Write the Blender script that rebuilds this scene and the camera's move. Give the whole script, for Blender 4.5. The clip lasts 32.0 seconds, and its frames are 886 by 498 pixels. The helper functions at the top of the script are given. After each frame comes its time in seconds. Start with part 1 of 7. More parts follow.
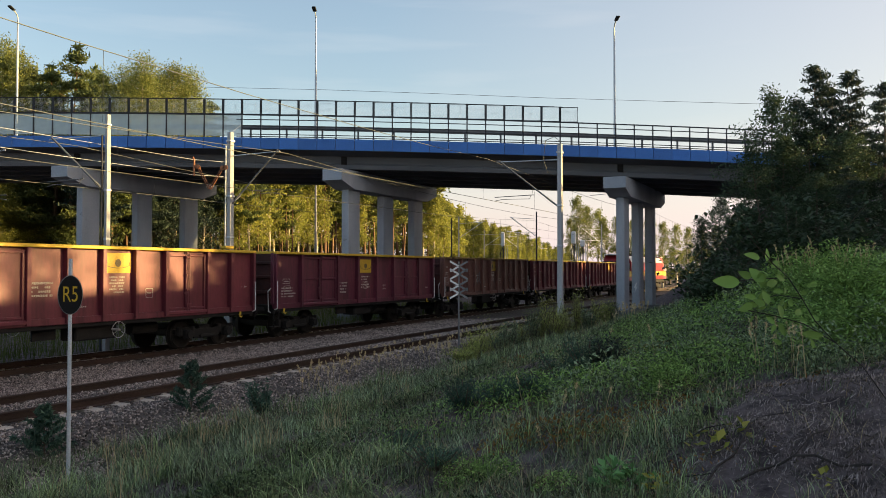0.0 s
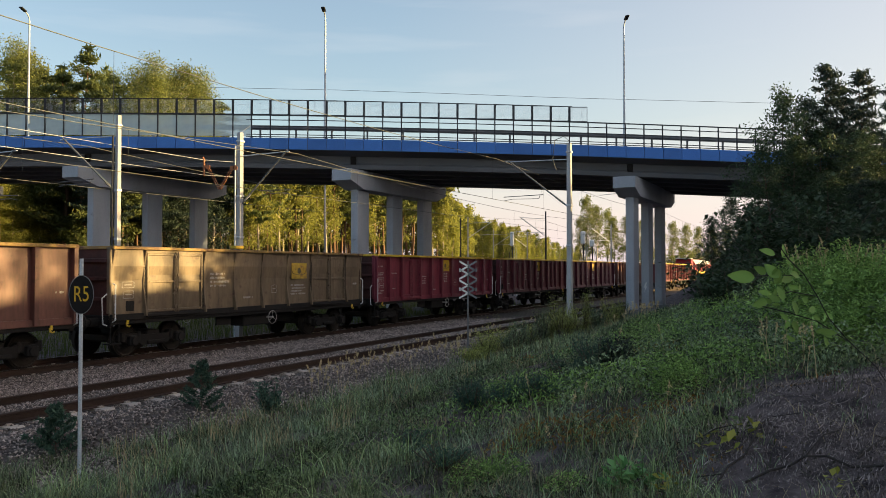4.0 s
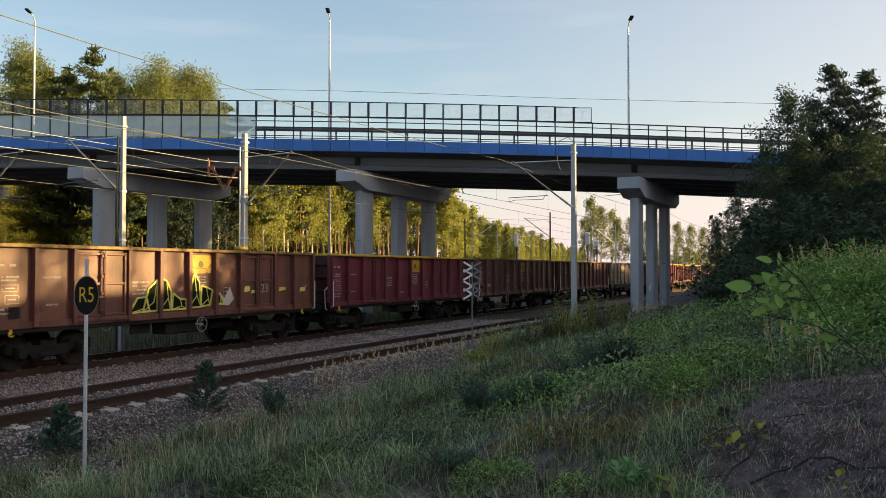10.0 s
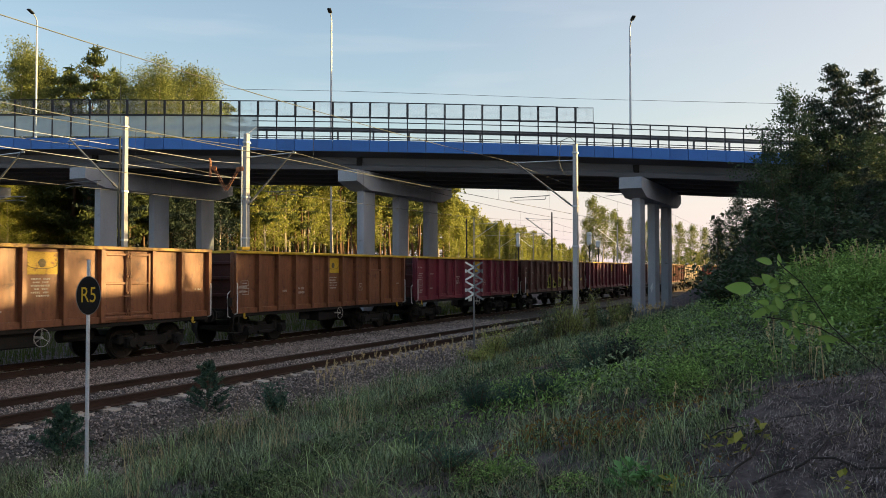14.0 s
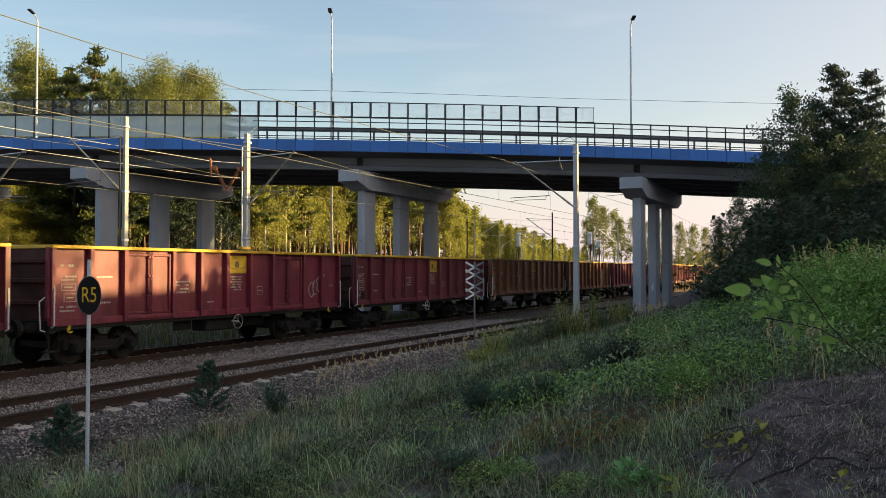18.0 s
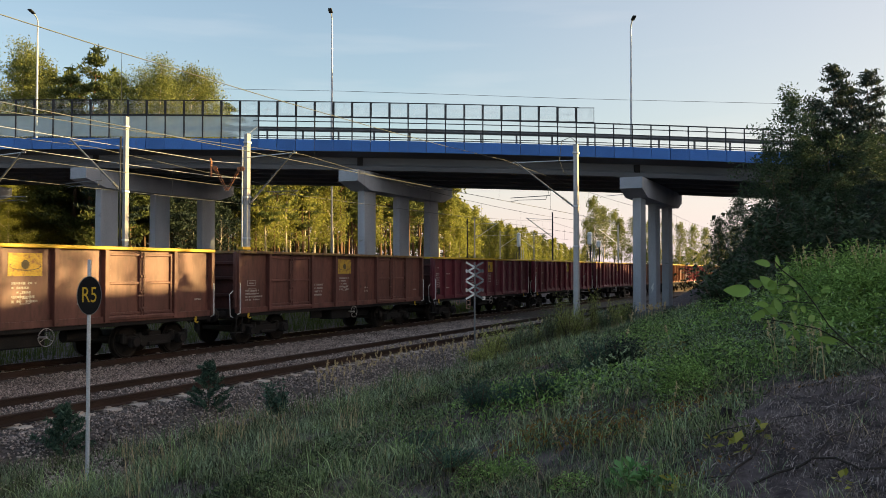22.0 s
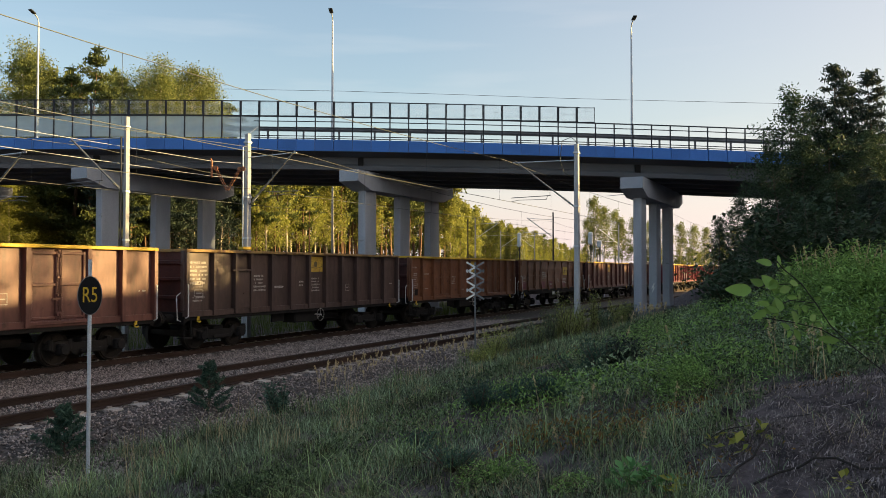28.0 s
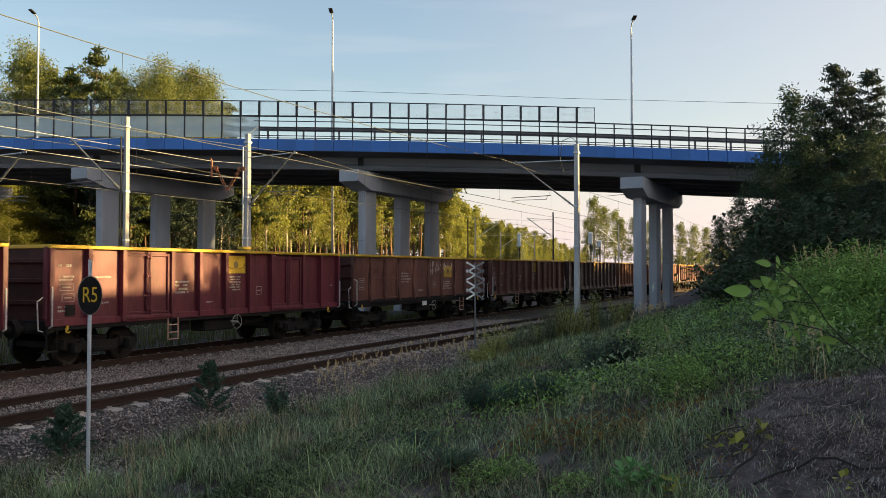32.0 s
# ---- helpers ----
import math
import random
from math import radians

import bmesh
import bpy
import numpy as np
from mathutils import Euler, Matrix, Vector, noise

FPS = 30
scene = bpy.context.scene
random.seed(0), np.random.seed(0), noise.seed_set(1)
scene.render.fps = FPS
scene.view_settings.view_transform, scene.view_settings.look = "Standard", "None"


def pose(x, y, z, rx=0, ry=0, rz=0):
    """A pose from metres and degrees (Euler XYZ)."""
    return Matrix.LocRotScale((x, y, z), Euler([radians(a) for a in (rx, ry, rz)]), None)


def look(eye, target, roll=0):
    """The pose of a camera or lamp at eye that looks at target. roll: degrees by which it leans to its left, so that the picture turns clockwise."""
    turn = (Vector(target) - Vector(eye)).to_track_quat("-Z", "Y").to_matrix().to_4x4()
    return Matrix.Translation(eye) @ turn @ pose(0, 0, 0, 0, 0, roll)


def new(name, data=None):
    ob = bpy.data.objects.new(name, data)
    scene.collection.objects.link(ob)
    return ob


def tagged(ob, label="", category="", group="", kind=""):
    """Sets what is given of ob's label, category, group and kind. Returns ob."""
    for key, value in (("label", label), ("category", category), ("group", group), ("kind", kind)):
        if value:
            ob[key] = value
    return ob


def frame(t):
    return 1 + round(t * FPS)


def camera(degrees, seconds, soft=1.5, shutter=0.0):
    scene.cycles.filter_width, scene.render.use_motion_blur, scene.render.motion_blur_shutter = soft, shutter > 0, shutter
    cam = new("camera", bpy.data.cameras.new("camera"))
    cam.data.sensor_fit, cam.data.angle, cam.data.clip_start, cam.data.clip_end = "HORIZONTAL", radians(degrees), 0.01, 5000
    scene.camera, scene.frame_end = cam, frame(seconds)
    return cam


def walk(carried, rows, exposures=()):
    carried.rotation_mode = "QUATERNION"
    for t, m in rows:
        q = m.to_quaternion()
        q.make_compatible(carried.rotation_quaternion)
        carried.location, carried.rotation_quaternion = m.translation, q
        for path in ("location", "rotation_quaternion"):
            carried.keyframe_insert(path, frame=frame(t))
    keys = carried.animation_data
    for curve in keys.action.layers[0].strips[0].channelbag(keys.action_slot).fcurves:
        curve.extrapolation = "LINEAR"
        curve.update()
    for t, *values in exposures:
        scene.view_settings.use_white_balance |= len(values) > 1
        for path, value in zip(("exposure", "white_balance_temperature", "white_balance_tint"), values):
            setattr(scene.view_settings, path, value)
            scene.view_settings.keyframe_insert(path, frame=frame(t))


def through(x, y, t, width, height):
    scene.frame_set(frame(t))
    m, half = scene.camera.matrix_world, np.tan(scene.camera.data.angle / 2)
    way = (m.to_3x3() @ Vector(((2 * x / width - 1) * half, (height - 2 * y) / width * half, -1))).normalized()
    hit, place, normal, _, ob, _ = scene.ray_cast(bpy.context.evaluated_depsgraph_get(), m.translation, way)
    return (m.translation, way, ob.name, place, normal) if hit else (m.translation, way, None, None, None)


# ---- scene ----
# The world: x to the right of the view, y along it, z up from the rail heads of the track in use.
EYE = (0.0, 0.0, 2.49)
FOCAL = 1452.5
cam = camera(56.7, 32.0, soft=0.6, shutter=0.12)
# seconds, pan and tilt, in thousandths of the focal length
SWING = [(0.0, 29.0, 35.6), (0.5, 25.0, 35.2), (1.0, 24.0, 35.1), (1.5, 21.5, 35.0), (2.0, 19.5, 35.0),
         (2.5, 17.3, 35.0), (3.0, 15.5, 35.0), (3.5, 14.0, 35.2), (4.5, 11.8, 35.4), (5.5, 9.8, 35.6), (6.5, 8.4, 35.9),
         (7.5, 7.3, 36.1), (8.5, 6.4, 36.6), (9.5, 5.5, 36.8), (11.0, 4.8, 36.9), (12.0, 4.3, 37.0),
         (13.0, 3.2, 37.0), (14.0, 2.2, 37.0), (16.5, 1.5, 37.0), (19.0, 1.2, 37.0), (23.0, 0.8, 37.0),
         (25.0, 0.2, 37.0), (28.0, 0.0, 37.0), (32.0, 0.0, 37.0)]
walk(cam, [(t, look(EYE, (100 * a / FOCAL, 100.0, EYE[2] + 100 * b / FOCAL))) for t, a, b in SWING],
     exposures=[(0.0, 1.2, 6950, 12), (32.0, 1.2, 6950, 12)])

# ---- light ----
# Track frame: s along the train's way, l across it (away from the eye), from the centre line of the track in use.
TRACK_TURN = radians(63.77)
TS, TC = math.cos(TRACK_TURN), math.sin(TRACK_TURN)
EYE_TO_TRACK = 19.14


def tp(s, l, z=0.0):
    q = l + EYE_TO_TRACK
    return Vector((s * TS - q * TC, s * TC + q * TS, z))


SUN_EL = radians(9.0)
to_sun = Vector((1.0, 0.06, 0.0)).normalized()
sun_dir = Vector((to_sun.x * math.cos(SUN_EL), to_sun.y * math.cos(SUN_EL), math.sin(SUN_EL)))
sun = new("sun", bpy.data.lights.new("sun", "SUN"))
sun.data.energy, sun.data.angle, sun.data.color = 5.6, radians(0.55), (1.0, 0.74, 0.32)
sun.matrix_world = look((0, 0, 60), Vector((0, 0, 60)) - sun_dir)

world = bpy.data.worlds.new("evening_sky")
scene.world = world
world.use_nodes = True
wn = world.node_tree
sky = wn.nodes.new("ShaderNodeTexSky")
sky.sky_type, sky.sun_disc = "NISHITA", False
sky.sun_elevation = SUN_EL
sky.sun_rotation = math.atan2(to_sun.x, to_sun.y)
sky.air_density, sky.dust_density, sky.ozone_density = 1.0, 2.2, 1.6
wn.nodes["Background"].inputs["Strength"].default_value = 0.148
# thin high cloud
wtc, wmap, wnz = wn.nodes.new("ShaderNodeTexCoord"), wn.nodes.new("ShaderNodeMapping"), wn.nodes.new("ShaderNodeTexNoise")
wmap.inputs["Scale"].default_value = (1.6, 1.6, 14.0)
wnz.inputs["Scale"].default_value, wnz.inputs["Detail"].default_value = 2.2, 6
wr, wm = wn.nodes.new("ShaderNodeMapRange"), wn.nodes.new("ShaderNodeMix")
wr.inputs[1].default_value, wr.inputs[2].default_value, wr.inputs[4].default_value = 0.55, 0.85, 0.12
wm.data_type = "RGBA"
wm.inputs["B"].default_value = (4.2, 3.9, 3.7, 1)
wn.links.new(wtc.outputs["Generated"], wmap.inputs["Vector"])
wn.links.new(wmap.outputs[0], wnz.inputs["Vector"])
wn.links.new(wnz.outputs["Fac"], wr.inputs[0])
wn.links.new(wr.outputs[0], wm.inputs["Factor"])
whs = wn.nodes.new("ShaderNodeHueSaturation")
whs.inputs["Saturation"].default_value = 0.96
wn.links.new(sky.outputs[0], whs.inputs["Color"])
wn.links.new(whs.outputs[0], wm.inputs["A"])
# thin bright haze towards the sun
wx, wxr, wsun = wn.nodes.new("ShaderNodeSeparateXYZ"), wn.nodes.new("ShaderNodeMapRange"), wn.nodes.new("ShaderNodeMix")
wn.links.new(wtc.outputs["Generated"], wx.inputs[0])
wn.links.new(wx.outputs["X"], wxr.inputs[0])
wxr.inputs[1].default_value, wxr.inputs[2].default_value, wxr.inputs[4].default_value = -0.05, 0.6, 0.55
wsun.data_type = "RGBA"
wsun.inputs["B"].default_value = (2.05, 1.85, 1.9, 1)
wn.links.new(wxr.outputs[0], wsun.inputs["Factor"])
wn.links.new(wm.outputs["Result"], wsun.inputs["A"])
# pale rosy haze low over the land
wsep, whz, wlow = wn.nodes.new("ShaderNodeSeparateXYZ"), wn.nodes.new("ShaderNodeMapRange"), wn.nodes.new("ShaderNodeMix")
wn.links.new(wtc.outputs["Generated"], wsep.inputs[0])
wn.links.new(wsep.outputs["Z"], whz.inputs[0])
whz.inputs[1].default_value, whz.inputs[2].default_value = 0.0, 0.17
whz.inputs[3].default_value, whz.inputs[4].default_value = 0.85, 0.0
wlow.data_type = "RGBA"
wlow.inputs["B"].default_value = (3.3, 2.85, 3.05, 1)
wn.links.new(whz.outputs[0], wlow.inputs["Factor"])
wn.links.new(wsun.outputs["Result"], wlow.inputs["A"])
wn.links.new(wlow.outputs["Result"], wn.nodes["Background"].inputs["Color"])


# ---- materials ----
def surface(name, c1, c2, scale=2.0, rough=0.7, metal=0.0, bump=0.15, fine=30.0, stretch=(1, 1, 1), spread=0.0, rust=None, rust_at=0.62,
            contrast=(0.3, 0.7), spec=0.4, streak=None):
    """A painted, worn or natural surface: two scales of noise in colour, a fine relief, and a patchy second colour (rust, moss, dirt)."""
    m = bpy.data.materials.new(name)
    m.use_nodes = True
    n, k = m.node_tree.nodes, m.node_tree.links
    b = n["Principled BSDF"]
    tc, info = n.new("ShaderNodeTexCoord"), n.new("ShaderNodeObjectInfo")
    mp = n.new("ShaderNodeMapping")
    mp.inputs["Scale"].default_value = stretch
    off = n.new("ShaderNodeVectorMath")
    off.operation = "MULTIPLY_ADD"
    off.inputs[1].default_value = (37.0, 19.0, 11.0)
    k.new(info.outputs["Random"], off.inputs[0])
    k.new(tc.outputs["Object"], off.inputs[2])
    k.new(off.outputs[0], mp.inputs["Vector"])
    big, small = n.new("ShaderNodeTexNoise"), n.new("ShaderNodeTexNoise")
    big.inputs["Scale"].default_value, big.inputs["Detail"].default_value = scale, 6
    small.inputs["Scale"].default_value, small.inputs["Detail"].default_value = fine, 4
    k.new(mp.outputs[0], big.inputs["Vector"])
    k.new(mp.outputs[0], small.inputs["Vector"])
    ramp = n.new("ShaderNodeMapRange")
    ramp.inputs[1].default_value, ramp.inputs[2].default_value = contrast
    k.new(big.outputs["Fac"], ramp.inputs[0])
    mix = n.new("ShaderNodeMix")
    mix.data_type = "RGBA"
    mix.inputs["A"].default_value, mix.inputs["B"].default_value = (*c1, 1), (*c2, 1)
    k.new(ramp.outputs[0], mix.inputs["Factor"])
    col = mix.outputs["Result"]
    if rust:
        r2 = n.new("ShaderNodeTexNoise")
        r2.inputs["Scale"].default_value, r2.inputs["Detail"].default_value, r2.inputs["Roughness"].default_value = scale * 2.7, 8, 0.7
        k.new(off.outputs[0], r2.inputs["Vector"])
        edge = n.new("ShaderNodeMapRange")
        edge.inputs[1].default_value, edge.inputs[2].default_value = rust_at, rust_at + 0.1
        k.new(r2.outputs["Fac"], edge.inputs[0])
        m2 = n.new("ShaderNodeMix")
        m2.data_type = "RGBA"
        k.new(edge.outputs[0], m2.inputs["Factor"])
        k.new(col, m2.inputs["A"])
        m2.inputs["B"].default_value = (*rust, 1)
        col = m2.outputs["Result"]
    if streak:
        sm, sn, se, sx = n.new("ShaderNodeMapping"), n.new("ShaderNodeTexNoise"), n.new("ShaderNodeMapRange"), n.new("ShaderNodeMix")
        sm.inputs["Scale"].default_value = (4.5, 4.5, 0.5)
        sn.inputs["Scale"].default_value, sn.inputs["Detail"].default_value, sn.inputs["Roughness"].default_value = 1.0, 6, 0.65
        se.inputs[1].default_value, se.inputs[2].default_value, se.inputs[4].default_value = 0.5, 0.72, 0.85
        sx.data_type, sx.blend_type = "RGBA", "MULTIPLY"
        sx.inputs["B"].default_value = (*streak, 1)
        k.new(off.outputs[0], sm.inputs["Vector"])
        k.new(sm.outputs[0], sn.inputs["Vector"])
        k.new(sn.outputs["Fac"], se.inputs[0])
        k.new(se.outputs[0], sx.inputs["Factor"])
        k.new(col, sx.inputs["A"])
        col = sx.outputs["Result"]
    hsv = n.new("ShaderNodeHueSaturation")
    grain = n.new("ShaderNodeMapRange")
    grain.inputs[1].default_value, grain.inputs[2].default_value = 0.25, 0.75
    grain.inputs[3].default_value, grain.inputs[4].default_value = 0.8, 1.2
    k.new(small.outputs["Fac"], grain.inputs[0])
    value = grain.outputs[0]
    if spread:
        rnd = n.new("ShaderNodeMapRange")
        rnd.inputs[3].default_value, rnd.inputs[4].default_value = 1 - spread, 1 + spread
        k.new(info.outputs["Random"], rnd.inputs[0])
        mul = n.new("ShaderNodeMath")
        mul.operation = "MULTIPLY"
        k.new(value, mul.inputs[0])
        k.new(rnd.outputs[0], mul.inputs[1])
        value = mul.outputs[0]
    k.new(value, hsv.inputs["Value"])
    k.new(col, hsv.inputs["Color"])
    k.new(hsv.outputs[0], b.inputs["Base Color"])
    rr = n.new("ShaderNodeMapRange")
    rr.inputs[3].default_value, rr.inputs[4].default_value = max(0.05, rough - 0.12), min(1, rough + 0.12)
    k.new(big.outputs["Fac"], rr.inputs[0])
    k.new(rr.outputs[0], b.inputs["Roughness"])
    b.inputs["Metallic"].default_value = metal
    b.inputs["Specular IOR Level"].default_value = spec
    if bump:
        bp = n.new("ShaderNodeBump")
        bp.inputs["Strength"].default_value, bp.inputs["Distance"].default_value = bump, 0.02
        k.new(small.outputs["Fac"], bp.inputs["Height"])
        k.new(bp.outputs[0], b.inputs["Normal"])
    return m


def leafy(name, c1, c2, through=0.35, rough=0.55, power=1.0, patch=None, patch_scale=0.9):
    """Leaves: colour by the single leaf, with light that comes through them."""
    m = bpy.data.materials.new(name)
    m.use_nodes = True
    n, k = m.node_tree.nodes, m.node_tree.links
    b = n["Principled BSDF"]
    geo, info = n.new("ShaderNodeNewGeometry"), n.new("ShaderNodeObjectInfo")
    tc, nz = n.new("ShaderNodeTexCoord"), n.new("ShaderNodeTexNoise")
    nz.inputs["Scale"].default_value = 0.7
    k.new(tc.outputs["Object"], nz.inputs["Vector"])
    add = n.new("ShaderNodeMath")
    add.operation = "MULTIPLY_ADD"
    k.new(geo.outputs["Random Per Island"], add.inputs[0])
    add.inputs[1].default_value = 0.6
    sc = n.new("ShaderNodeMath")
    sc.operation = "MULTIPLY"
    k.new(nz.outputs["Fac"], sc.inputs[0])
    sc.inputs[1].default_value = 0.45
    k.new(sc.outputs[0], add.inputs[2])
    mix = n.new("ShaderNodeMix")
    mix.data_type = "RGBA"
    mix.inputs["A"].default_value, mix.inputs["B"].default_value = (*c1, 1), (*c2, 1)
    pw = n.new("ShaderNodeMath")
    pw.operation = "POWER"
    pw.inputs[1].default_value = power
    k.new(add.outputs[0], pw.inputs[0])
    k.new(pw.outputs[0], mix.inputs["Factor"])
    hsv = n.new("ShaderNodeHueSaturation")
    rnd = n.new("ShaderNodeMapRange")
    rnd.inputs[3].default_value, rnd.inputs[4].default_value = 0.8, 1.2
    k.new(info.outputs["Random"], rnd.inputs[0])
    k.new(rnd.outputs[0], hsv.inputs["Value"])
    col = mix.outputs["Result"]
    if patch:
        pn, pm, pc = n.new("ShaderNodeTexNoise"), n.new("ShaderNodeMapRange"), n.new("ShaderNodeMix")
        pn.inputs["Scale"].default_value, pn.inputs["Detail"].default_value = patch_scale, 3
        pm.inputs[1].default_value, pm.inputs[2].default_value = 0.46, 0.62
        pc.data_type, pc.blend_type = "RGBA", "MULTIPLY"
        pc.inputs["B"].default_value = (*patch, 1)
        k.new(tc.outputs["Object"], pn.inputs["Vector"])
        k.new(pn.outputs["Fac"], pm.inputs[0])
        k.new(pm.outputs[0], pc.inputs["Factor"])
        k.new(col, pc.inputs["A"])
        col = pc.outputs["Result"]
    k.new(col, hsv.inputs["Color"])
    k.new(hsv.outputs[0], b.inputs["Base Color"])
    b.inputs["Roughness"].default_value = rough
    b.inputs["Specular IOR Level"].default_value = 0.12
    if through:
        tr, ms = n.new("ShaderNodeBsdfTranslucent"), n.new("ShaderNodeMixShader")
        ms.inputs[0].default_value = through
        k.new(hsv.outputs[0], tr.inputs["Color"])
        k.new(b.outputs[0], ms.inputs[1])
        k.new(tr.outputs[0], ms.inputs[2])
        k.new(ms.outputs[0], n["Material Output"].inputs["Surface"])
    return m


M = {}
M["concrete"] = surface("concrete", (0.32, 0.345, 0.39), (0.44, 0.465, 0.51), 0.9, 0.85, bump=0.2, fine=45, stretch=(1, 1, 0.35), rust=(0.2, 0.19, 0.17), rust_at=0.64)
# bridge underside: shade below the deck put into a darker concrete
M["girder"] = surface("shaded_girder_concrete", (0.105, 0.11, 0.118), (0.165, 0.17, 0.18), 0.6, 0.85, bump=0.2, fine=40, stretch=(0.4, 1, 1), rust=(0.15, 0.14, 0.13), rust_at=0.62)
M["blue"] = surface("blue_paint", (0.035, 0.16, 0.50), (0.05, 0.20, 0.58), 0.7, 0.5, bump=0.08, fine=50, spread=0.12, rust=(0.05, 0.11, 0.3), rust_at=0.66)
M["galv"] = surface("galvanised_steel", (0.46, 0.5, 0.54), (0.6, 0.63, 0.66), 1.5, 0.5, 0.25, bump=0.05, fine=60)
M["dark_steel"] = surface("dark_painted_steel", (0.022, 0.025, 0.03), (0.045, 0.048, 0.055), 2.0, 0.55, 0.2, bump=0.05)
M["grey_steel"] = surface("darkened_steel", (0.13, 0.135, 0.14), (0.2, 0.205, 0.21), 1.5, 0.6, 0.3, bump=0.05, fine=60)
M["asphalt"] = surface("asphalt", (0.04, 0.04, 0.042), (0.06, 0.06, 0.06), 1.2, 0.9, fine=120, bump=0.3)
M["pole"] = surface("pole_concrete", (0.36, 0.36, 0.37), (0.46, 0.46, 0.465), 1.1, 0.8, bump=0.15, fine=60, stretch=(1, 1, 0.25), rust=(0.3, 0.28, 0.25), rust_at=0.68)
M["rail"] = surface("rusty_rail", (0.032, 0.019, 0.014), (0.065, 0.037, 0.027), 3.0, 0.8, 0.3, bump=0.25, fine=60, stretch=(0.2, 1, 1))
M["railtop"] = surface("polished_rail_head", (0.4, 0.38, 0.36), (0.5, 0.48, 0.45), 2.0, 0.28, 1.0, bump=0.03, stretch=(0.1, 3, 1))
M["sleeper"] = surface("sleeper_concrete", (0.36, 0.30, 0.25), (0.5, 0.43, 0.37), 2.5, 0.9, bump=0.25, fine=50, spread=0.18, rust=(0.22, 0.15, 0.1), rust_at=0.64)
M["ballast"] = surface("ballast", (0.018, 0.015, 0.014), (0.15, 0.125, 0.112), 12.0, 0.95, bump=1.0, fine=40, rust=(0.2, 0.155, 0.13), rust_at=0.6)
M["stone"] = leafy("ballast_stone", (0.03, 0.025, 0.023), (0.68, 0.56, 0.5), 0.0, 0.9, 1.6)
M["soil"] = surface("dark_bank_soil", (0.03, 0.024, 0.026), (0.16, 0.128, 0.125), 5.0, 0.95, bump=1.0, fine=38, rust=(0.24, 0.195, 0.18), rust_at=0.6, spec=0.1)
M["bark"] = surface("bark", (0.06, 0.045, 0.035), (0.12, 0.09, 0.065), 3.0, 0.9, bump=0.6, fine=18, stretch=(1, 1, 0.25))
M["pine_bark"] = surface("pine_bark", (0.09, 0.055, 0.035), (0.22, 0.125, 0.075), 2.0, 0.9, bump=0.5, fine=16, stretch=(1, 1, 0.3))
M["twig"] = surface("dark_twig", (0.018, 0.014, 0.012), (0.05, 0.04, 0.034), 6.0, 0.9, bump=0.4, fine=60)
M["birch_bark"] = surface("birch_bark", (0.42, 0.36, 0.28), (0.58, 0.51, 0.41), 1.5, 0.8, bump=0.2, fine=14, stretch=(1, 1, 3), rust=(0.06, 0.05, 0.045), rust_at=0.6)
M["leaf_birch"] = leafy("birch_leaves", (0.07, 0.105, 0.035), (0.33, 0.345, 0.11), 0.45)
# brighter copy of the birch leaves, evening sunlight put into the colour
M["leaf_lit"] = leafy("lit_birch_leaves", (0.10, 0.13, 0.035), (0.46, 0.45, 0.12), 0.5)
M["leaf_oak"] = leafy("broad_leaves", (0.045, 0.07, 0.016), (0.12, 0.145, 0.035))
M["needles"] = leafy("pine_needles", (0.05, 0.08, 0.03), (0.19, 0.215, 0.075), 0.35)
# darker copies of leaves and needles, with shade put into the colour
M["leaf_shaded"] = leafy("shaded_bank_leaves", (0.018, 0.036, 0.022), (0.075, 0.115, 0.06), 0.25)
M["needle_shaded"] = leafy("shaded_pine_needles", (0.018, 0.034, 0.028), (0.06, 0.085, 0.06), 0.2)
M["leaf_near"] = leafy("sapling_leaves", (0.05, 0.13, 0.02), (0.4, 0.6, 0.16), 0.35, 0.5, 1.2)
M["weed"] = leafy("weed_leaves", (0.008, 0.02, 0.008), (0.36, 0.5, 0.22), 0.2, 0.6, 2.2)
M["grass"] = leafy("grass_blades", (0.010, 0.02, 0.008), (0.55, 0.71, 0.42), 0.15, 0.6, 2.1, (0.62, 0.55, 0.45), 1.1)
M["grass_fresh"] = leafy("fresh_grass_blades", (0.025, 0.05, 0.012), (0.58, 0.76, 0.34), 0.2, 0.6, 2.0)
M["weed_fresh"] = leafy("fresh_weed_leaves", (0.05, 0.11, 0.02), (0.56, 0.86, 0.26), 0.3, 0.6, 1.6)
M["weed_grey"] = leafy("dull_weed_leaves", (0.014, 0.03, 0.013), (0.4, 0.52, 0.3), 0.2, 0.6, 1.7)
M["weed_dock"] = leafy("dock_leaves", (0.03, 0.09, 0.025), (0.2, 0.42, 0.15), 0.2, 0.6)
M["leaf_turning"] = leafy("turning_leaves", (0.09, 0.13, 0.02), (0.42, 0.37, 0.08), 0.3)
M["goldenrod"] = leafy("goldenrod", (0.06, 0.09, 0.02), (0.62, 0.66, 0.2), 0.3, 0.6, 1.2)
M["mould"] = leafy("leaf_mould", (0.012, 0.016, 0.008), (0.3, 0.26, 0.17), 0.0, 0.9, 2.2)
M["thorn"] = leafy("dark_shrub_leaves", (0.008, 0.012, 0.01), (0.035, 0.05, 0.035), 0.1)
M["dry"] = leafy("dry_grass", (0.24, 0.18, 0.09), (0.72, 0.58, 0.33), 0.2)
M["sapling"] = leafy("sapling_needles", (0.02, 0.05, 0.036), (0.12, 0.2, 0.135), 0.2, 0.5, 1.5)
M["withered"] = leafy("withered_leaves", (0.22, 0.09, 0.03), (0.35, 0.22, 0.06), 0.3)
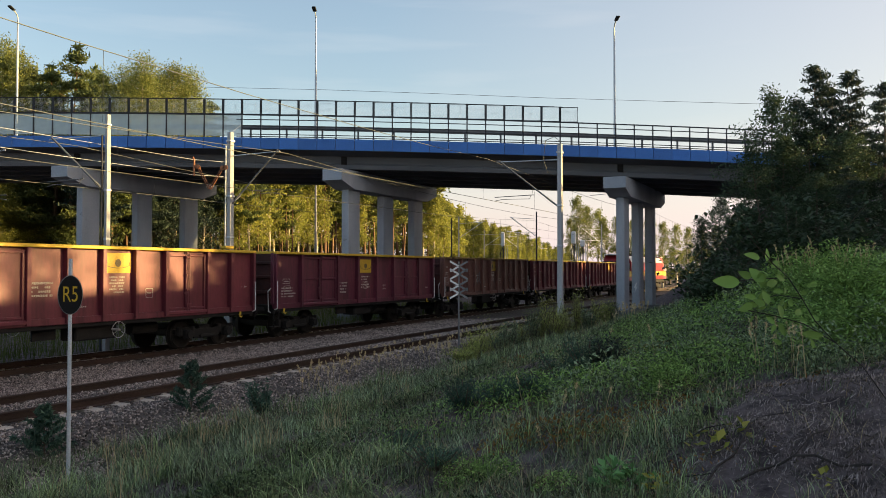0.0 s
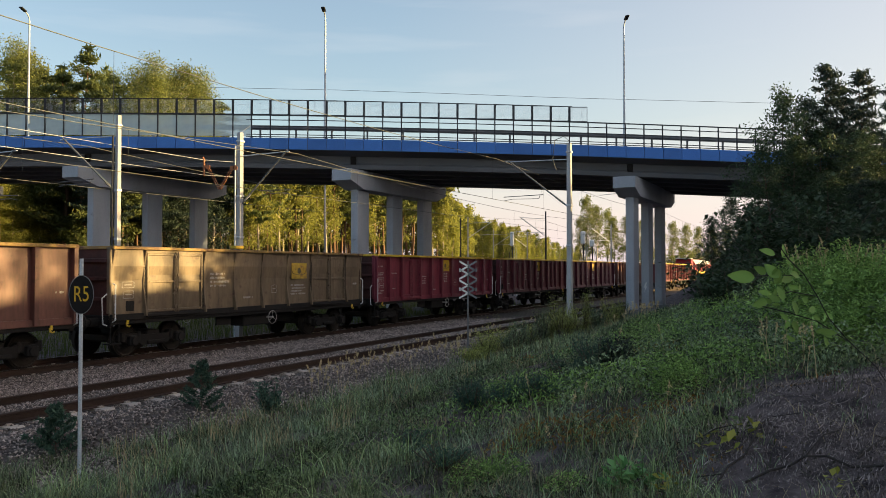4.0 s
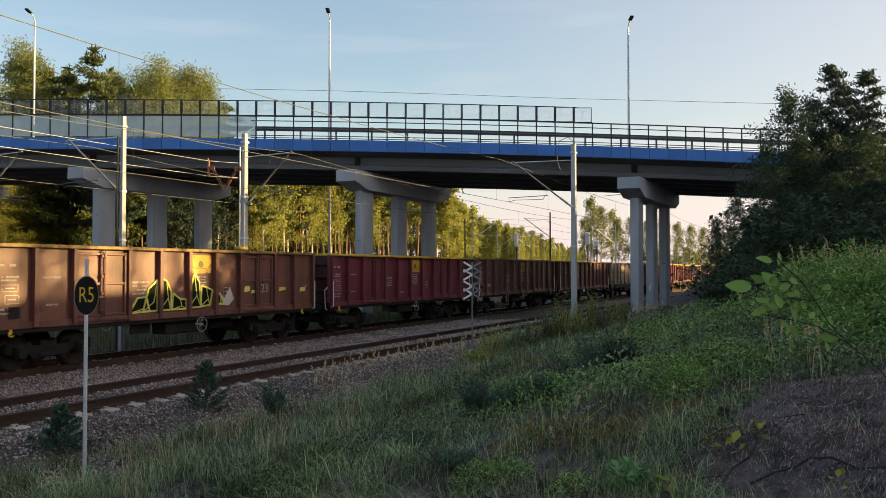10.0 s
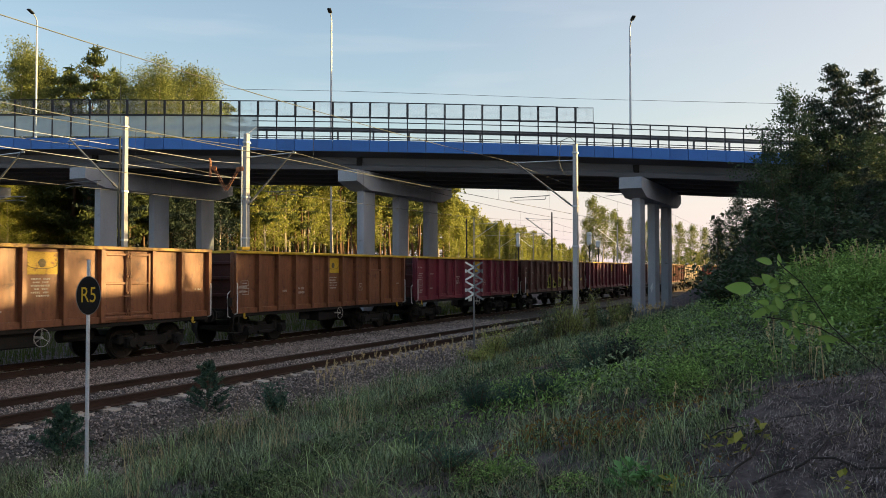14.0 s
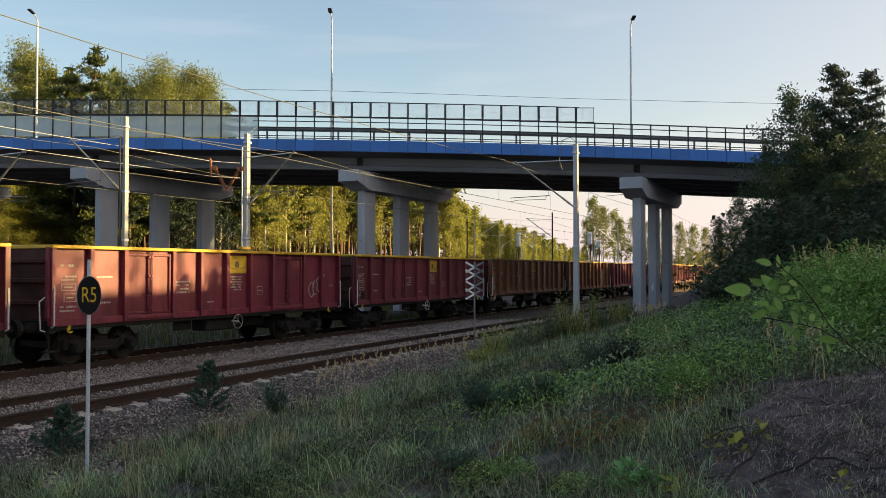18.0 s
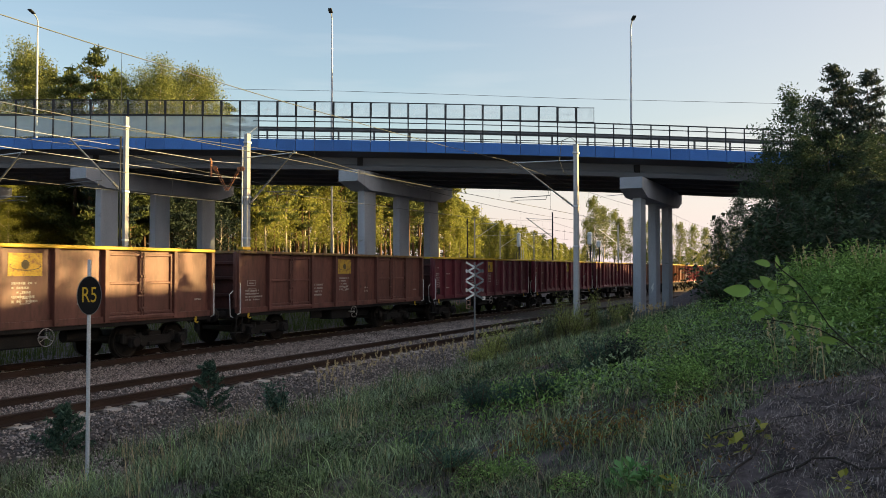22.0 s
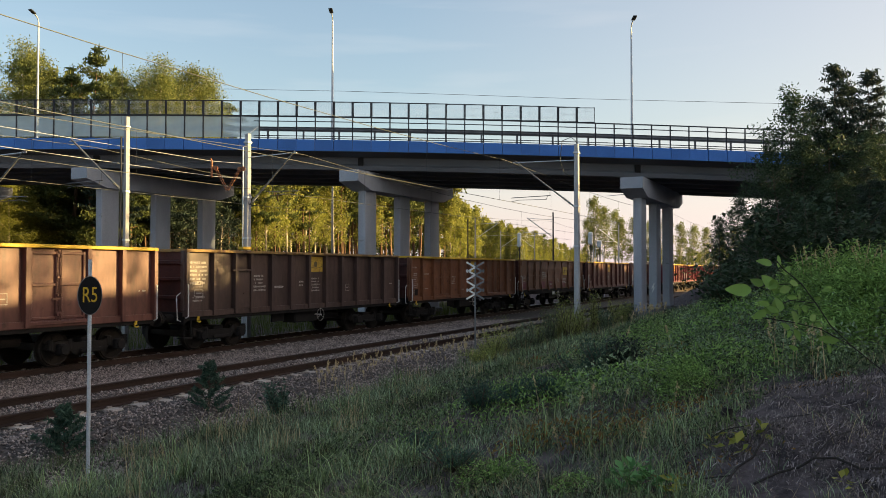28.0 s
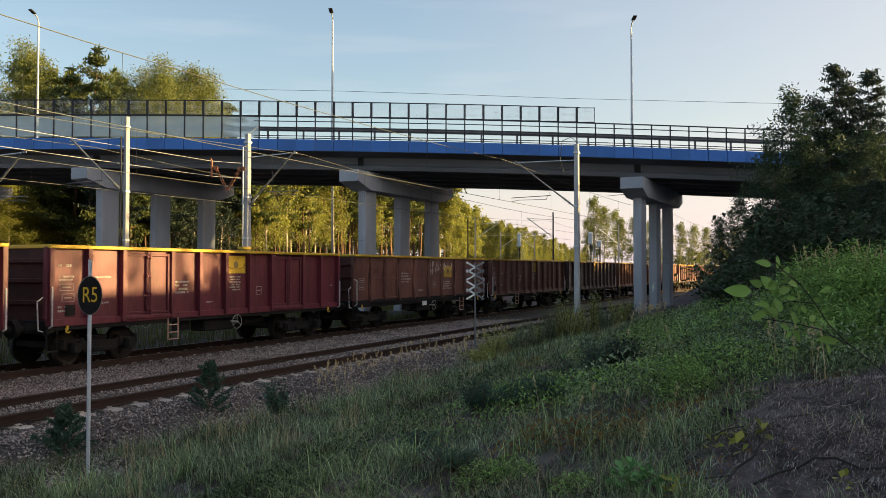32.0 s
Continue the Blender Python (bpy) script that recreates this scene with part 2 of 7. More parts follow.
M["litter"] = leafy("plant_litter", (0.018, 0.015, 0.015), (0.66, 0.56, 0.53), 0.0, 0.9, 2.3)
M["white"] = surface("white_paint", (0.72, 0.72, 0.7), (0.82, 0.82, 0.8), 2, 0.5, bump=0.03, rust=(0.45, 0.43, 0.4), rust_at=0.68)
M["dull"] = surface("dull_grey_paint", (0.16, 0.17, 0.18), (0.24, 0.25, 0.26), 2, 0.6, bump=0.03)
M["yellow"] = surface("yellow_paint", (0.52, 0.32, 0.02), (0.64, 0.42, 0.03), 1.4, 0.5, bump=0.05, rust=(0.35, 0.22, 0.05), rust_at=0.66)
M["black"] = surface("black_paint", (0.006, 0.006, 0.007), (0.013, 0.013, 0.014), 2, 0.6, bump=0.03, spec=0.15)
M["under"] = surface("underframe_grime", (0.008, 0.007, 0.0065), (0.021, 0.017, 0.015), 2.5, 0.85, 0.1, bump=0.3, fine=25)
M["wheel"] = surface("wheel_steel", (0.015, 0.012, 0.01), (0.035, 0.027, 0.022), 4, 0.7, 0.4, bump=0.2)
M["wire"] = surface("copper_wire", (0.045, 0.055, 0.06), (0.09, 0.1, 0.1), 3, 0.6, 0.2, bump=0)
M["insulator"] = surface("brown_insulator", (0.22, 0.1, 0.05), (0.3, 0.14, 0.07), 5, 0.3, bump=0)
M["orange"] = surface("rusty_gear_paint", (0.30, 0.11, 0.045), (0.4, 0.16, 0.07), 4, 0.6, bump=0.1)


def clear(name, tint, alpha, rough=0.25):
    m = bpy.data.materials.new(name)
    m.use_nodes = True
    n, k = m.node_tree.nodes, m.node_tree.links
    b = n["Principled BSDF"]
    b.inputs["Base Color"].default_value, b.inputs["Roughness"].default_value, b.inputs["Alpha"].default_value = (*tint, 1), rough, alpha
    tc, nz = n.new("ShaderNodeTexCoord"), n.new("ShaderNodeTexNoise")
    nz.inputs["Scale"].default_value = 1.3
    k.new(tc.outputs["Object"], nz.inputs["Vector"])
    mr = n.new("ShaderNodeMapRange")
    mr.inputs[3].default_value, mr.inputs[4].default_value = max(0, alpha - 0.15), min(1, alpha + 0.15)
    k.new(nz.outputs["Fac"], mr.inputs[0])
    k.new(mr.outputs[0], b.inputs["Alpha"])
    return m


M["acrylic"] = clear("dusty_acrylic", (0.64, 0.78, 0.80), 0.5)
M["mesh"] = clear("fine_wire_mesh", (0.35, 0.38, 0.42), 0.16, 0.6)
M["glass"] = surface("cab_glass", (0.02, 0.025, 0.03), (0.03, 0.035, 0.04), 1, 0.08, bump=0)


# ---- mesh tools ----
class Build:
    """Gathers vertices and faces for one mesh."""

    def __init__(self):
        self.v, self.f = [], []

    def add(self, verts, faces):
        o = len(self.v)
        self.v += [tuple(p) for p in verts]
        self.f += [tuple(i + o for i in f) for f in faces]
        return self

    def box(self, c, size, bevel=0.0, m=None):
        hx, hy, hz = (a / 2 for a in size)
        e = min(bevel, hx * 0.9, hy * 0.9, hz * 0.9)
        if e <= 0:
            vs = [Vector((x, y, z)) for z in (-hz, hz) for y in (-hy, hy) for x in (-hx, hx)]
            fs = [(0, 2, 3, 1), (4, 5, 7, 6), (0, 1, 5, 4), (2, 6, 7, 3), (0, 4, 6, 2), (1, 3, 7, 5)]
        else:
            vs, ids, fs = [], {}, []
            for sx in (-1, 1):
                for sy in (-1, 1):
                    for sz in (-1, 1):
                        for a in range(3):
                            d = [hx - e, hy - e, hz - e]
                            d[a] += e
                            ids[sx, sy, sz, a] = len(vs)
                            vs.append(Vector((sx * d[0], sy * d[1], sz * d[2])))
            for a in range(3):
                o1, o2 = (a + 1) % 3, (a + 2) % 3
                for sa in (-1, 1):
                    def key(s1, s2, ax, a=a, o1=o1, o2=o2, sa=sa):
                        t = [0, 0, 0]
                        t[a], t[o1], t[o2] = sa, s1, s2
                        return ids[(*t, ax)]
                    ring = [key(-1, -1, a), key(1, -1, a), key(1, 1, a), key(-1, 1, a)]
                    fs.append(ring if sa > 0 else ring[::-1])
                for s1 in (-1, 1):
                    for s2 in (-1, 1):
                        def key2(sa, ax, a=a, o1=o1, o2=o2, s1=s1, s2=s2):
                            t = [0, 0, 0]
                            t[a], t[o1], t[o2] = sa, s1, s2
                            return ids[(*t, ax)]
                        q = [key2(-1, o1), key2(1, o1), key2(1, o2), key2(-1, o2)]
                        fs.append(q if s1 * s2 < 0 else q[::-1])
            for sx in (-1, 1):
                for sy in (-1, 1):
                    for sz in (-1, 1):
                        t = [ids[sx, sy, sz, a] for a in range(3)]
                        fs.append(t if sx * sy * sz > 0 else t[::-1])
        c = Vector(c)
        vs = [(m @ p if m else p) + c for p in vs]
        return self.add(vs, fs)

    def tube(self, p0, p1, r0, r1=None, n=8, caps=True):
        r1 = r0 if r1 is None else r1
        p0, p1 = Vector(p0), Vector(p1)
        d = (p1 - p0).normalized()
        u = d.orthogonal().normalized()
        w = d.cross(u)
        vs = [p + (u * math.cos(2 * math.pi * i / n) + w * math.sin(2 * math.pi * i / n)) * r for p, r in ((p0, r0), (p1, r1)) for i in range(n)]
        fs = [(i, (i + 1) % n, n + (i + 1) % n, n + i) for i in range(n)]
        if caps:
            fs += [tuple(range(n))[::-1], tuple(range(n, 2 * n))]
        return self.add(vs, fs)

    def path(self, pts, r, n=6):
        for a, b in zip(pts, pts[1:]):
            self.tube(a, b, r, r, n)
        return self

    def prism(self, outline, x0, x1, m=None):
        """An outline in y, z, drawn out from x0 to x1."""
        n = len(outline)
        vs = [Vector((x, y, z)) for x in (x0, x1) for y, z in outline]
        if m:
            vs = [m @ p for p in vs]
        fs = [(i, (i + 1) % n, n + (i + 1) % n, n + i) for i in range(n)] + [tuple(range(n))[::-1], tuple(range(n, 2 * n))]
        return self.add(vs, fs)

    def ring(self, c, axis, r, t, n=16, k=6):
        c, axis = Vector(c), Vector(axis).normalized()
        u = axis.orthogonal().normalized()
        w = axis.cross(u)
        vs, fs = [], []
        for i in range(n):
            d = u * math.cos(2 * math.pi * i / n) + w * math.sin(2 * math.pi * i / n)
            for j in range(k):
                a = 2 * math.pi * j / k
                vs.append(c + d * (r + t * math.cos(a)) + axis * t * math.sin(a))
        for i in range(n):
            for j in range(k):
                fs.append((i * k + j, i * k + (j + 1) % k, ((i + 1) % n) * k + (j + 1) % k, ((i + 1) % n) * k + j))
        return self.add(vs, fs)

    def mesh(self, name="mesh", smooth=False):
        me = bpy.data.meshes.new(name)
        me.from_pydata([tuple(p) for p in self.v], [], self.f)
        b = bmesh.new()
        b.from_mesh(me)
        bmesh.ops.recalc_face_normals(b, faces=b.faces)
        b.to_mesh(me)
        b.free()
        if smooth:
            me.polygons.foreach_set("use_smooth", [True] * len(me.polygons))
        me.update()
        return me


def soup(name, verts, faces, smooth=False):
    """A large mesh from number arrays; faces all of one kind."""
    me = bpy.data.meshes.new(name)
    verts, faces = np.asarray(verts, np.float32), np.asarray(faces, np.int32)
    k = faces.shape[1]
    me.vertices.add(len(verts))
    me.vertices.foreach_set("co", verts.ravel())
    me.loops.add(faces.size)
    me.loops.foreach_set("vertex_index", faces.ravel())
    me.polygons.add(len(faces))
    me.polygons.foreach_set("loop_start", np.arange(0, faces.size, k, dtype=np.int32))
    me.polygons.foreach_set("loop_total", np.full(len(faces), k, np.int32))
    if smooth:
        me.polygons.foreach_set("use_smooth", np.ones(len(faces), bool))
    me.update(calc_edges=True)
    return me


def part(name, shape, material, parent=None, label="", at=None, smooth=False):
    """Links one mesh (a Build, or mesh data that alike parts share) as ONE object under a thing or a part."""
    me = shape.mesh(name, smooth) if isinstance(shape, Build) else shape
    if not me.materials:
        me.materials.append(None)
    ob = new(name, me)
    ob.material_slots[0].link = "OBJECT"
    ob.material_slots[0].material = material
    ob.parent = parent
    if at is not None:
        ob.matrix_basis = at if isinstance(at, Matrix) else Matrix.Translation(at)
    if label:
        ob["label"] = label
    return ob


def thing(name, label, category, at=None, group="", kind=""):
    ob = new(name)
    ob.empty_display_size = 0.3
    if at is not None:
        ob.matrix_basis = at if isinstance(at, Matrix) else Matrix.Translation(at)
    return tagged(ob, label, category, group, kind)


TRACK = Matrix.Translation(tp(0, 0)) @ Matrix.Rotation(TRACK_TURN, 4, "Z")


# ---- ground ----
def crest(y):
    """Height of the wooded rise to the east, unseen and added to block the low sun."""
    return np.interp(y, [-40, 12, 22, 29, 32.0, 32.8, 34.0, 34.6, 40, 43, 58.2, 59.8], [9.6, 9.6, 9.15, 8.95, 9.2, 13.5, 13.5, 9.8, 10.2, 22, 22, 8])


def ground_z(x, y):
    x, y = np.asarray(x, float), np.asarray(y, float)
    q, s = -TC * x + TS * y, TS * x + TC * y
    z = np.interp(q, [-400, -60, -30, -14, -5, 0, 4, 8.4, 10.5, 12, 60, 200, 3000],
                  [12, 9, 6.5, 3.6, 1.7, 0.9, 0.4, -0.12, -0.32, -0.55, -0.45, 0.5, 6])
    z = z + 0.009 * np.clip(s, 0, 45) * np.clip((11.5 - q) / 3, 0, 1)
    z = z + 0.1 * np.clip(s, 0, 12) * np.clip(1 - q / 8, 0, 1) * np.clip((q + 30) / 20, 0, 1)
    e = np.clip((x - 15.5) / 10, 0, 1)
    z = np.maximum(z, -0.3 + 8.7 * e * e * (3 - 2 * e) * np.clip(1 - (np.abs(y - 50) - 7.0) / 12, 0, 1))
    e = np.clip((-35 - x) / 10, 0, 1)
    z = np.maximum(z, -0.3 + 9.2 * e * e * (3 - 2 * e) * np.clip(1 - (np.abs(y - 50) - 7.0) / 12, 0, 1))
    # unseen hills added east of the view to hold off the low sun
    e = np.clip((x - 21) / 9, 0, 1) * np.clip((58 - y) / 4, 0, 1)
    z = np.where(e > 0, np.maximum(z, e * e * (3 - 2 * e) * 0.88 * np.minimum(crest(y), 10)), z)
    e = np.clip((x - 0.6 * y - 2) / 7, 0, 1) * np.clip((y - 54) / 5, 0, 1) * np.clip((99 - y) / 4, 0, 1)
    z = np.where(e > 0, np.maximum(z, e * e * (3 - 2 * e) * 9.0), z)
    near = np.clip((11.0 - q) / 2, 0, 1)
    return z + near * (0.05 * np.sin(1.7 * x + 0.6 * y) + 0.04 * np.sin(2.9 * y - 1.1 * x + 1) + 0.03 * np.sin(5.1 * x + 3.3 * y))


def spot(u, v):
    """The place where a line of sight meets the ground."""
    k, d = (u - 784) / FOCAL, (v - 478) / FOCAL
    ys = np.linspace(2.5, 80, 3000)
    hit = np.nonzero(EYE[2] - d * ys < ground_z(k * ys, ys))[0]
    y = float(ys[hit[0]]) if len(hit) else 60.0
    return Vector((k * y, y, float(ground_z(k * y, y))))


def grid_lines(lo, hi, fine_lo, fine_hi, step):
    mid = np.arange(fine_lo, fine_hi + 1e-6, step)
    left = fine_lo - np.geomspace(step * 1.5, fine_lo - lo, 26)[::-1]
    right = fine_hi + np.geomspace(step * 1.5, hi - fine_hi, 26)
    return np.concatenate([left, mid, right])


gx, gy = grid_lines(-2500, 2500, -30, 34, 0.5), grid_lines(-1500, 3500, -6, 62, 0.5)
GX, GY = np.meshgrid(gx, gy)
GV = np.stack([GX.ravel(), GY.ravel(), ground_z(GX, GY).ravel()], 1)
nx, ny = len(gx), len(gy)
gi = np.arange(nx * ny).reshape(ny, nx)
GF = np.stack([gi[:-1, :-1].ravel(), gi[:-1, 1:].ravel(), gi[1:, 1:].ravel(), gi[1:, :-1].ravel()], 1)
ground = part("ground", soup("ground", GV, GF, True), M["soil"])
tagged(ground, "grassy earth bank and flat ground beside the railway", "ground", kind="structure")

# ---- tracks ----
NEAR_L, NEAR_Z = -6.40, 0.19
ballast = thing("ballast_bed", "grey-brown crushed stone ballast under two tracks", "ballast", TRACK, kind="structure")
bed = Build()
bed.prism([(-10.6, -0.75), (-8.25, -0.02), (-4.9, -0.02), (-2.4, -0.17), (1.8, -0.17), (3.2, -0.8)], -40, 420)
part("stone_layer", bed, M["ballast"], ballast)
part("stone_fill", Build().prism([(NEAR_L - 0.34, NEAR_Z - 0.24), (NEAR_L - 0.14, NEAR_Z - 0.15), (NEAR_L + 0.55, NEAR_Z - 0.14), (NEAR_L + 0.62, NEAR_Z - 0.24)], -40, 420)
     .prism([(NEAR_L + 0.88, NEAR_Z - 0.24), (NEAR_L + 0.92, NEAR_Z - 0.15), (NEAR_L + 1.4, NEAR_Z - 0.15), (NEAR_L + 1.6, NEAR_Z - 0.24)], -40, 420), M["ballast"], ballast)


def rail_profile(y, z):
    return [(y - 0.07, z - 0.17), (y + 0.07, z - 0.17), (y + 0.07, z - 0.155), (y + 0.012, z - 0.135), (y + 0.012, z - 0.045), (y + 0.035, z - 0.035),
            (y + 0.036, z - 0.008), (y + 0.028, z - 0.001), (y - 0.028, z - 0.001), (y - 0.036, z - 0.008), (y - 0.035, z - 0.035), (y - 0.012, z - 0.045),
            (y - 0.012, z - 0.135), (y - 0.07, z - 0.155)]


sl = Build()
sl.prism([(-1.08, -0.38), (1.08, -0.38), (1.08, -0.205), (1.04, -0.18), (0.45, -0.18), (0.35, -0.21), (-0.35, -0.21), (-0.45, -0.18), (-1.04, -0.18), (-1.08, -0.205)], -0.13, 0.13)
for y in (-0.7535, 0.7535):
    for d in (-0.1, 0.1):
        sl.box((0, y + d, -0.165), (0.09, 0.05, 0.035))
SLEEPER = sl.mesh("sleeper")
for name, l, z, lab in (("railway_track", 0.0, 0.0, "rusty steel rails on concrete sleepers in ballast"),
                        ("railway_track", NEAR_L, NEAR_Z, "unused-looking rusty rails on pale concrete sleepers")):
    tr = thing(name, lab, "railway track", TRACK @ Matrix.Translation((0, l, z)), "parallel railway tracks", "structure")
    for y in (-0.7535, 0.7535):
        r = part("rail", Build().prism(rail_profile(y, 0), -40, 420), M["rail"], tr)
        part("rail_head", Build().box((190, y + (0.01 if l else 0), 0.0005), (460, 0.04 if l == 0 else 0.022, 0.004)), M["railtop"] if l == 0 else M["rail"], r)
    far = Build()
    for i in range(760):
        x = -38 + 0.6 * i
        if -6 < x < 66:
            part("sleeper", SLEEPER, M["sleeper"], tr, at=(x, 0, random.uniform(-0.008, 0.008)))
        elif x < 160:
            far.box((x, 0, -0.28), (0.26, 2.6, 0.2))
    tagged(part("far_sleepers", far, M["sleeper"], tr), kind="stuff")

# ---- bridge: its own frame runs along the view's x, with its front at depth 43.5 ----
FRONT = 43.5


def deck_z(x):
    return 9.30 - 0.022 * x - 0.00055 * x * x


bridge = thing("road_bridge", "concrete road bridge with blue edge panels and steel railings over the tracks", "bridge", kind="structure")
X0, X1 = -45.7, 40.0
DEPTH = 10.4
BAY = 0.997
GIRDERS = (1.1, 3.15, 5.2, 7.25, 9.3)
BAYS = [(X0 + BAY * i, X0 + BAY * (i + 1)) for i in range(int((X1 - X0) / BAY))]


def strip(outline, x0=X0, x1=X1, step=2.0, lift=0.0):
    """An outline in depth and height above the deck line, drawn along the bridge."""
    xs = np.arange(x0, x1 + 0.01, step)
    n = len(outline)
    vs = [(x, y, deck_z(x) + z + lift) for x in xs for y, z in outline]
    fs = [(i * n + j, i * n + (j + 1) % n, (i + 1) * n + (j + 1) % n, (i + 1) * n + j) for i in range(len(xs) - 1) for j in range(n)]
    fs += [tuple(range(n))[::-1], tuple(range((len(xs) - 1) * n, len(xs) * n))]
    b = Build()
    b.add(vs, fs)
    return b


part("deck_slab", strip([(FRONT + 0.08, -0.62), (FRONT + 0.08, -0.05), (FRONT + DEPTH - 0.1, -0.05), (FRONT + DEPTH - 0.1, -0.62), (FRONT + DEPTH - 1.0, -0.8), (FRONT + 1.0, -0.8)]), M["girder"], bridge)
part("road_surface", strip([(FRONT + 2.4, -0.045), (FRONT + 2.4, 0.1), (FRONT + 8.4, 0.1), (FRONT + 8.4, -0.045)]), M["asphalt"], bridge)
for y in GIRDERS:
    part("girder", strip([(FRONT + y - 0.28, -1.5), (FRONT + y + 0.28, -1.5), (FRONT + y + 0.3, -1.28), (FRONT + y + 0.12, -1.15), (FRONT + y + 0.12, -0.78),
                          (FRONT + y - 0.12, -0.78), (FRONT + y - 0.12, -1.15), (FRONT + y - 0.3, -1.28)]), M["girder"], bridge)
fascia = {}
for a, b in BAYS:
    p = Build()
    zm = deck_z((a + b) / 2)
    k = deck_z(b) - deck_z(a)
    vs = [(x, y, z + k * x / BAY) for x in (-BAY / 2 + 0.012, BAY / 2 - 0.012) for y, z in ((0, -0.6), (0, -0.015), (0.02, 0.0), (0.09, 0.0), (0.09, -0.6))]
    p.add(vs, [(0, 1, 6, 5), (1, 2, 7, 6), (2, 3, 8, 7), (3, 4, 9, 8), (4, 0, 5, 9), (0, 4, 3, 2, 1), (5, 6, 7, 8, 9)])
    part("edge_panel", p, M["blue"], bridge, at=((a + b) / 2, FRONT + random.uniform(-0.006, 0.006), zm))
part("rear_edge", strip([(FRONT + DEPTH - 0.08, -0.6), (FRONT + DEPTH - 0.08, 0), (FRONT + DEPTH, 0), (FRONT + DEPTH, -0.6)]), M["blue"], bridge)

# piers: caps and columns stand in line with the tracks
PIER_TURN = Matrix.Rotation(TRACK_TURN, 4, "Z")
for px, base in ((-18.5, 0.1), (-4.17, 0.1), (10.85, 0.22), (-33.0, 0.1)):
    top = deck_z(px) - 1.5 - 0.07
    pm = Matrix.Translation((px, 45.2, 0)) @ PIER_TURN
    cap = Build()
    # cap beam in its own frame: x along the tracks
    side = [(-1.9, top), (9.7, top), (9.7, top - 0.6), (8.4, top - 1.0), (-0.6, top - 1.0), (-1.9, top - 0.6)]
    vs = [Vector((x, y, z)) for y in (-0.6, 0.6) for x, z in side]
    n = len(side)
    cap.add([pm @ p for p in vs], [tuple(range(n)), tuple(range(n, 2 * n))[::-1]] + [(i, n + i, n + (i + 1) % n, (i + 1) % n) for i in range(n)])
    part("pier_cap", cap, M["concrete"], bridge)
    for a in (0.0, 3.9, 7.8):
        c = pm @ Vector((a, 0, 0))
        h = top - 1.0 - base
        part("pier_column", Build().box((c.x, c.y, base + h / 2), (1.2, 0.46, h), 0.04, Matrix.Rotation(TRACK_TURN, 3, "Z")), M["concrete"], bridge)
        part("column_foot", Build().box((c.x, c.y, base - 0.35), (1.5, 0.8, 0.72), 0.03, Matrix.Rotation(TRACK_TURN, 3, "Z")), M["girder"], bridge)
    for y in GIRDERS:
        xx = px + (FRONT + y - 45.2) / TC * TS
        part("bearing", Build().box((xx, FRONT + y, deck_z(xx) - 1.535), (0.4, 0.4, 0.1), 0.02), M["dark_steel"], bridge)
    xx = px + (FRONT + 1.1 - 45.2) / TC * TS
    part("girder_joint", Build().box((xx, FRONT + 0.93, deck_z(xx) - 1.15), (0.3, 0.2, 0.66), 0.01), M["under"], bridge)

# a white lightning mark painted on one column
mark = [(0.02, 0.3), (-0.1, -0.02), (-0.01, 0.01), (-0.06, -0.28), (0.12, 0.08), (0.03, 0.05), (0.1, 0.3)]
mm = Matrix.Translation((10.85, 45.2, 1.4)) @ PIER_TURN @ Matrix.Translation((3.9 - 0.605, 0, 0))
bolt = Build().add([mm @ Vector((x, -y, z)) for x in (0.0, 0.004) for y, z in mark], [tuple(range(7)), tuple(range(7, 14))[::-1]] + [(i, 7 + i, 7 + (i + 1) % 7, (i + 1) % 7) for i in range(7)])
part("warning_mark", bolt, M["white"], bridge, "white painted lightning mark")

# railings
TALL_END = 8.1
post_low = Build().box((0, 0, 0.62), (0.065, 0.06, 1.24), 0.008).box((0, 0, 0.01), (0.14, 0.12, 0.03)).mesh("post")
post_high = Build().box((0, 0, 1.03), (0.065, 0.06, 2.06), 0.008).box((0, 0, 0.01), (0.14, 0.12, 0.03)).mesh("post")
fence = thing("bridge_railing", "dark steel bridge railing with taller wire-mesh screens", "railing")
for a, b in BAYS:
    tall = a < TALL_END
    z = deck_z(a)
    part("post", post_high if tall else post_low, M["dark_steel"], fence, at=(a, FRONT + 0.14, z))
    if tall and a > -40:
        zm = deck_z((a + b) / 2)
        fr = Build()
        for zz in (1.27, 2.04):
            fr.box((0, 0, zz), (BAY - 0.06, 0.035, 0.035))
        for xx in (-BAY / 2 + 0.05, BAY / 2 - 0.05):
            fr.box((xx, 0, 1.655), (0.025, 0.03, 0.77))
        part("screen_frame", fascia.setdefault("fr", fr.mesh("screen_frame")), M["dark_steel"], fence, at=((a + b) / 2, FRONT + 0.14, zm))
        if "mesh" not in fascia:
            w = Build()
            for i in range(1, 15):
                w.box((-BAY / 2 + 0.05 + (BAY - 0.1) * i / 15, 0, 1.655), (0.004, 0.004, 0.74))
            for i in range(1, 12):
                w.box((0, 0.006, 1.28 + 0.755 * i / 12), (BAY - 0.12, 0.004, 0.004))
            fascia["mesh"] = w.mesh("wire_mesh")
        part("wire_mesh", fascia["mesh"], M["galv"], fence, at=((a + b) / 2, FRONT + 0.14, zm))
    if a < -10.6 and a > -40:
        if "pane" not in fascia:
            fascia["pane"] = Build().box((0, 0, 0.65), (BAY - 0.08, 0.012, 1.12)).mesh("pane")
        part("acrylic_pane", fascia["pane"], M["acrylic"], fence, "dusty clear acrylic pane", at=((a + b) / 2, FRONT + 0.15, deck_z((a + b) / 2)))
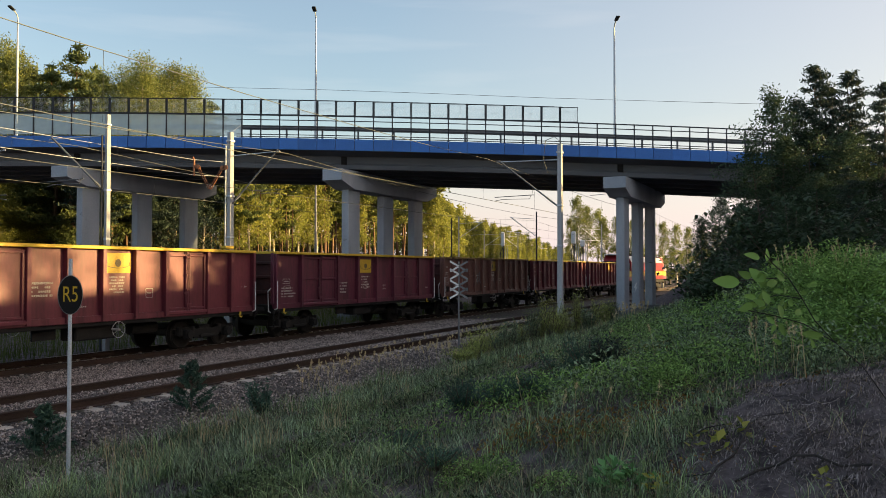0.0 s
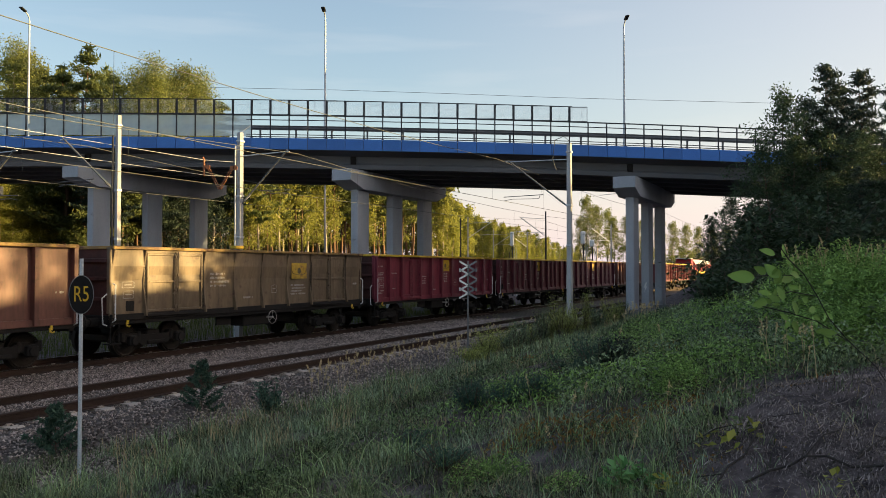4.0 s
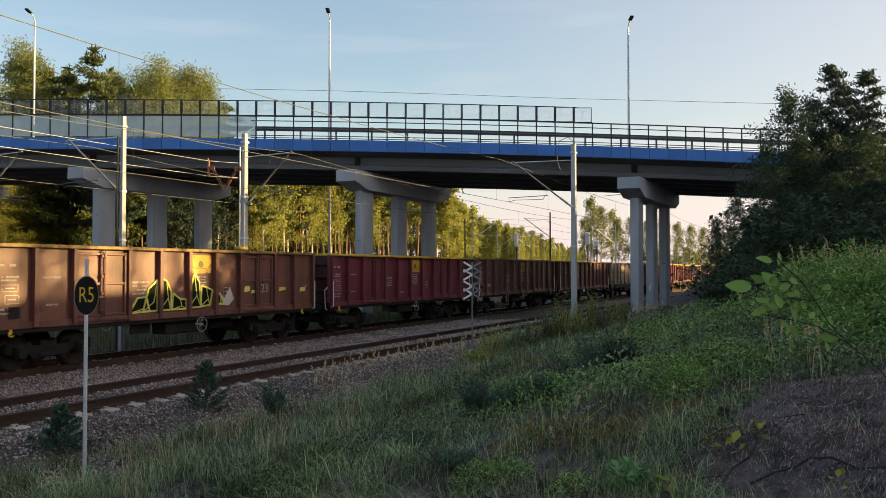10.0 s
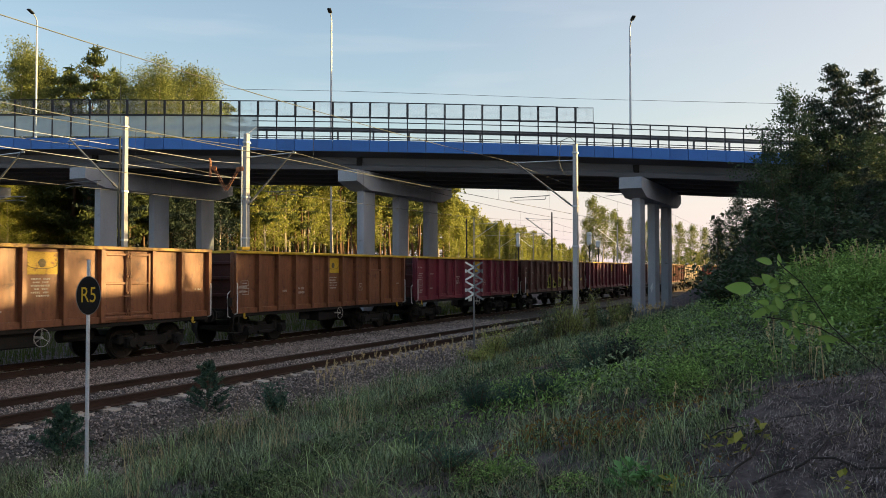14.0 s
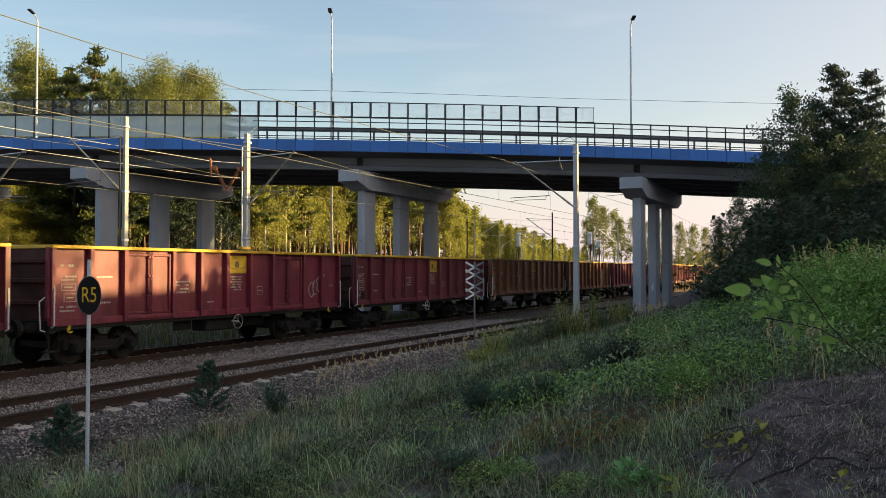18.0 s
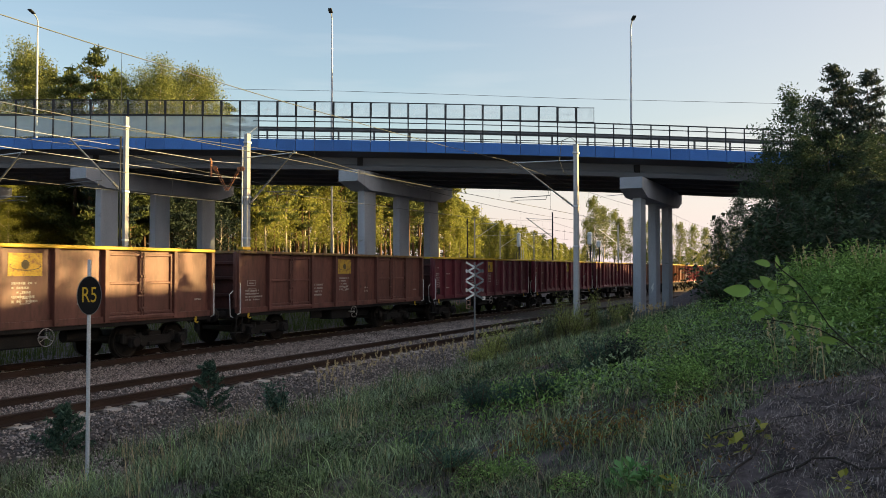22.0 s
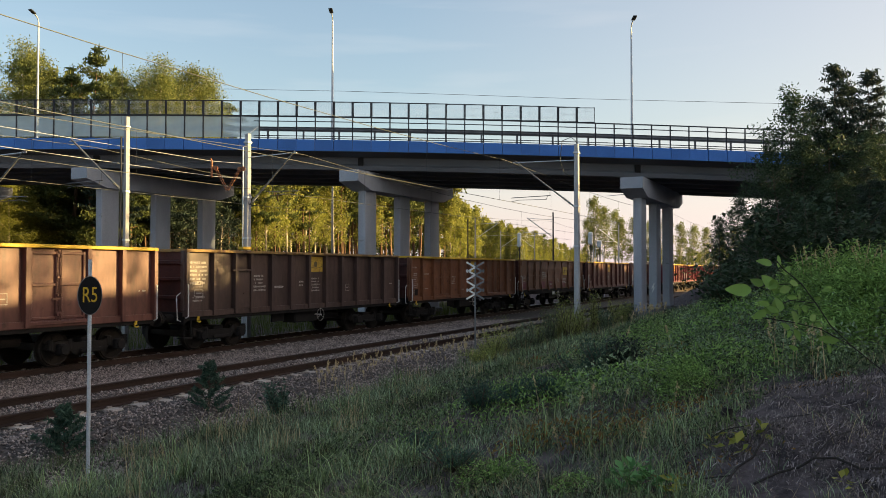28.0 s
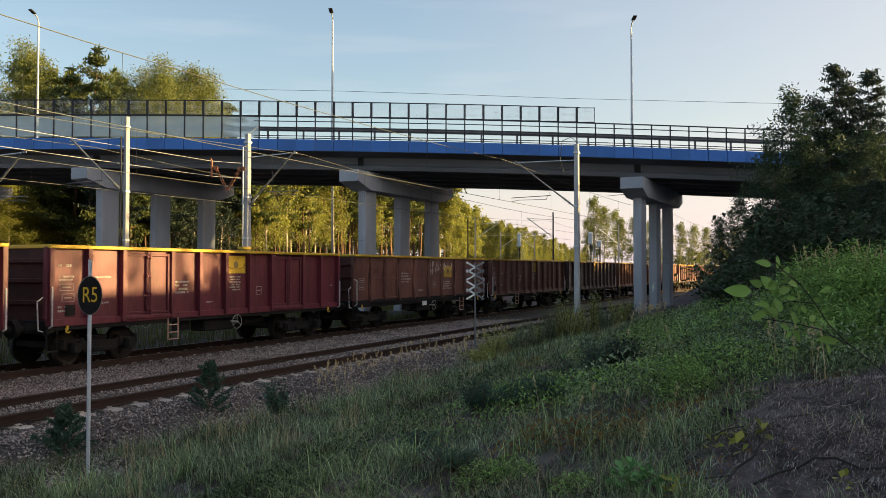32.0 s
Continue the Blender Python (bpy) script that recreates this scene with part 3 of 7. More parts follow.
for z, r, start in ((1.23, 0.06, X0), (0.98, 0.04, -10.1), (0.2, 0.035, -10.1), (0.08, 0.035, -10.1)):
    part("rail_bar", strip([(FRONT + 0.115, z - r / 2), (FRONT + 0.165, z - r / 2), (FRONT + 0.165, z + r / 2), (FRONT + 0.115, z + r / 2)], start), M["dark_steel"], fence)
part("top_bar", strip([(FRONT + 0.12, 2.03), (FRONT + 0.16, 2.03), (FRONT + 0.16, 2.07), (FRONT + 0.12, 2.07)], X0, TALL_END, 1.0), M["dark_steel"], fence)
rear = thing("bridge_railing", "dark steel railing on the far side of the bridge", "railing")
for a, b in BAYS[::2]:
    part("post", post_low, M["dark_steel"], rear, at=(a, FRONT + 10.2, deck_z(a)))
for z in (1.23, 0.8, 0.4):
    part("rail_bar", strip([(FRONT + 10.18, z - 0.02), (FRONT + 10.23, z - 0.02), (FRONT + 10.23, z + 0.02), (FRONT + 10.18, z + 0.02)]), M["dark_steel"], rear)
# crash barriers: galvanised steel with its shade put into a darker grey
for y in (2.2, 8.5):
    barrier = thing("crash_barrier", "grey galvanised steel crash barrier along the bridge road", "crash barrier", group="crash barriers on the bridge")
    part("beam", strip([(FRONT + y, 0.55), (FRONT + y + 0.05, 0.59), (FRONT + y, 0.64), (FRONT + y, 0.69), (FRONT + y + 0.05, 0.74), (FRONT + y, 0.8), (FRONT + y + 0.08, 0.8), (FRONT + y + 0.08, 0.55)], lift=0.24), M["grey_steel"], barrier)
    pm = Build().box((0, 0, 0.48), (0.1, 0.06, 0.96)).mesh("post")
    for a, b in BAYS[::2]:
        part("post", pm, M["grey_steel"], barrier, at=(a, FRONT + y + 0.12, deck_z(a)))

# street lamps on the bridge's far side, their arms reaching over the road
for lx, toph in ((-26.5, 9.7), (-7.23, 9.82), (12.33, 9.83)):
    z = deck_z(lx)
    lamp = thing("street_lamp", "slim galvanised street lamp with a short curved arm", "street lamp", (lx, FRONT + 9.9, z), "street lamps on the bridge")
    part("pole", Build().tube((0, 0, 0), (0, 0, toph - 0.5), 0.085, 0.055, 10), M["galv"], lamp)
    part("pole_foot", Build().tube((0, 0, 0), (0, 0, 1.3), 0.11, 0.11, 10).box((0, 0, 0.01), (0.4, 0.4, 0.03)), M["galv"], lamp)
    arc = [(0, -0.75 + 0.75 * math.cos(a), toph - 0.5 + 0.42 * math.sin(a)) for a in np.linspace(0, 1.35, 6)]
    part("arm", Build().path(arc, 0.04), M["galv"], lamp)
    head = Build().box((0, 0, 0), (0.26, 0.62, 0.1), 0.035, Matrix.Rotation(-0.15, 3, "X"))
    part("lamp_head", head, M["dark_steel"], lamp, at=(0, arc[-1][1] - 0.25, arc[-1][2] + 0.05))

# ---- catenary poles and wires ----
def cord(pts, r, n=5):
    """One unbroken round cord through points."""
    pts = [Vector(p) for p in pts]
    b, vs, fs = Build(), [], []
    for i, p in enumerate(pts):
        d = (pts[min(i + 1, len(pts) - 1)] - pts[max(i - 1, 0)]).normalized()
        u = Vector((0, 0, 1)).cross(d)
        u = u.normalized() if u.length > 0.01 else Vector((1, 0, 0))
        w = d.cross(u)
        vs += [p + (u * math.cos(2 * math.pi * j / n) + w * math.sin(2 * math.pi * j / n)) * r for j in range(n)]
    for i in range(len(pts) - 1):
        fs += [(i * n + j, i * n + (j + 1) % n, (i + 1) * n + (j + 1) % n, (i + 1) * n + j) for j in range(n)]
    return b.add(vs, fs)


POLES = []


def catenary_pole(s, l, zb, zt, label, arm_to=None, tie_z=7.05, stout=1.2):
    at = TRACK @ Matrix.Translation((s, l, 0))
    po = thing("catenary_pole", label, "catenary pole", at, "catenary poles along the railway")
    h = zt - zb
    b = Build()
    b.add([(x * k * stout, y * k * stout, z) for z, k in ((zb, 1.0), (zt, 0.78)) for x, y in ((-0.085, -0.07), (0.085, -0.07), (0.085, 0.07), (-0.085, 0.07))],
          [(0, 1, 5, 4), (1, 2, 6, 5), (2, 3, 7, 6), (3, 0, 4, 7), (4, 5, 6, 7), (3, 2, 1, 0)])
    part("mast", b, M["pole"], po)
    for z in (zt - 0.35, zt - 2.55, zt - 4.2):
        if z > 2:
            part("clamp_band", Build().box((0, 0, z), (0.19 * stout, 0.16 * stout, 0.08), 0.01), M["galv"], po)
    if arm_to is not None:
        d = 1 if arm_to > l else -1
        y = (arm_to - l)
        part("top_tie", Build().tube((0, 0.1 * d, tie_z - 0.05), (0, y, tie_z), 0.022), M["galv"], po)
        foot, tip = Vector((0, 0.12 * d, tie_z - 1.95)), Vector((0, y - 0.1 * d, tie_z + 0.06))
        part("bracket_tube", Build().tube(foot, tip, 0.034), M["grey_steel"], po)
        for i in range(6):
            c = foot.lerp(tip, 0.06 + i * 0.022)
            part("insulator_disc", Build().tube(c, c + (tip - foot).normalized() * 0.026, 0.055, 0.042, 10), M["dull"], po)
        part("registration_arm", Build().path([(0, y * 0.4, tie_z - 1.46), (0, y * 1.03, tie_z - 1.5)], 0.016), M["grey_steel"], po)
        part("steady_arm", Build().path([(0, y * 0.45, tie_z - 1.47), (0, y * 0.47, tie_z - 1.62), (0, y * 0.9, tie_z - 1.6), (0, y * 1.03, tie_z - 1.66)], 0.011), M["grey_steel"], po)
        part("arm_hanger", Build().tube((0, y * 0.42, tie_z - 1.46), foot.lerp(tip, 0.42), 0.006, n=5), M["wire"], po)
    POLES.append(po)
    return po


p1 = catenary_pole(20.2, 2.8, -0.4, 7.7, "pale concrete catenary pole with a bracket arm", 5.6, stout=1.05)
p2 = catenary_pole(26.0, 2.4, -0.4, 7.95, "sunlit concrete catenary pole with brown insulators", 0.0, stout=1.45)
p3 = catenary_pole(32.6, -9.2, -0.2, 7.65, "pale concrete catenary pole standing in tall grass", NEAR_L, stout=1.45)
catenary_pole(18.5, 8.4, -0.5, 7.7, "pale concrete catenary pole beyond the other poles", 5.6, tie_z=6.45)


def wire(name, s0, s1, l, z_of, r, parent, lwob=0.0):
    ss = np.linspace(s0, s1, 70)
    pts = [TRACK @ Vector((s, l + lwob * math.sin(s * 0.11), z_of(s))) for s in ss]
    return part(name, cord(pts, r), M["wire"], parent)


def sag(low, high, s_pole, span):
    def z(s):
        u = ((s - s_pole) / span) % 1.0
        return low + (high - low) * (2 * u - 1) ** 2
    return z


for l, sp, zc, lo, hi, span in ((NEAR_L, 32.6, 5.35, 6.74, 7.1, 35.0), (0.0, 26.0, 5.4, 6.3, 7.05, 52.0), (5.6, 20.2, 5.5, 6.3, 7.05, 52.0)):
    cat = thing("overhead_line", "dark copper overhead contact line with droppers above the track", "overhead wire", group="overhead lines")
    zm = sag(lo, hi, sp, span)
    wire("carrier_wire", -25, 330, l, zm, 0.0105, cat)
    wire("contact_wire", -25, 330, l, lambda s: zc, 0.0095, cat, 0.2)
    for i in range(24):
        s = sp - 50 + 6.5 * i + 3
        part("dropper", Build().tube(TRACK @ Vector((s, l, zc)), TRACK @ Vector((s, l, zm(s))), 0.005, n=4), M["wire"], cat)

# terminating wires with their tension gear at the second pole
gear = thing("tension_gear", "brown insulators and yoke that end two overhead wires at the pole", "insulator")
g0, g1 = TRACK @ Vector((24.7, 3.1, 6.74)), TRACK @ Vector((24.7, 3.1, 6.15))
part("yoke", Build().path([g0 + Vector((-0.05, 0, 0.1)), g0, g1, g1 + Vector((0.02, 0, -0.02))], 0.05), M["orange"], gear)
vee = [g0 + Vector((0.15, 0, -0.28)), g0 + Vector((0.62, 0, -1.15)), g0 + Vector((1.1, 0, -0.32))]
for a, b in zip(vee, vee[1:]):
    for d in (-0.04, 0.04):
        part("rope", Build().tube(a + Vector((d, 0, 0)), b + Vector((d, 0, 0)), 0.018), M["orange"], gear)
for c in (vee[0], vee[2], vee[2] + Vector((0.12, 0, 0.02))):
    part("pulley", Build().tube(c + Vector((0, -0.04, 0)), c + Vector((0, 0.04, 0)), 0.09, n=16), M["orange"], gear)
for g, zl in ((g0, 6.74), (g1, 6.15)):
    part("tension_wire", cord([g] + [TRACK @ Vector((s, 3.1 + 0.012 * (24.7 - s), zl - 0.004 * (24.7 - s) + 0.0002 * (24.7 - s) ** 2)) for s in np.linspace(20, -25, 12)], 0.009), M["galv"], gear)
    part("tie_wire", Build().tube(g, TRACK @ Vector((25.7, 2.5, zl)), 0.012), M["galv"], gear)
part("stay", Build().tube(TRACK @ Vector((26.1, 2.4, 6.9)), TRACK @ Vector((30.6, 2.6, 0.2)), 0.024), M["galv"], p2)
part("stay", Build().tube(TRACK @ Vector((26.1, 2.4, 6.3)), TRACK @ Vector((29.6, 2.6, 0.2)), 0.024), M["galv"], p2)
part("weight_box", Build().box((-0.22, -0.05, 3.35), (0.5, 0.3, 0.12), 0.02), M["yellow"], p2)
part("bow_wire", Build().path([(0.0, 0.05, 7.85), (0.1, -0.1, 8.05), (0.25, -0.3, 8.25)], 0.012), M["galv"], p2)
part("jumper_wire", Build().path([(0, 0.0, 7.75), (-0.1, 0.2, 7.95), (-0.2, 0.55, 7.8), (-0.2, 0.65, 7.0), (-0.1, 0.5, 6.5), (0, 0.3, 6.35)], 0.014), M["wire"], p3)
part("cable_duct", Build().tube((-0.14, 0.1, -0.3), (-0.14, 0.1, 7.0), 0.035), M["dark_steel"], p1)
part("cable_duct", Build().tube((-0.19, 0.08, -0.3), (-0.19, 0.08, 7.4), 0.03), M["galv"], p2)

# more poles beyond the bridge
for u, v, y, mat in ((588, 330, 62, "pole"), (828, 388, 92, "dark_steel"), (841, 386, 92, "pole"), (886, 408, 112, "pole"), (946, 412, 124, "pole"), (979, 376, 78, "dark_steel"),
                     (1095, 398, 100, "pole"), (1228, 428, 150, "pole"), (1242, 436, 170, "pole"), (1010, 436, 170, "pole"), (1018, 440, 180, "dark_steel")):
    top = EYE[2] + (478 - v) / FOCAL * y
    x = (u - 784) / FOCAL * y
    po = thing("catenary_pole", "slim catenary pole far down the line", "catenary pole", (x, y, float(ground_z(x, y)) - 0.2), "catenary poles along the railway")
    h = top - float(ground_z(x, y)) + 0.2
    part("mast", Build().add([(a * k, b * k, z) for z, k in ((0, 1.0), (h, 0.7)) for a, b in ((-0.085, -0.07), (0.085, -0.07), (0.085, 0.07), (-0.085, 0.07))],
                             [(0, 1, 5, 4), (1, 2, 6, 5), (2, 3, 7, 6), (3, 0, 4, 7), (4, 5, 6, 7), (3, 2, 1, 0)]), M[mat], po)
    d = -1 if u > 900 else 1
    if u not in (588, 828, 1018):
        part("bracket_tube", Build().tube((0.1 * d, 0, h - 2.3), (2.6 * d, -1.2, h - 0.6), 0.04), M["galv"], po)
        part("top_tie", Build().tube((0.1 * d, 0, h - 0.7), (2.6 * d, -1.2, h - 0.65), 0.025), M["galv"], po)
        part("registration_arm", Build().path([(0.1 * d, 0, h - 2.0), (1.6 * d, -0.8, h - 2.05), (3.0 * d, -1.4, h - 1.95)], 0.02), M["galv"], po)
cant = thing("cantilever_arm", "thin steel cantilever holding an overhead wire below the bridge", "overhead wire", tp(57, NEAR_L, 0))
part("arm_tube", Build().path([(-2.4, 0, 7.95), (0.2, 0, 8.1), (1.2, 0, 8.15)], 0.03), M["galv"], cant)
part("steady_arm", Build().path([(-2.4, 0, 7.6), (-1.0, 0, 7.75), (-0.6, 0, 7.75), (-0.6, 0, 8.1)], 0.02), M["galv"], cant)

# railway signals, seen from behind
for u, v, y, wide, tall in ((919, 412, 84, 0.42, 1.5), (1045, 411, 82, 0.5, 1.3), (1061, 426, 86, 0.5, 0.75)):
    top = EYE[2] + (478 - v) / FOCAL * y
    x = (u - 784) / FOCAL * y
    sg = thing("railway_signal", "pale back of a railway signal head on a dark post", "railway signal", (x, y, 0), "railway signals beyond the bridge")
    part("post", Build().tube((0.05, 0, -0.5), (0.05, 0, top - tall + 0.1), 0.07, n=10).path([(0.05, -0.05, top - tall), (-0.25, -0.15, top - tall - 0.6), (-0.25, -0.15, top - tall - 1.6)], 0.03), M["dark_steel"], sg)
    part("signal_head", Build().box((0, 0, top - tall / 2), (wide, 0.25, tall), 0.12), M["white"], sg)
    part("ladder", Build().tube((0.3, 0.1, -0.5), (0.3, 0.1, top - tall), 0.025).tube((0.5, 0.1, -0.5), (0.5, 0.1, top - tall), 0.025), M["galv"], sg)
# a far feeder cable across the sky
part_feeder = thing("power_cable", "thin dark cable across the sky behind the bridge", "cable")
part("cable", Build().path([((u - 784) / FOCAL * 90, 90.0, EYE[2] + (478 - v) / FOCAL * 90) for u, v in ((380, 156), (600, 160), (800, 166), (1000, 173), (1200, 178), (1420, 183))], 0.02, 5), M["wire"], part_feeder)

# ---- wagons: their frame has x along the train's way, z from the rail head ----
WL, WH, WW, FLOOR = 12.9, 3.12, 1.45, 1.22
RIM = 0.10


def cached(store, key, make):
    if key not in store:
        store[key] = make().mesh(str(key if isinstance(key, str) else key[0]))
    return store[key]


SHAPES = {}


def paint(name, c, rust=(0.10, 0.045, 0.03), at=0.6, dark=0.62, dust=None):
    return surface(name, c, tuple(a * dark for a in c), 1.3, 0.52, 0.0, bump=0.1, fine=14, stretch=(1.0, 1.0, 0.3), rust=rust, rust_at=at, contrast=(0.35, 0.68), spec=0.5, streak=(0.5, 0.46, 0.46))


def panel_outline(kind, y):
    """Height and depth of the wall sheet: flat, or drawn in at its foot."""
    return [(y, FLOOR), (y, WH)]


def wagon_shapes(kind):
    """Meshes of one kind of open wagon; every part is drawn once and shared."""
    S = SHAPES
    ends = WL / 2
    # bays: widths along one side; D is a double door
    if kind == "flat":
        bays = [1.13, 1.13, "D", 1.16, 1.16, 1.16, 1.16, "D", 1.13, 1.13]
    elif kind == "wide":
        bays = [1.55, "D", 1.55, 1.55, 1.55, "D", 1.55]
    elif kind == "bulged":
        bays = [1.1, "D", 1.42, 1.42, 1.42, 1.42, "D", 1.1]
    elif kind == "fore":
        bays = [1.3, 1.2, 1.15, 1.15, 1.15, 1.15, 1.15, 1.15, "d", 1.1, 1.16]
    else:
        bays = [1.16, 1.0, "d", 1.1, 1.08, 1.08, 1.08, 1.08, 1.08, 1.08, 1.08, 1.16]
    fixed = sum(b for b in bays if not isinstance(b, str))
    nd = sum(1 for b in bays if isinstance(b, str))
    dw = (WL - 0.16 - fixed) / nd
    xs, x = [], -ends + 0.08
    for b in bays:
        w = dw if isinstance(b, str) else b
        xs.append((x, x + w, b))
        x += w
    return xs


def side_post(kind):
    b = Build()
    if kind == "bulged":
        # a web that is wide at head and foot and narrow at the waist
        levels = ((FLOOR - 0.05, 0.16), (FLOOR + 0.75, 0.03), (WH - 0.5, 0.045), (WH - 0.09, 0.13))
        vs = [(x, y, z) for z, d in levels for x, y in ((-0.03, -WW + 0.1), (0.03, -WW + 0.1), (0.02, -WW + 0.09 - d), (-0.02, -WW + 0.09 - d))]
        b.add(vs, [(4 * i + j, 4 * i + (j + 1) % 4, 4 * i + 4 + (j + 1) % 4, 4 * i + 4 + j) for i in range(3) for j in range(4)] + [(12, 13, 14, 15), (3, 2, 1, 0)])
    else:
        out = [(-0.065, -WW + 0.12), (-0.06, -WW - 0.04), (0.06, -WW - 0.04), (0.065, -WW + 0.12)]
        vs = [(x, y, z) for z in (FLOOR - 0.12, WH - 0.08) for x, y in out]
        b.add(vs, [(0, 1, 5, 4), (1, 2, 6, 5), (2, 3, 7, 6), (3, 0, 4, 7), (4, 5, 6, 7), (3, 2, 1, 0)])
    return b


def door_leaf(w, tiers=True):
    b = Build()
    y, z0, z1 = -WW + 0.08, FLOOR + 0.03, WH - 0.16
    b.box((0, y + 0.012, (z0 + z1) / 2), (w - 0.03, 0.02, z1 - z0))
    for x in (-w / 2 + 0.05, w / 2 - 0.05):
        b.box((x, y - 0.02, (z0 + z1) / 2), (0.07, 0.07, z1 - z0), 0.01)
    for z in (z0 + 0.05, z1 - 0.05, (z0 + z1) / 2 + 0.02)[:3 if tiers else 2]:
        b.box((0, y - 0.02, z), (w - 0.16, 0.065, 0.07), 0.01)
    return b


def door_bars(w):
    b = Build()
    y, z0, z1 = -WW - 0.01, FLOOR, WH - 0.12
    for x in (-0.05, 0.05):
        b.tube((x, y, z0), (x, y, z1), 0.016, n=6)
        for z in (z0 + 0.15, (z0 + z1) / 2 - 0.25, (z0 + z1) / 2 + 0.2, z1 - 0.15):
            b.box((x, y, z), (0.075, 0.05, 0.07), 0.01)
    b.box((-0.12, y - 0.01, z0 + 0.55), (0.2, 0.025, 0.04))
    b.box((0.02, y - 0.01, z0 + 0.2), (0.24, 0.03, 0.04))
    return b


def bogie_frame():
    b = Build()
    for y in (-1.0, 1.0):
        b.add([(x, y + d, z) for d in (-0.05, 0.05) for x, z in ((-1.25, 0.62), (-1.15, 0.42), (-0.62, 0.42), (-0.5, 0.3), (0.5, 0.3), (0.62, 0.42), (1.15, 0.42), (1.25, 0.62), (0.75, 0.68), (0.4, 0.6), (-0.4, 0.6), (-0.75, 0.68))],
              [tuple(range(12))[::-1], tuple(range(12, 24))] + [(i, (i + 1) % 12, 12 + (i + 1) % 12, 12 + i) for i in range(12)])
        for x in (-0.9, 0.9):
            b.box((x, y + (0.1 if y > 0 else -0.1), 0.46), (0.3, 0.2, 0.3), 0.04)
            b.tube((x, y, 0.46), (x, y + (0.24 if y > 0 else -0.24), 0.46), 0.13, n=12)
            for d in (-0.28, 0.28):
                b.tube((x + d, y, 0.44), (x + d, y, 0.7), 0.085, n=8)
    b.box((0, 0, 0.62), (0.5, 2.0, 0.2), 0.03)
    for x in (-1.22, 1.22):
        b.box((x, 0, 0.55), (0.12, 1.9, 0.14))
    b.box((0, -1.1, 0.38), (0.7, 0.08, 0.1), 0.02)
    return b


def wheelset():
    b = Build()
    b.tube((0, -0.95, 0), (0, 0.95, 0), 0.08, n=10)
    for y in (-0.75, 0.75):
        o = 1 if y > 0 else -1
        b.tube((0, y - 0.065, 0), (0, y + 0.065, 0), 0.46, n=28)
        b.tube((0, y - o * 0.065, 0), (0, y - o * 0.095, 0), 0.49, n=28)
        b.ring((0, y + o * 0.07, 0), (0, 1, 0), 0.41, 0.025, 24, 5)
        b.tube((0, y + o * 0.06, 0), (0, y + o * 0.1, 0), 0.16, 0.13, 14)
        for i in range(5):
            a = i * 2 * math.pi / 5
            b.box((0.28 * math.cos(a), y + o * 0.07, 0.28 * math.sin(a)), (0.05, 0.02, 0.05))
    return b


def buffer():
    b = Build()
    b.tube((0, 0, 0), (0.3, 0, 0), 0.12, 0.12, 12).tube((0.28, 0, 0), (0.5, 0, 0), 0.09, 0.09, 12).tube((0.5, 0, 0), (0.56, 0, 0), 0.23, 0.23, 18)
    return b


def handrail():
    b = Build()
    z0, z1 = 1.05, 2.1
    b.path([(0, 0.05, z0), (0, -0.06, z0 + 0.05), (0, -0.06, z1 - 0.05), (0, 0.05, z1)], 0.016)
    return b


def hand_wheel():
    b = Build().ring((0, 0, 0), (0, 1, 0), 0.22, 0.009, 24, 6)
    for i in range(3):
        a = math.pi / 2 + i * 2 * math.pi / 3
        b.tube((0, 0, 0), (0.21 * math.cos(a), 0, 0.21 * math.sin(a)), 0.007, n=6)
    b.tube((0, -0.03, 0), (0, 0.25, 0), 0.03, n=8)
    return b


def step_frame():
    b = Build()
    b.path([(-0.2, 0, 1.1), (-0.2, 0, 0.48), (0.2, 0, 0.48), (0.2, 0, 1.1)], 0.018)
    for z in (0.68, 0.9):
        b.box((0, 0, z), (0.38, 0.05, 0.025))
    return b


def bars(rows, w, h, seed):
    """Lines of lettering too small to read: short plain bars."""
    r = random.Random(seed)
    b = Build()
    for i in range(rows):
        x = -w / 2
        end = w / 2 * r.uniform(0.45, 1.0)
        z = h / 2 - (i + 0.5) * h / rows
        while x < end:
            k = min(r.uniform(0.025, 0.06), end - x)
            if k > 0.015 and r.random() > 0.14:
                b.box((x + k / 2, 0, z), (k, 0.004, h / rows * r.uniform(0.4, 0.6)))
            x += k + 0.02
    return b


WAGONS = []
GRIME = M["under"]


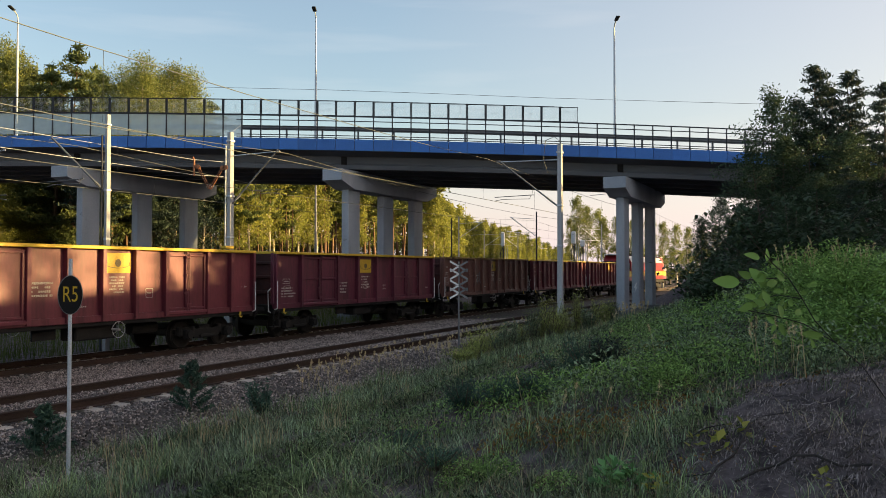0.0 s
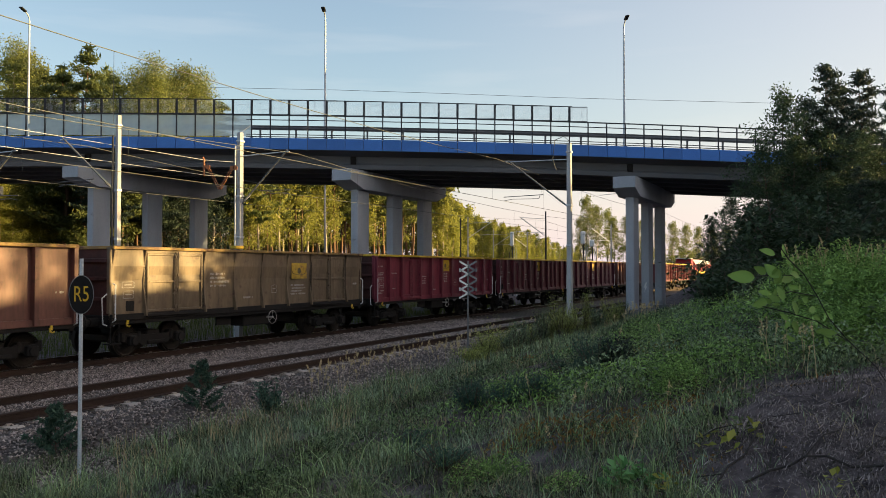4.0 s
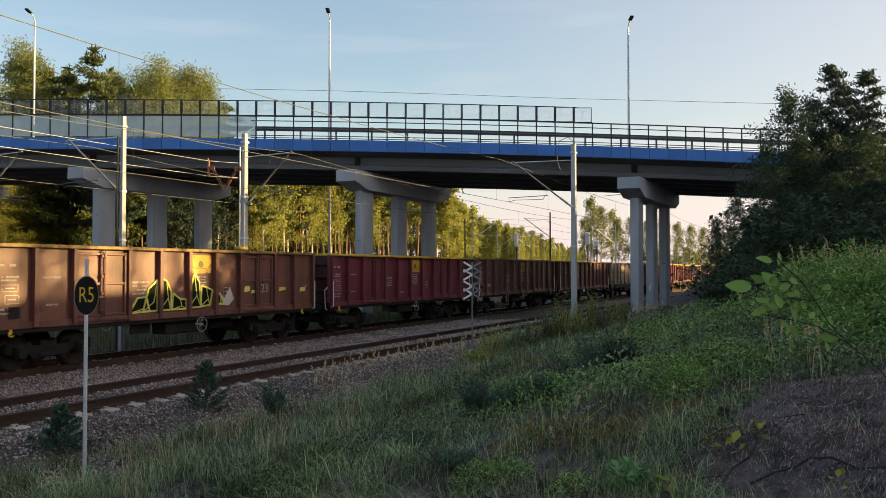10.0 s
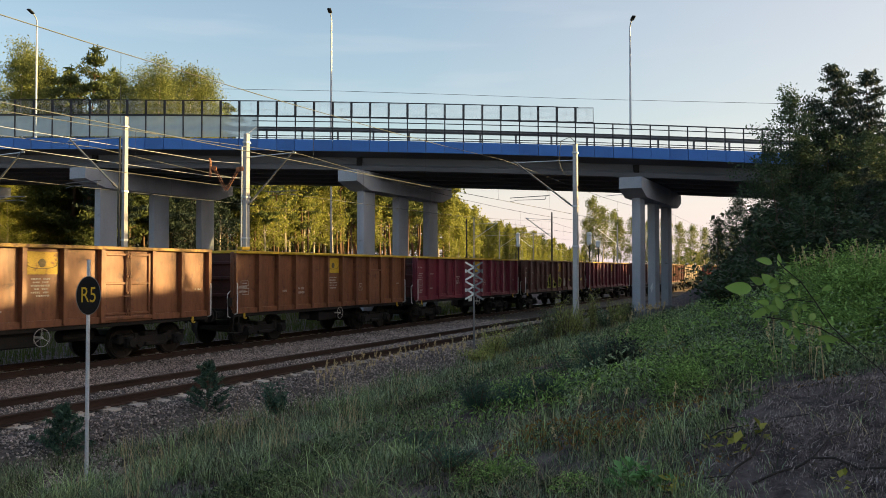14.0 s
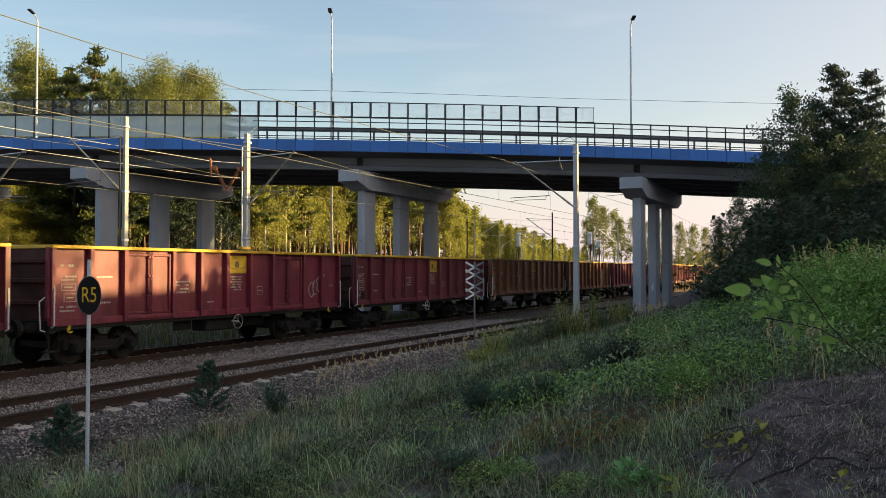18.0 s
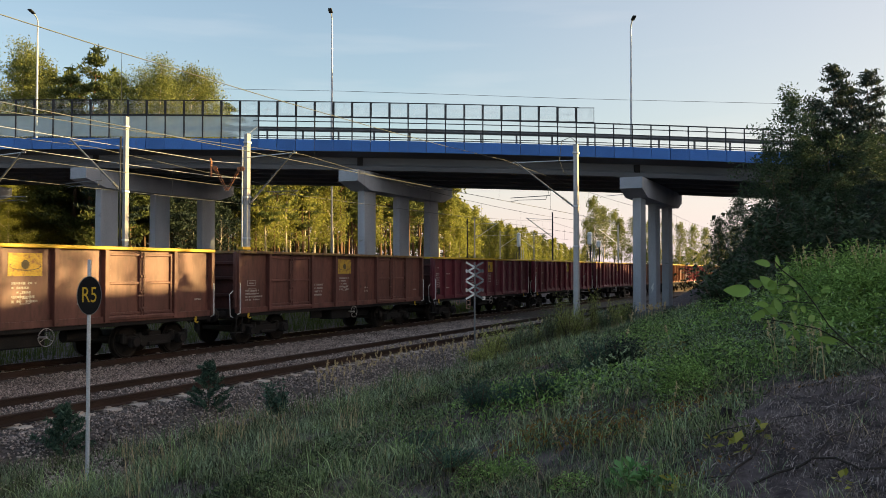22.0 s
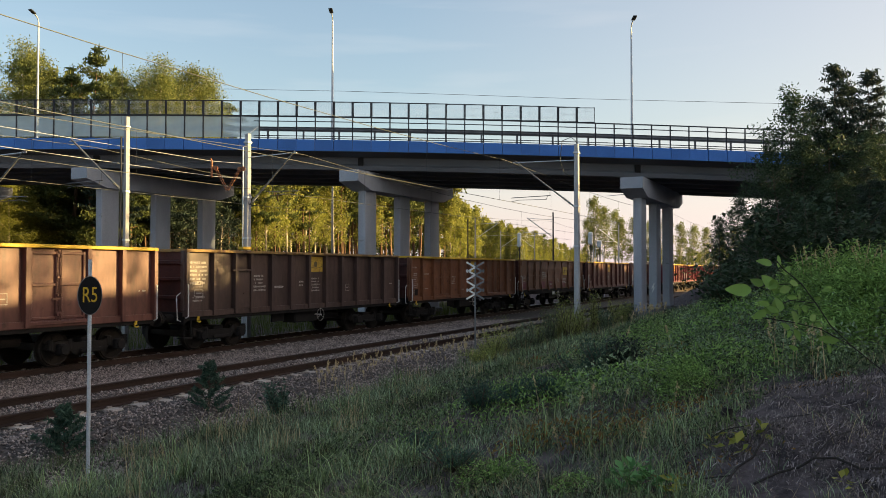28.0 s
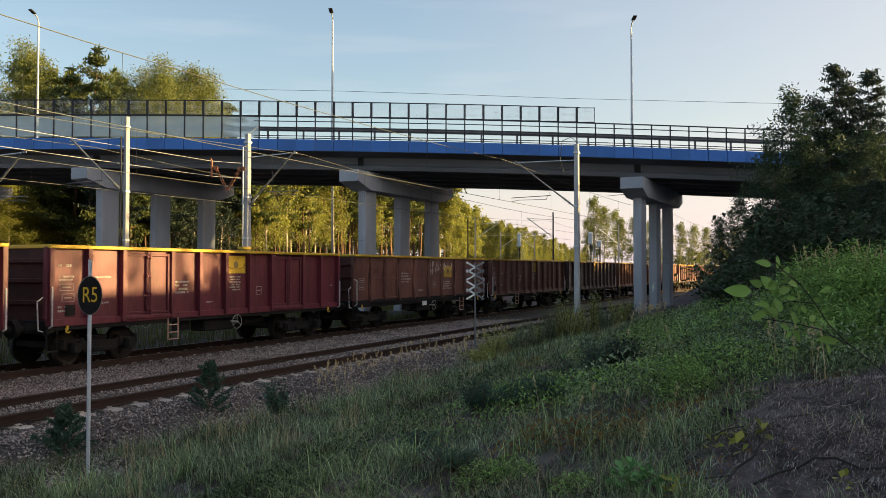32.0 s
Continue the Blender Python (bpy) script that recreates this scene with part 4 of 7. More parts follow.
def wagon(kind, mats, spec):
    body, grime, rim = mats
    low = spec.get("low", grime if kind == "bulged" else body)
    w = thing("open_wagon", spec["label"], "freight wagon", group="open wagons of the goods train")
    S = SHAPES
    e = WL / 2
    xs = wagon_shapes(kind)
    # frame
    sole = cached(S, "sole_bar", lambda: Build().box((0, -WW + 0.14, FLOOR - 0.13), (WL, 0.14, 0.26), 0.015).box((0, WW - 0.14, FLOOR - 0.13), (WL, 0.14, 0.26), 0.015)
                  .box((0, 0, FLOOR - 0.2), (WL, 0.5, 0.3), 0.02).box((-e + 0.08, 0, FLOOR - 0.16), (0.16, 2.7, 0.34), 0.02).box((e - 0.08, 0, FLOOR - 0.16), (0.16, 2.7, 0.34), 0.02)
                  .box((0, -0.9, 0.78), (1.4, 0.6, 0.4), 0.04).tube((1.6, -0.7, 0.75), (2.6, -0.7, 0.75), 0.17, n=12)
                  .box((-1.6, -1.1, 0.85), (0.7, 0.05, 0.35)).box((0, 0, FLOOR - 0.03), (WL - 0.3, 2.6, 0.06)))
    part("underframe", sole, grime, w)
    bulge = kind == "bulged"
    skin = 0.04 if bulge else 0.109
    for sgn in (-1, 1):
        turn = Matrix.Identity(4) if sgn < 0 else Matrix.Rotation(math.pi, 4, "Z")
        if bulge:
            def sheet():
                b = Build()
                prof = [(-WW + 0.09, FLOOR - 0.2), (-WW + 0.09, FLOOR + 0.0), (-WW + 0.10, WH - 0.95), (-WW + 0.05, WH - 0.55), (-WW + 0.05, WH)]
                return b.prism(prof + [(y + 0.05, z) for y, z in prof[::-1]], -e, e)
        else:
            def sheet():
                return Build().box((0, -WW + 0.135, (FLOOR + WH) / 2 - 0.03), (WL, 0.04, WH - FLOOR - 0.02))
        wall = part("side_wall", cached(S, ("side_wall", bulge), sheet), body, w, at=turn)
        for i, (a, b, k) in enumerate(xs):
            edges = [a] + ([b] if i == len(xs) - 1 else [])
            for x in edges:
                part("side_post", cached(S, ("side_post", bulge), lambda: side_post(kind)), body, w, at=turn @ Matrix.Translation((x if abs(abs(x) - e + 0.08) > 0.01 else x * (e - 0.06) / (e - 0.08), 0, 0)))
            if k == "D":
                half = (b - a - 0.14) / 2
                for x in (a + 0.07 + half / 2, b - 0.07 - half / 2):
                    d = part("door", cached(S, ("door", round(half, 2), spec["tiers"]), lambda: door_leaf(half, spec["tiers"])), spec.get("door", body), w, at=turn @ Matrix.Translation((x, 0, 0)))
                part("door_gap", cached(S, ("door_gap", round(b - a, 2)), lambda: Build().box((0, -WW + 0.06, (FLOOR + WH) / 2), (0.05, 0.02, WH - FLOOR - 0.2)).box((-half - 0.03, -WW + 0.06, (FLOOR + WH) / 2), (0.045, 0.05, WH - FLOOR - 0.15)).box((half + 0.03, -WW + 0.06, (FLOOR + WH) / 2), (0.045, 0.05, WH - FLOOR - 0.15))), GRIME, w, at=turn @ Matrix.Translation(((a + b) / 2, 0, 0)))
                part("door_bolts", cached(S, "door_bolts", lambda: door_bars(1)), body, w, at=turn @ Matrix.Translation(((a + b) / 2, 0, 0)))
                part("door_sill", cached(S, ("door_sill", round(b - a, 2)), lambda: Build().box((0, -WW + 0.02, FLOOR - 0.04), (b - a - 0.1, 0.1, 0.1), 0.015)), low, w, at=turn @ Matrix.Translation(((a + b) / 2, 0, 0)))
            elif k == "d":
                part("door", cached(S, "small_door", lambda: Build().box((0, -WW + 0.04, FLOOR + 0.62), (b - a - 0.22, 0.06, 1.2), 0.02).box((0, -WW + 0.02, FLOOR + 1.26), (b - a, 0.1, 0.07), 0.01)
                     .box((0.1, -WW, FLOOR + 0.5), (0.2, 0.03, 0.04))), body, w, at=turn @ Matrix.Translation(((a + b) / 2, 0, 0)))
        part("sill_band", cached(S, "sill_band", lambda: Build().box((0, -WW + 0.055, FLOOR - 0.06), (WL, 0.06, 0.18), 0.012)), low, w, at=turn)
        part("top_rim", cached(S, "top_rim", lambda: Build().box((0, -WW + 0.04, WH - 0.045), (WL + 0.02, 0.19, 0.09), 0.012)), rim, w, at=turn)
        for x in (-e + 0.05, e - 0.05):
            part("handrail", cached(S, "handrail", handrail), M["white"] if spec.get("clean", True) else grime, w, "white-painted grab rail", at=turn @ Matrix.Translation((x, -WW, 0)))
        part("hand_wheel", cached(S, "hand_wheel", hand_wheel), M["white"] if spec.get("wheel_white") else M["faded"] if spec.get("wheel_pale", True) else grime, w, at=turn @ Matrix.Translation((spec.get("wheel_x", 0.5), -WW - 0.02, 0.83)))
        if "step" in spec:
            part("step_frame", cached(S, "step_frame", step_frame), M["step_paint"], w, at=turn @ Matrix.Translation((spec["step"], -WW - 0.02, 0)))
        for x in (-e + 0.55, e - 0.75):
            part("rope_hook", cached(S, "rope_hook", lambda: Build().path([(-0.05, 0, 1.02), (-0.06, -0.03, 0.93), (0, -0.05, 0.9), (0.06, -0.03, 0.93)], 0.02).box((0, 0, 1.02), (0.06, 0.03, 0.12))), M["yellow"], w, at=turn @ Matrix.Translation((x, -WW + 0.01, 0)))
        # lettering and signs
        if "logo" in spec:
            lx, lz, mat = spec["logo"]
            lx = (xs[lx][0] + xs[lx][1]) / 2
            lg = part("logo_plate", cached(S, "logo_plate", lambda: Build().box((0, 0, 0), (0.92, 0.006, 0.56))), mat, w, at=turn @ Matrix.Translation((lx, -WW + skin, lz)))
            part("logo_disc", cached(S, "logo_disc", lambda: Build().tube((0, -0.006, 0), (0, -0.001, 0), 0.11, n=18)), M["emblem"], lg)
            part("logo_wing", cached(S, "logo_wing", lambda: Build().path([(0.42 * math.cos(a), -0.006, 0.11 * math.sin(a) - 0.03) for a in np.linspace(2.7, 6.7, 15)], 0.011, 4)), M["emblem"], lg)
        for j, (bay, dx, z, tw, th_, rows) in enumerate(spec.get("text", ())):
            x = (xs[bay][0] + xs[bay][1]) / 2 + dx
            tagged(part("lettering", cached(S, ("lettering", tw, th_, rows, j), lambda: bars(rows, tw, th_, j + 7 * rows)), spec.get("ink", M["faded"]), w, at=turn @ Matrix.Translation((x, -WW + (skin if z > 1.9 or not bulge else 0.08) - 0.002, z))), kind="stuff")
        for bay, dx, z, bw, bh in ((0, -0.05, 2.05, 0.42, 0.16), (0, 0, 1.78, 0.36, 0.2), (len(xs) - 4, 0.0, 1.8, 0.26, 0.26)):
            x = (xs[bay][0] + xs[bay][1]) / 2 + dx
            part("stencil_frame", cached(S, ("stencil_frame", bw, bh), lambda: Build().box((0, 0, bh / 2), (bw, 0.004, 0.014)).box((0, 0, -bh / 2), (bw, 0.004, 0.014)).box((-bw / 2, 0, 0), (0.014, 0.004, bh)).box((bw / 2, 0, 0), (0.014, 0.004, bh)).box((0, 0, 0), (bw * 0.6, 0.004, 0.03))), spec.get("ink", M["faded"]), w, at=turn @ Matrix.Translation((x, -WW + (skin if z > 1.9 or not bulge else 0.08) - 0.002, z)))
        for x, z, bw, bh, mat in spec.get("plates", ()):
            part("plate", cached(S, ("plate", bw, bh), lambda: Build().box((0, 0, 0), (bw, 0.012, bh), 0.003)), mat, w, at=turn @ Matrix.Translation((x, -WW + skin - 0.004, z)))
    for sgn in (-1, 1):
        turn = Matrix.Identity(4) if sgn < 0 else Matrix.Rotation(math.pi, 4, "Z")
        part("end_wall", cached(S, "end_wall", lambda: Build().box((-e + 0.06, 0, (FLOOR + WH) / 2), (0.05, 2 * WW - 0.12, WH - FLOOR))), M["end_shade"], w, at=turn)
        for z in (FLOOR + 0.45, FLOOR + 1.0, FLOOR + 1.5):
            part("end_rib", cached(S, "end_rib", lambda: Build().box((-e - 0.005, 0, 0), (0.08, 2 * WW - 0.4, 0.12), 0.02)), M["end_shade"], w, at=turn @ Matrix.Translation((0, 0, z)))
        for y in (-WW + 0.12, WW - 0.12):
            part("corner_post", cached(S, "corner_post", lambda: Build().box((-e + 0.01, 0, (FLOOR + WH) / 2), (0.1, 0.14, WH - FLOOR - 0.1), 0.02)), body, w, at=turn @ Matrix.Translation((0, y, 0)))
        part("end_rim", cached(S, "end_rim", lambda: Build().box((-e + 0.05, 0, WH - 0.045), (0.14, 2 * WW - 0.1, 0.09), 0.012)), rim, w, at=turn)
        for y in (-0.875, 0.875):
            part("buffer", cached(S, "buffer", buffer), grime, w, at=turn @ Matrix.Translation((-e, y, 1.04)) @ Matrix.Rotation(math.pi, 4, "Z"))
        part("coupling", cached(S, "coupling", lambda: Build().path([(-e, 0, 1.0), (-e - 0.3, 0, 0.98), (-e - 0.5, 0, 0.8), (-e - 0.62, 0, 0.95)], 0.035)), grime, w, at=turn)
        part("footstep", cached(S, "footstep", lambda: Build().box((-e + 0.12, -WW + 0.12, 0.45), (0.4, 0.25, 0.03)).tube((-e - 0.02, -WW + 0.05, 0.45), (-e - 0.02, -WW + 0.05, 1.0), 0.018).tube((-e + 0.28, -WW + 0.05, 0.45), (-e + 0.28, -WW + 0.05, 1.0), 0.018)), grime, w, at=turn)
        part("shunter_rail", cached(S, "shunter_rail", lambda: Build().path([(-e - 0.02, -1.28, 0.95), (-e - 0.16, -1.28, 1.0), (-e - 0.2, -1.28, 1.7), (-e + 0.02, -1.28, 1.85)], 0.012)), M["white"] if spec.get("clean", True) else grime, w, at=turn)
    for bx in (-4.5, 4.5):
        bo = part("bogie", cached(S, "bogie", bogie_frame), grime, w, at=(bx, 0, 0))
        for x in (-0.9, 0.9):
            ws = part("wheelset", cached(S, "wheelset", wheelset), M["wheel"], bo, at=(x, 0, 0.46))
            WHEELSETS.setdefault(x, []).append(ws)
    WAGONS.append(w)
    return w


WHEELSETS = {}
M["step_paint"] = surface("chalky_red_step_paint", (0.5, 0.25, 0.17), (0.62, 0.4, 0.3), 5, 0.7, bump=0)
# end walls: shade between coupled wagons put into a darker red
M["end_shade"] = surface("end_wall_shaded_paint", (0.085, 0.026, 0.022), (0.04, 0.017, 0.014), 1.4, 0.8, bump=0.2, fine=14)
M["emblem"] = surface("faded_emblem_print", (0.10, 0.075, 0.04), (0.2, 0.15, 0.07), 4, 0.7, bump=0)
M["faded"] = surface("faded_white_lettering", (0.38, 0.34, 0.31), (0.52, 0.48, 0.44), 3, 0.7, bump=0, rust=(0.3, 0.2, 0.16), rust_at=0.56)
RED = paint("oxide_red_paint", (0.18, 0.03, 0.045), (0.07, 0.02, 0.02), 0.63)
RED2 = paint("bright_red_paint", (0.225, 0.029, 0.05), (0.08, 0.02, 0.02), 0.66)
MAROON = paint("maroon_paint", (0.14, 0.024, 0.045), (0.055, 0.018, 0.018), 0.64)
BROWN = paint("faded_brown_paint", (0.185, 0.07, 0.053), (0.09, 0.036, 0.026), 0.58)
RUSTY = paint("rusty_orange_paint", (0.22, 0.082, 0.036), (0.11, 0.035, 0.022), 0.56, 0.75)
GREY = paint("grey_brown_paint", (0.1, 0.06, 0.05), (0.06, 0.038, 0.033), 0.58)
TAN = paint("dusty_tan_paint", (0.22, 0.155, 0.095), (0.12, 0.07, 0.048), 0.56)
YELLOW_OLD = surface("worn_yellow_paint", (0.5, 0.30, 0.03), (0.6, 0.4, 0.06), 2.0, 0.6, bump=0.05, rust=(0.27, 0.13, 0.05), rust_at=0.52)
RIM_OLD = surface("worn_rim_paint", (0.2, 0.115, 0.05), (0.34, 0.22, 0.06), 1.5, 0.7, bump=0.1, rust=(0.12, 0.06, 0.035), rust_at=0.5)
GRIME = M["under"]
STD_TEXT = ((0, 0, 2.6, 0.6, 0.13, 1), (0, -0.05, 2.28, 0.45, 0.16, 2), (0, 0, 1.5, 0.6, 0.2, 2), (1, 0, 2.3, 0.6, 0.1, 1), (1, 0, 1.62, 0.4, 0.1, 1), (3, -0.05, 1.98, 0.72, 0.42, 4), (5, 0, 2.06, 0.6, 0.5, 6),
            (4, 0, 1.5, 0.4, 0.09, 1), (9, 0.2, 1.9, 0.24, 0.1, 1))
WIDE_TEXT = ((0, 0.1, 1.65, 0.9, 0.4, 4), (2, -0.2, 1.75, 0.7, 0.5, 4), (3, 0, 1.95, 0.72, 0.55, 5), (4, 0.1, 1.7, 0.3, 0.28, 2), (6, 0.3, 1.6, 0.3, 0.1, 1))
B_TEXT = ((2, 0, 2.15, 0.9, 0.5, 4), (5, 0, 1.75, 0.9, 0.42, 4), (3, 0, 1.55, 0.7, 0.14, 1), (7, 0.2, 1.9, 0.3, 0.14, 1))
SMALL_TEXT = ((0, 0, 2.4, 0.75, 0.75, 6), (0, 0, 1.6, 0.5, 0.2, 2), (3, 0, 2.05, 0.7, 0.6, 5), (4, 0, 1.9, 0.6, 0.14, 1), (6, 0, 1.95, 0.72, 0.55, 5), (5, 0.2, 2.0, 0.28, 0.25, 2), (11, 0.2, 1.9, 0.3, 0.1, 1))
FORE_TEXT = ((0, 0, 1.85, 0.7, 0.3, 2), (2, 0, 1.75, 0.6, 0.14, 1), (3, 0, 1.75, 0.5, 0.3, 2), (5, 0, 2.0, 0.72, 0.5, 5), (10, 0.2, 1.9, 0.3, 0.1, 1))
TEXTS = {"fore": FORE_TEXT, "flat": STD_TEXT, "wide": WIDE_TEXT, "bulged": B_TEXT, "small": SMALL_TEXT}
LOGO_BAY = {"fore": (5, 2.66), "flat": (5, 2.66), "wide": (3, 2.62), "bulged": (5, 2.42), "small": (6, 2.7)}
LOGO = M["yellow"]
LOGO_OLD = YELLOW_OLD


def fleet(body, kind="flat", rim=None, label="", **more):
    spec = {"label": label, "text": TEXTS[kind], "logo": LOGO, "tiers": kind != "flat" or body in (RUSTY, BROWN)}
    spec.update(more)
    spec["logo"] = (*LOGO_BAY[kind], spec["logo"])
    return wagon(kind, (body, GRIME, rim or M["yellow"]), spec)


# first wagon behind the engine is number -4
TRAIN = [
    (-4, RED, "flat", None, "oxide-red open goods wagon coupled to the engine", {}),
    (-3, RED, "flat", None, "oxide-red open goods wagon with a yellow rim", {}),
    (-2, BROWN, "flat", RIM_OLD, "dull brown open goods wagon behind the engine", {"logo": LOGO_OLD}),
    (-1, MAROON, "wide", None, "maroon open goods wagon with clean yellow rim and emblem", {"wheel_pale": False}),
    (0, RED, "flat", None, "red open goods wagon with yellow rim and white lettering", {}),
    (1, RED2, "flat", None, "bright red open goods wagon with yellow emblem plate", {}),
    (2, TAN, "bulged", RIM_OLD, "dusty tan open goods wagon with drawn-in sides", {"logo": LOGO_OLD}),
    (3, BROWN, "flat", RIM_OLD, "brown open goods wagon with white splashes on its side", {"logo": LOGO_OLD, "step": -2.6}),
    (4, BROWN, "flat", RIM_OLD, "faded brown open goods wagon with a yellow step frame", {"logo": LOGO_OLD, "step": -2.2}),
    (5, RED, "flat", None, "red-brown open goods wagon with bright yellow emblem", {}),
    (6, BROWN, "flat", RIM_OLD, "brown open goods wagon with a green graffiti on its side", {"logo": LOGO_OLD}),
    (7, RED2, "flat", None, "clean red open goods wagon with yellow emblem", {}),
    (8, RUSTY, "fore", None, "orange-brown open goods wagon with one narrow door", {}),
    (9, RUSTY, "flat", RIM_OLD, "rusty orange-brown open goods wagon", {"logo": LOGO_OLD}),
    (10, RED, "flat", None, "oxide-red open goods wagon with white hand wheel", {"wheel_x": -0.2, "wheel_white": True}),
    (11, RED2, "flat", None, "bright red open goods wagon with white lettering", {}),
    (12, RED, "flat", None, "red open goods wagon with white step and hand wheel", {"step": -2.5}),
    (13, BROWN, "wide", RIM_OLD, "pale brown open goods wagon with wide bays", {"logo": LOGO_OLD}),
    (14, BROWN, "wide", None, "faded brown open goods wagon with worn emblem", {"logo": LOGO_OLD}),
    (15, RUSTY, "bulged", RIM_OLD, "rusty orange open goods wagon with drawn-in sides and red patches", {"wheel_white": True}),
    (16, RUSTY, "flat", None, "dull orange-brown open goods wagon with yellow rim", {"logo": LOGO_OLD, "tiers": True}),
    (17, GREY, "small", RIM_OLD, "grey-brown open goods wagon with one small door", {"logo": LOGO_OLD}),
    (18, BROWN, "flat", None, "brown open goods wagon with two double doors", {"logo": LOGO_OLD, "step": -2.6}),
    (19, BROWN, "bulged", None, "brown open goods wagon with drawn-in sides and a flaking emblem", {"logo": LOGO_OLD, "step": 3.6}),
    (20, RED, "flat", None, "red open goods wagon with yellow emblem and step frame", {"step": -2.3}),
    (21, RED, "flat", None, "red open goods wagon with yellow rim", {}),
    (22, BROWN, "flat", RIM_OLD, "brown open goods wagon at the rear", {}),
    (23, RED, "flat", None, "red open goods wagon at the rear", {}),
]
for number, body, kind, rim, label, more in TRAIN:
    fleet(body, kind, rim, label, **more)
ORDER = [row[0] for row in TRAIN]
OF = dict(zip(ORDER, WAGONS))
# number 8 is of a shorter build; those behind it stand closer up
SHORT = 1.6
for child in OF[8].children:
    if child.name.startswith("bogie"):
        child.matrix_basis = Matrix.Translation((-SHORT / 2 * (1 if child.matrix_basis.translation.x > 0 else -1), 0, 0)) @ child.matrix_basis
    else:
        child.matrix_basis = Matrix.Diagonal((1 - SHORT / WL, 1, 1, 1)) @ child.matrix_basis


def flat_piece(outline, y):
    """A thin painted patch on the wagon's near side; outline in x, z."""
    n = len(outline)
    b = Build()
    return b.add([(x, yy, z) for yy in (y, y + 0.003) for x, z in outline], [tuple(range(n)), tuple(range(n, 2 * n))[::-1]] + [(i, n + i, n + (i + 1) % n, (i + 1) % n) for i in range(n)])


M["spray_yellow"] = surface("pale_yellow_spray", (0.62, 0.58, 0.10), (0.75, 0.7, 0.2), 3, 0.7, bump=0)
M["spray_black"] = surface("black_spray", (0.008, 0.011, 0.008), (0.016, 0.021, 0.013), 3, 0.95, bump=0, spec=0.05)
M["spray_white"] = surface("pale_spray", (0.5, 0.48, 0.44), (0.62, 0.6, 0.56), 3, 0.8, bump=0)
SKIN = -WW + 0.105
pr = random.Random(21)
# graffiti over three bays: dark fields with pale outlines
flat_bays = wagon_shapes("flat")
for bay, fields in ((3, (((0.0, 1.28), (0.3, 1.7), (0.62, 1.72), (0.75, 1.32)), ((0.5, 1.3), (0.7, 1.95), (1.04, 2.2), (1.04, 1.32)))),
                    (4, (((0.0, 1.32), (0.0, 2.3), (0.25, 2.15), (0.42, 1.85), (0.4, 1.32)), ((0.45, 1.32), (0.5, 1.8), (0.8, 1.62), (1.04, 1.6), (1.04, 1.32)))),
                    (5, (((0.0, 1.34), (0.05, 1.9), (0.22, 2.42), (0.42, 2.1), (0.5, 1.36)), ((0.5, 1.36), (0.52, 2.0), (0.75, 1.95), (1.02, 1.85), (0.9, 1.4)))),
                    (6, (((0.0, 1.4), (0.05, 1.7), (0.2, 1.75), (0.35, 1.42)),))):
    x0 = flat_bays[bay][0] + 0.06
    for f in fields:
        o = [(x0 + x, z) for x, z in f]
        g = part("graffiti_field", flat_piece(o, SKIN - 0.012), M["spray_black"], OF[6])
        edge_ = Build()
        for a, b in zip(o, o[1:] + o[:1]):
            edge_.tube((a[0], SKIN - 0.012, a[1]), (b[0], SKIN - 0.012, b[1]), 0.034, n=4)
        mid = (sum(p[0] for p in o) / len(o), sum(p[1] for p in o) / len(o))
        for p in o[::2]:
            edge_.tube((p[0], SKIN - 0.007, p[1]), (mid[0] + 0.1, SKIN - 0.007, mid[1] - 0.12), 0.018, n=4)
        part("graffiti_outline", edge_, M["spray_yellow"], g)
part("spray_patch", flat_piece([(flat_bays[6][0] + x, z) for x, z in ((0.08, 1.4), (0.25, 1.75), (0.5, 1.6), (0.75, 1.95), (0.95, 1.55), (0.7, 1.35))], SKIN - 0.004), M["spray_white"], OF[6])
for x, z, w_, h_ in ((flat_bays[7][0] + 0.25, 1.75, 0.3, 0.2), (flat_bays[7][0] + 0.6, 1.7, 0.25, 0.12), (flat_bays[8][0] + 0.3, 1.75, 0.4, 0.14), (flat_bays[9][0] + 0.4, 1.7, 0.35, 0.16)):
    part("paint_tag", flat_piece([(x, z), (x + w_, z + 0.03), (x + w_, z + h_), (x + 0.05, z + h_)], SKIN - 0.03), M["spray_yellow"], OF[6])


def splash(w, x0, x1, z0, z1, n, mat, seed):
    r = random.Random(seed)
    for i in range(n):
        x, z = r.uniform(x0, x1), r.uniform(z0, z1)
        ww_, hh = r.uniform(0.015, 0.06), r.uniform(0.08, 0.38)
        part("paint_splash", flat_piece([(x, z), (x + ww_, z - hh * 0.2), (x + ww_ * 0.8, z - hh * 0.7), (x + ww_ * 0.4, z - hh), (x - ww_ * 0.2, z - hh * 0.5)], SKIN - 0.004), mat, w)


for bay in (3, 4, 5):
    splash(OF[3], flat_bays[bay][0] + 0.1, flat_bays[bay][1] - 0.15, 2.1, 2.95, 22, M["spray_white"], bay)
bulged_bays = wagon_shapes("bulged")
SKIN = -WW + 0.036
splash(OF[19], bulged_bays[4][0] + 0.2, bulged_bays[4][1] - 0.1, 2.5, 2.95, 16, M["spray_white"], 5)
splash(OF[19], bulged_bays[5][0] + 0.2, bulged_bays[5][1] - 0.1, 2.5, 2.95, 8, M["spray_white"], 6)
SKIN = -WW + 0.085
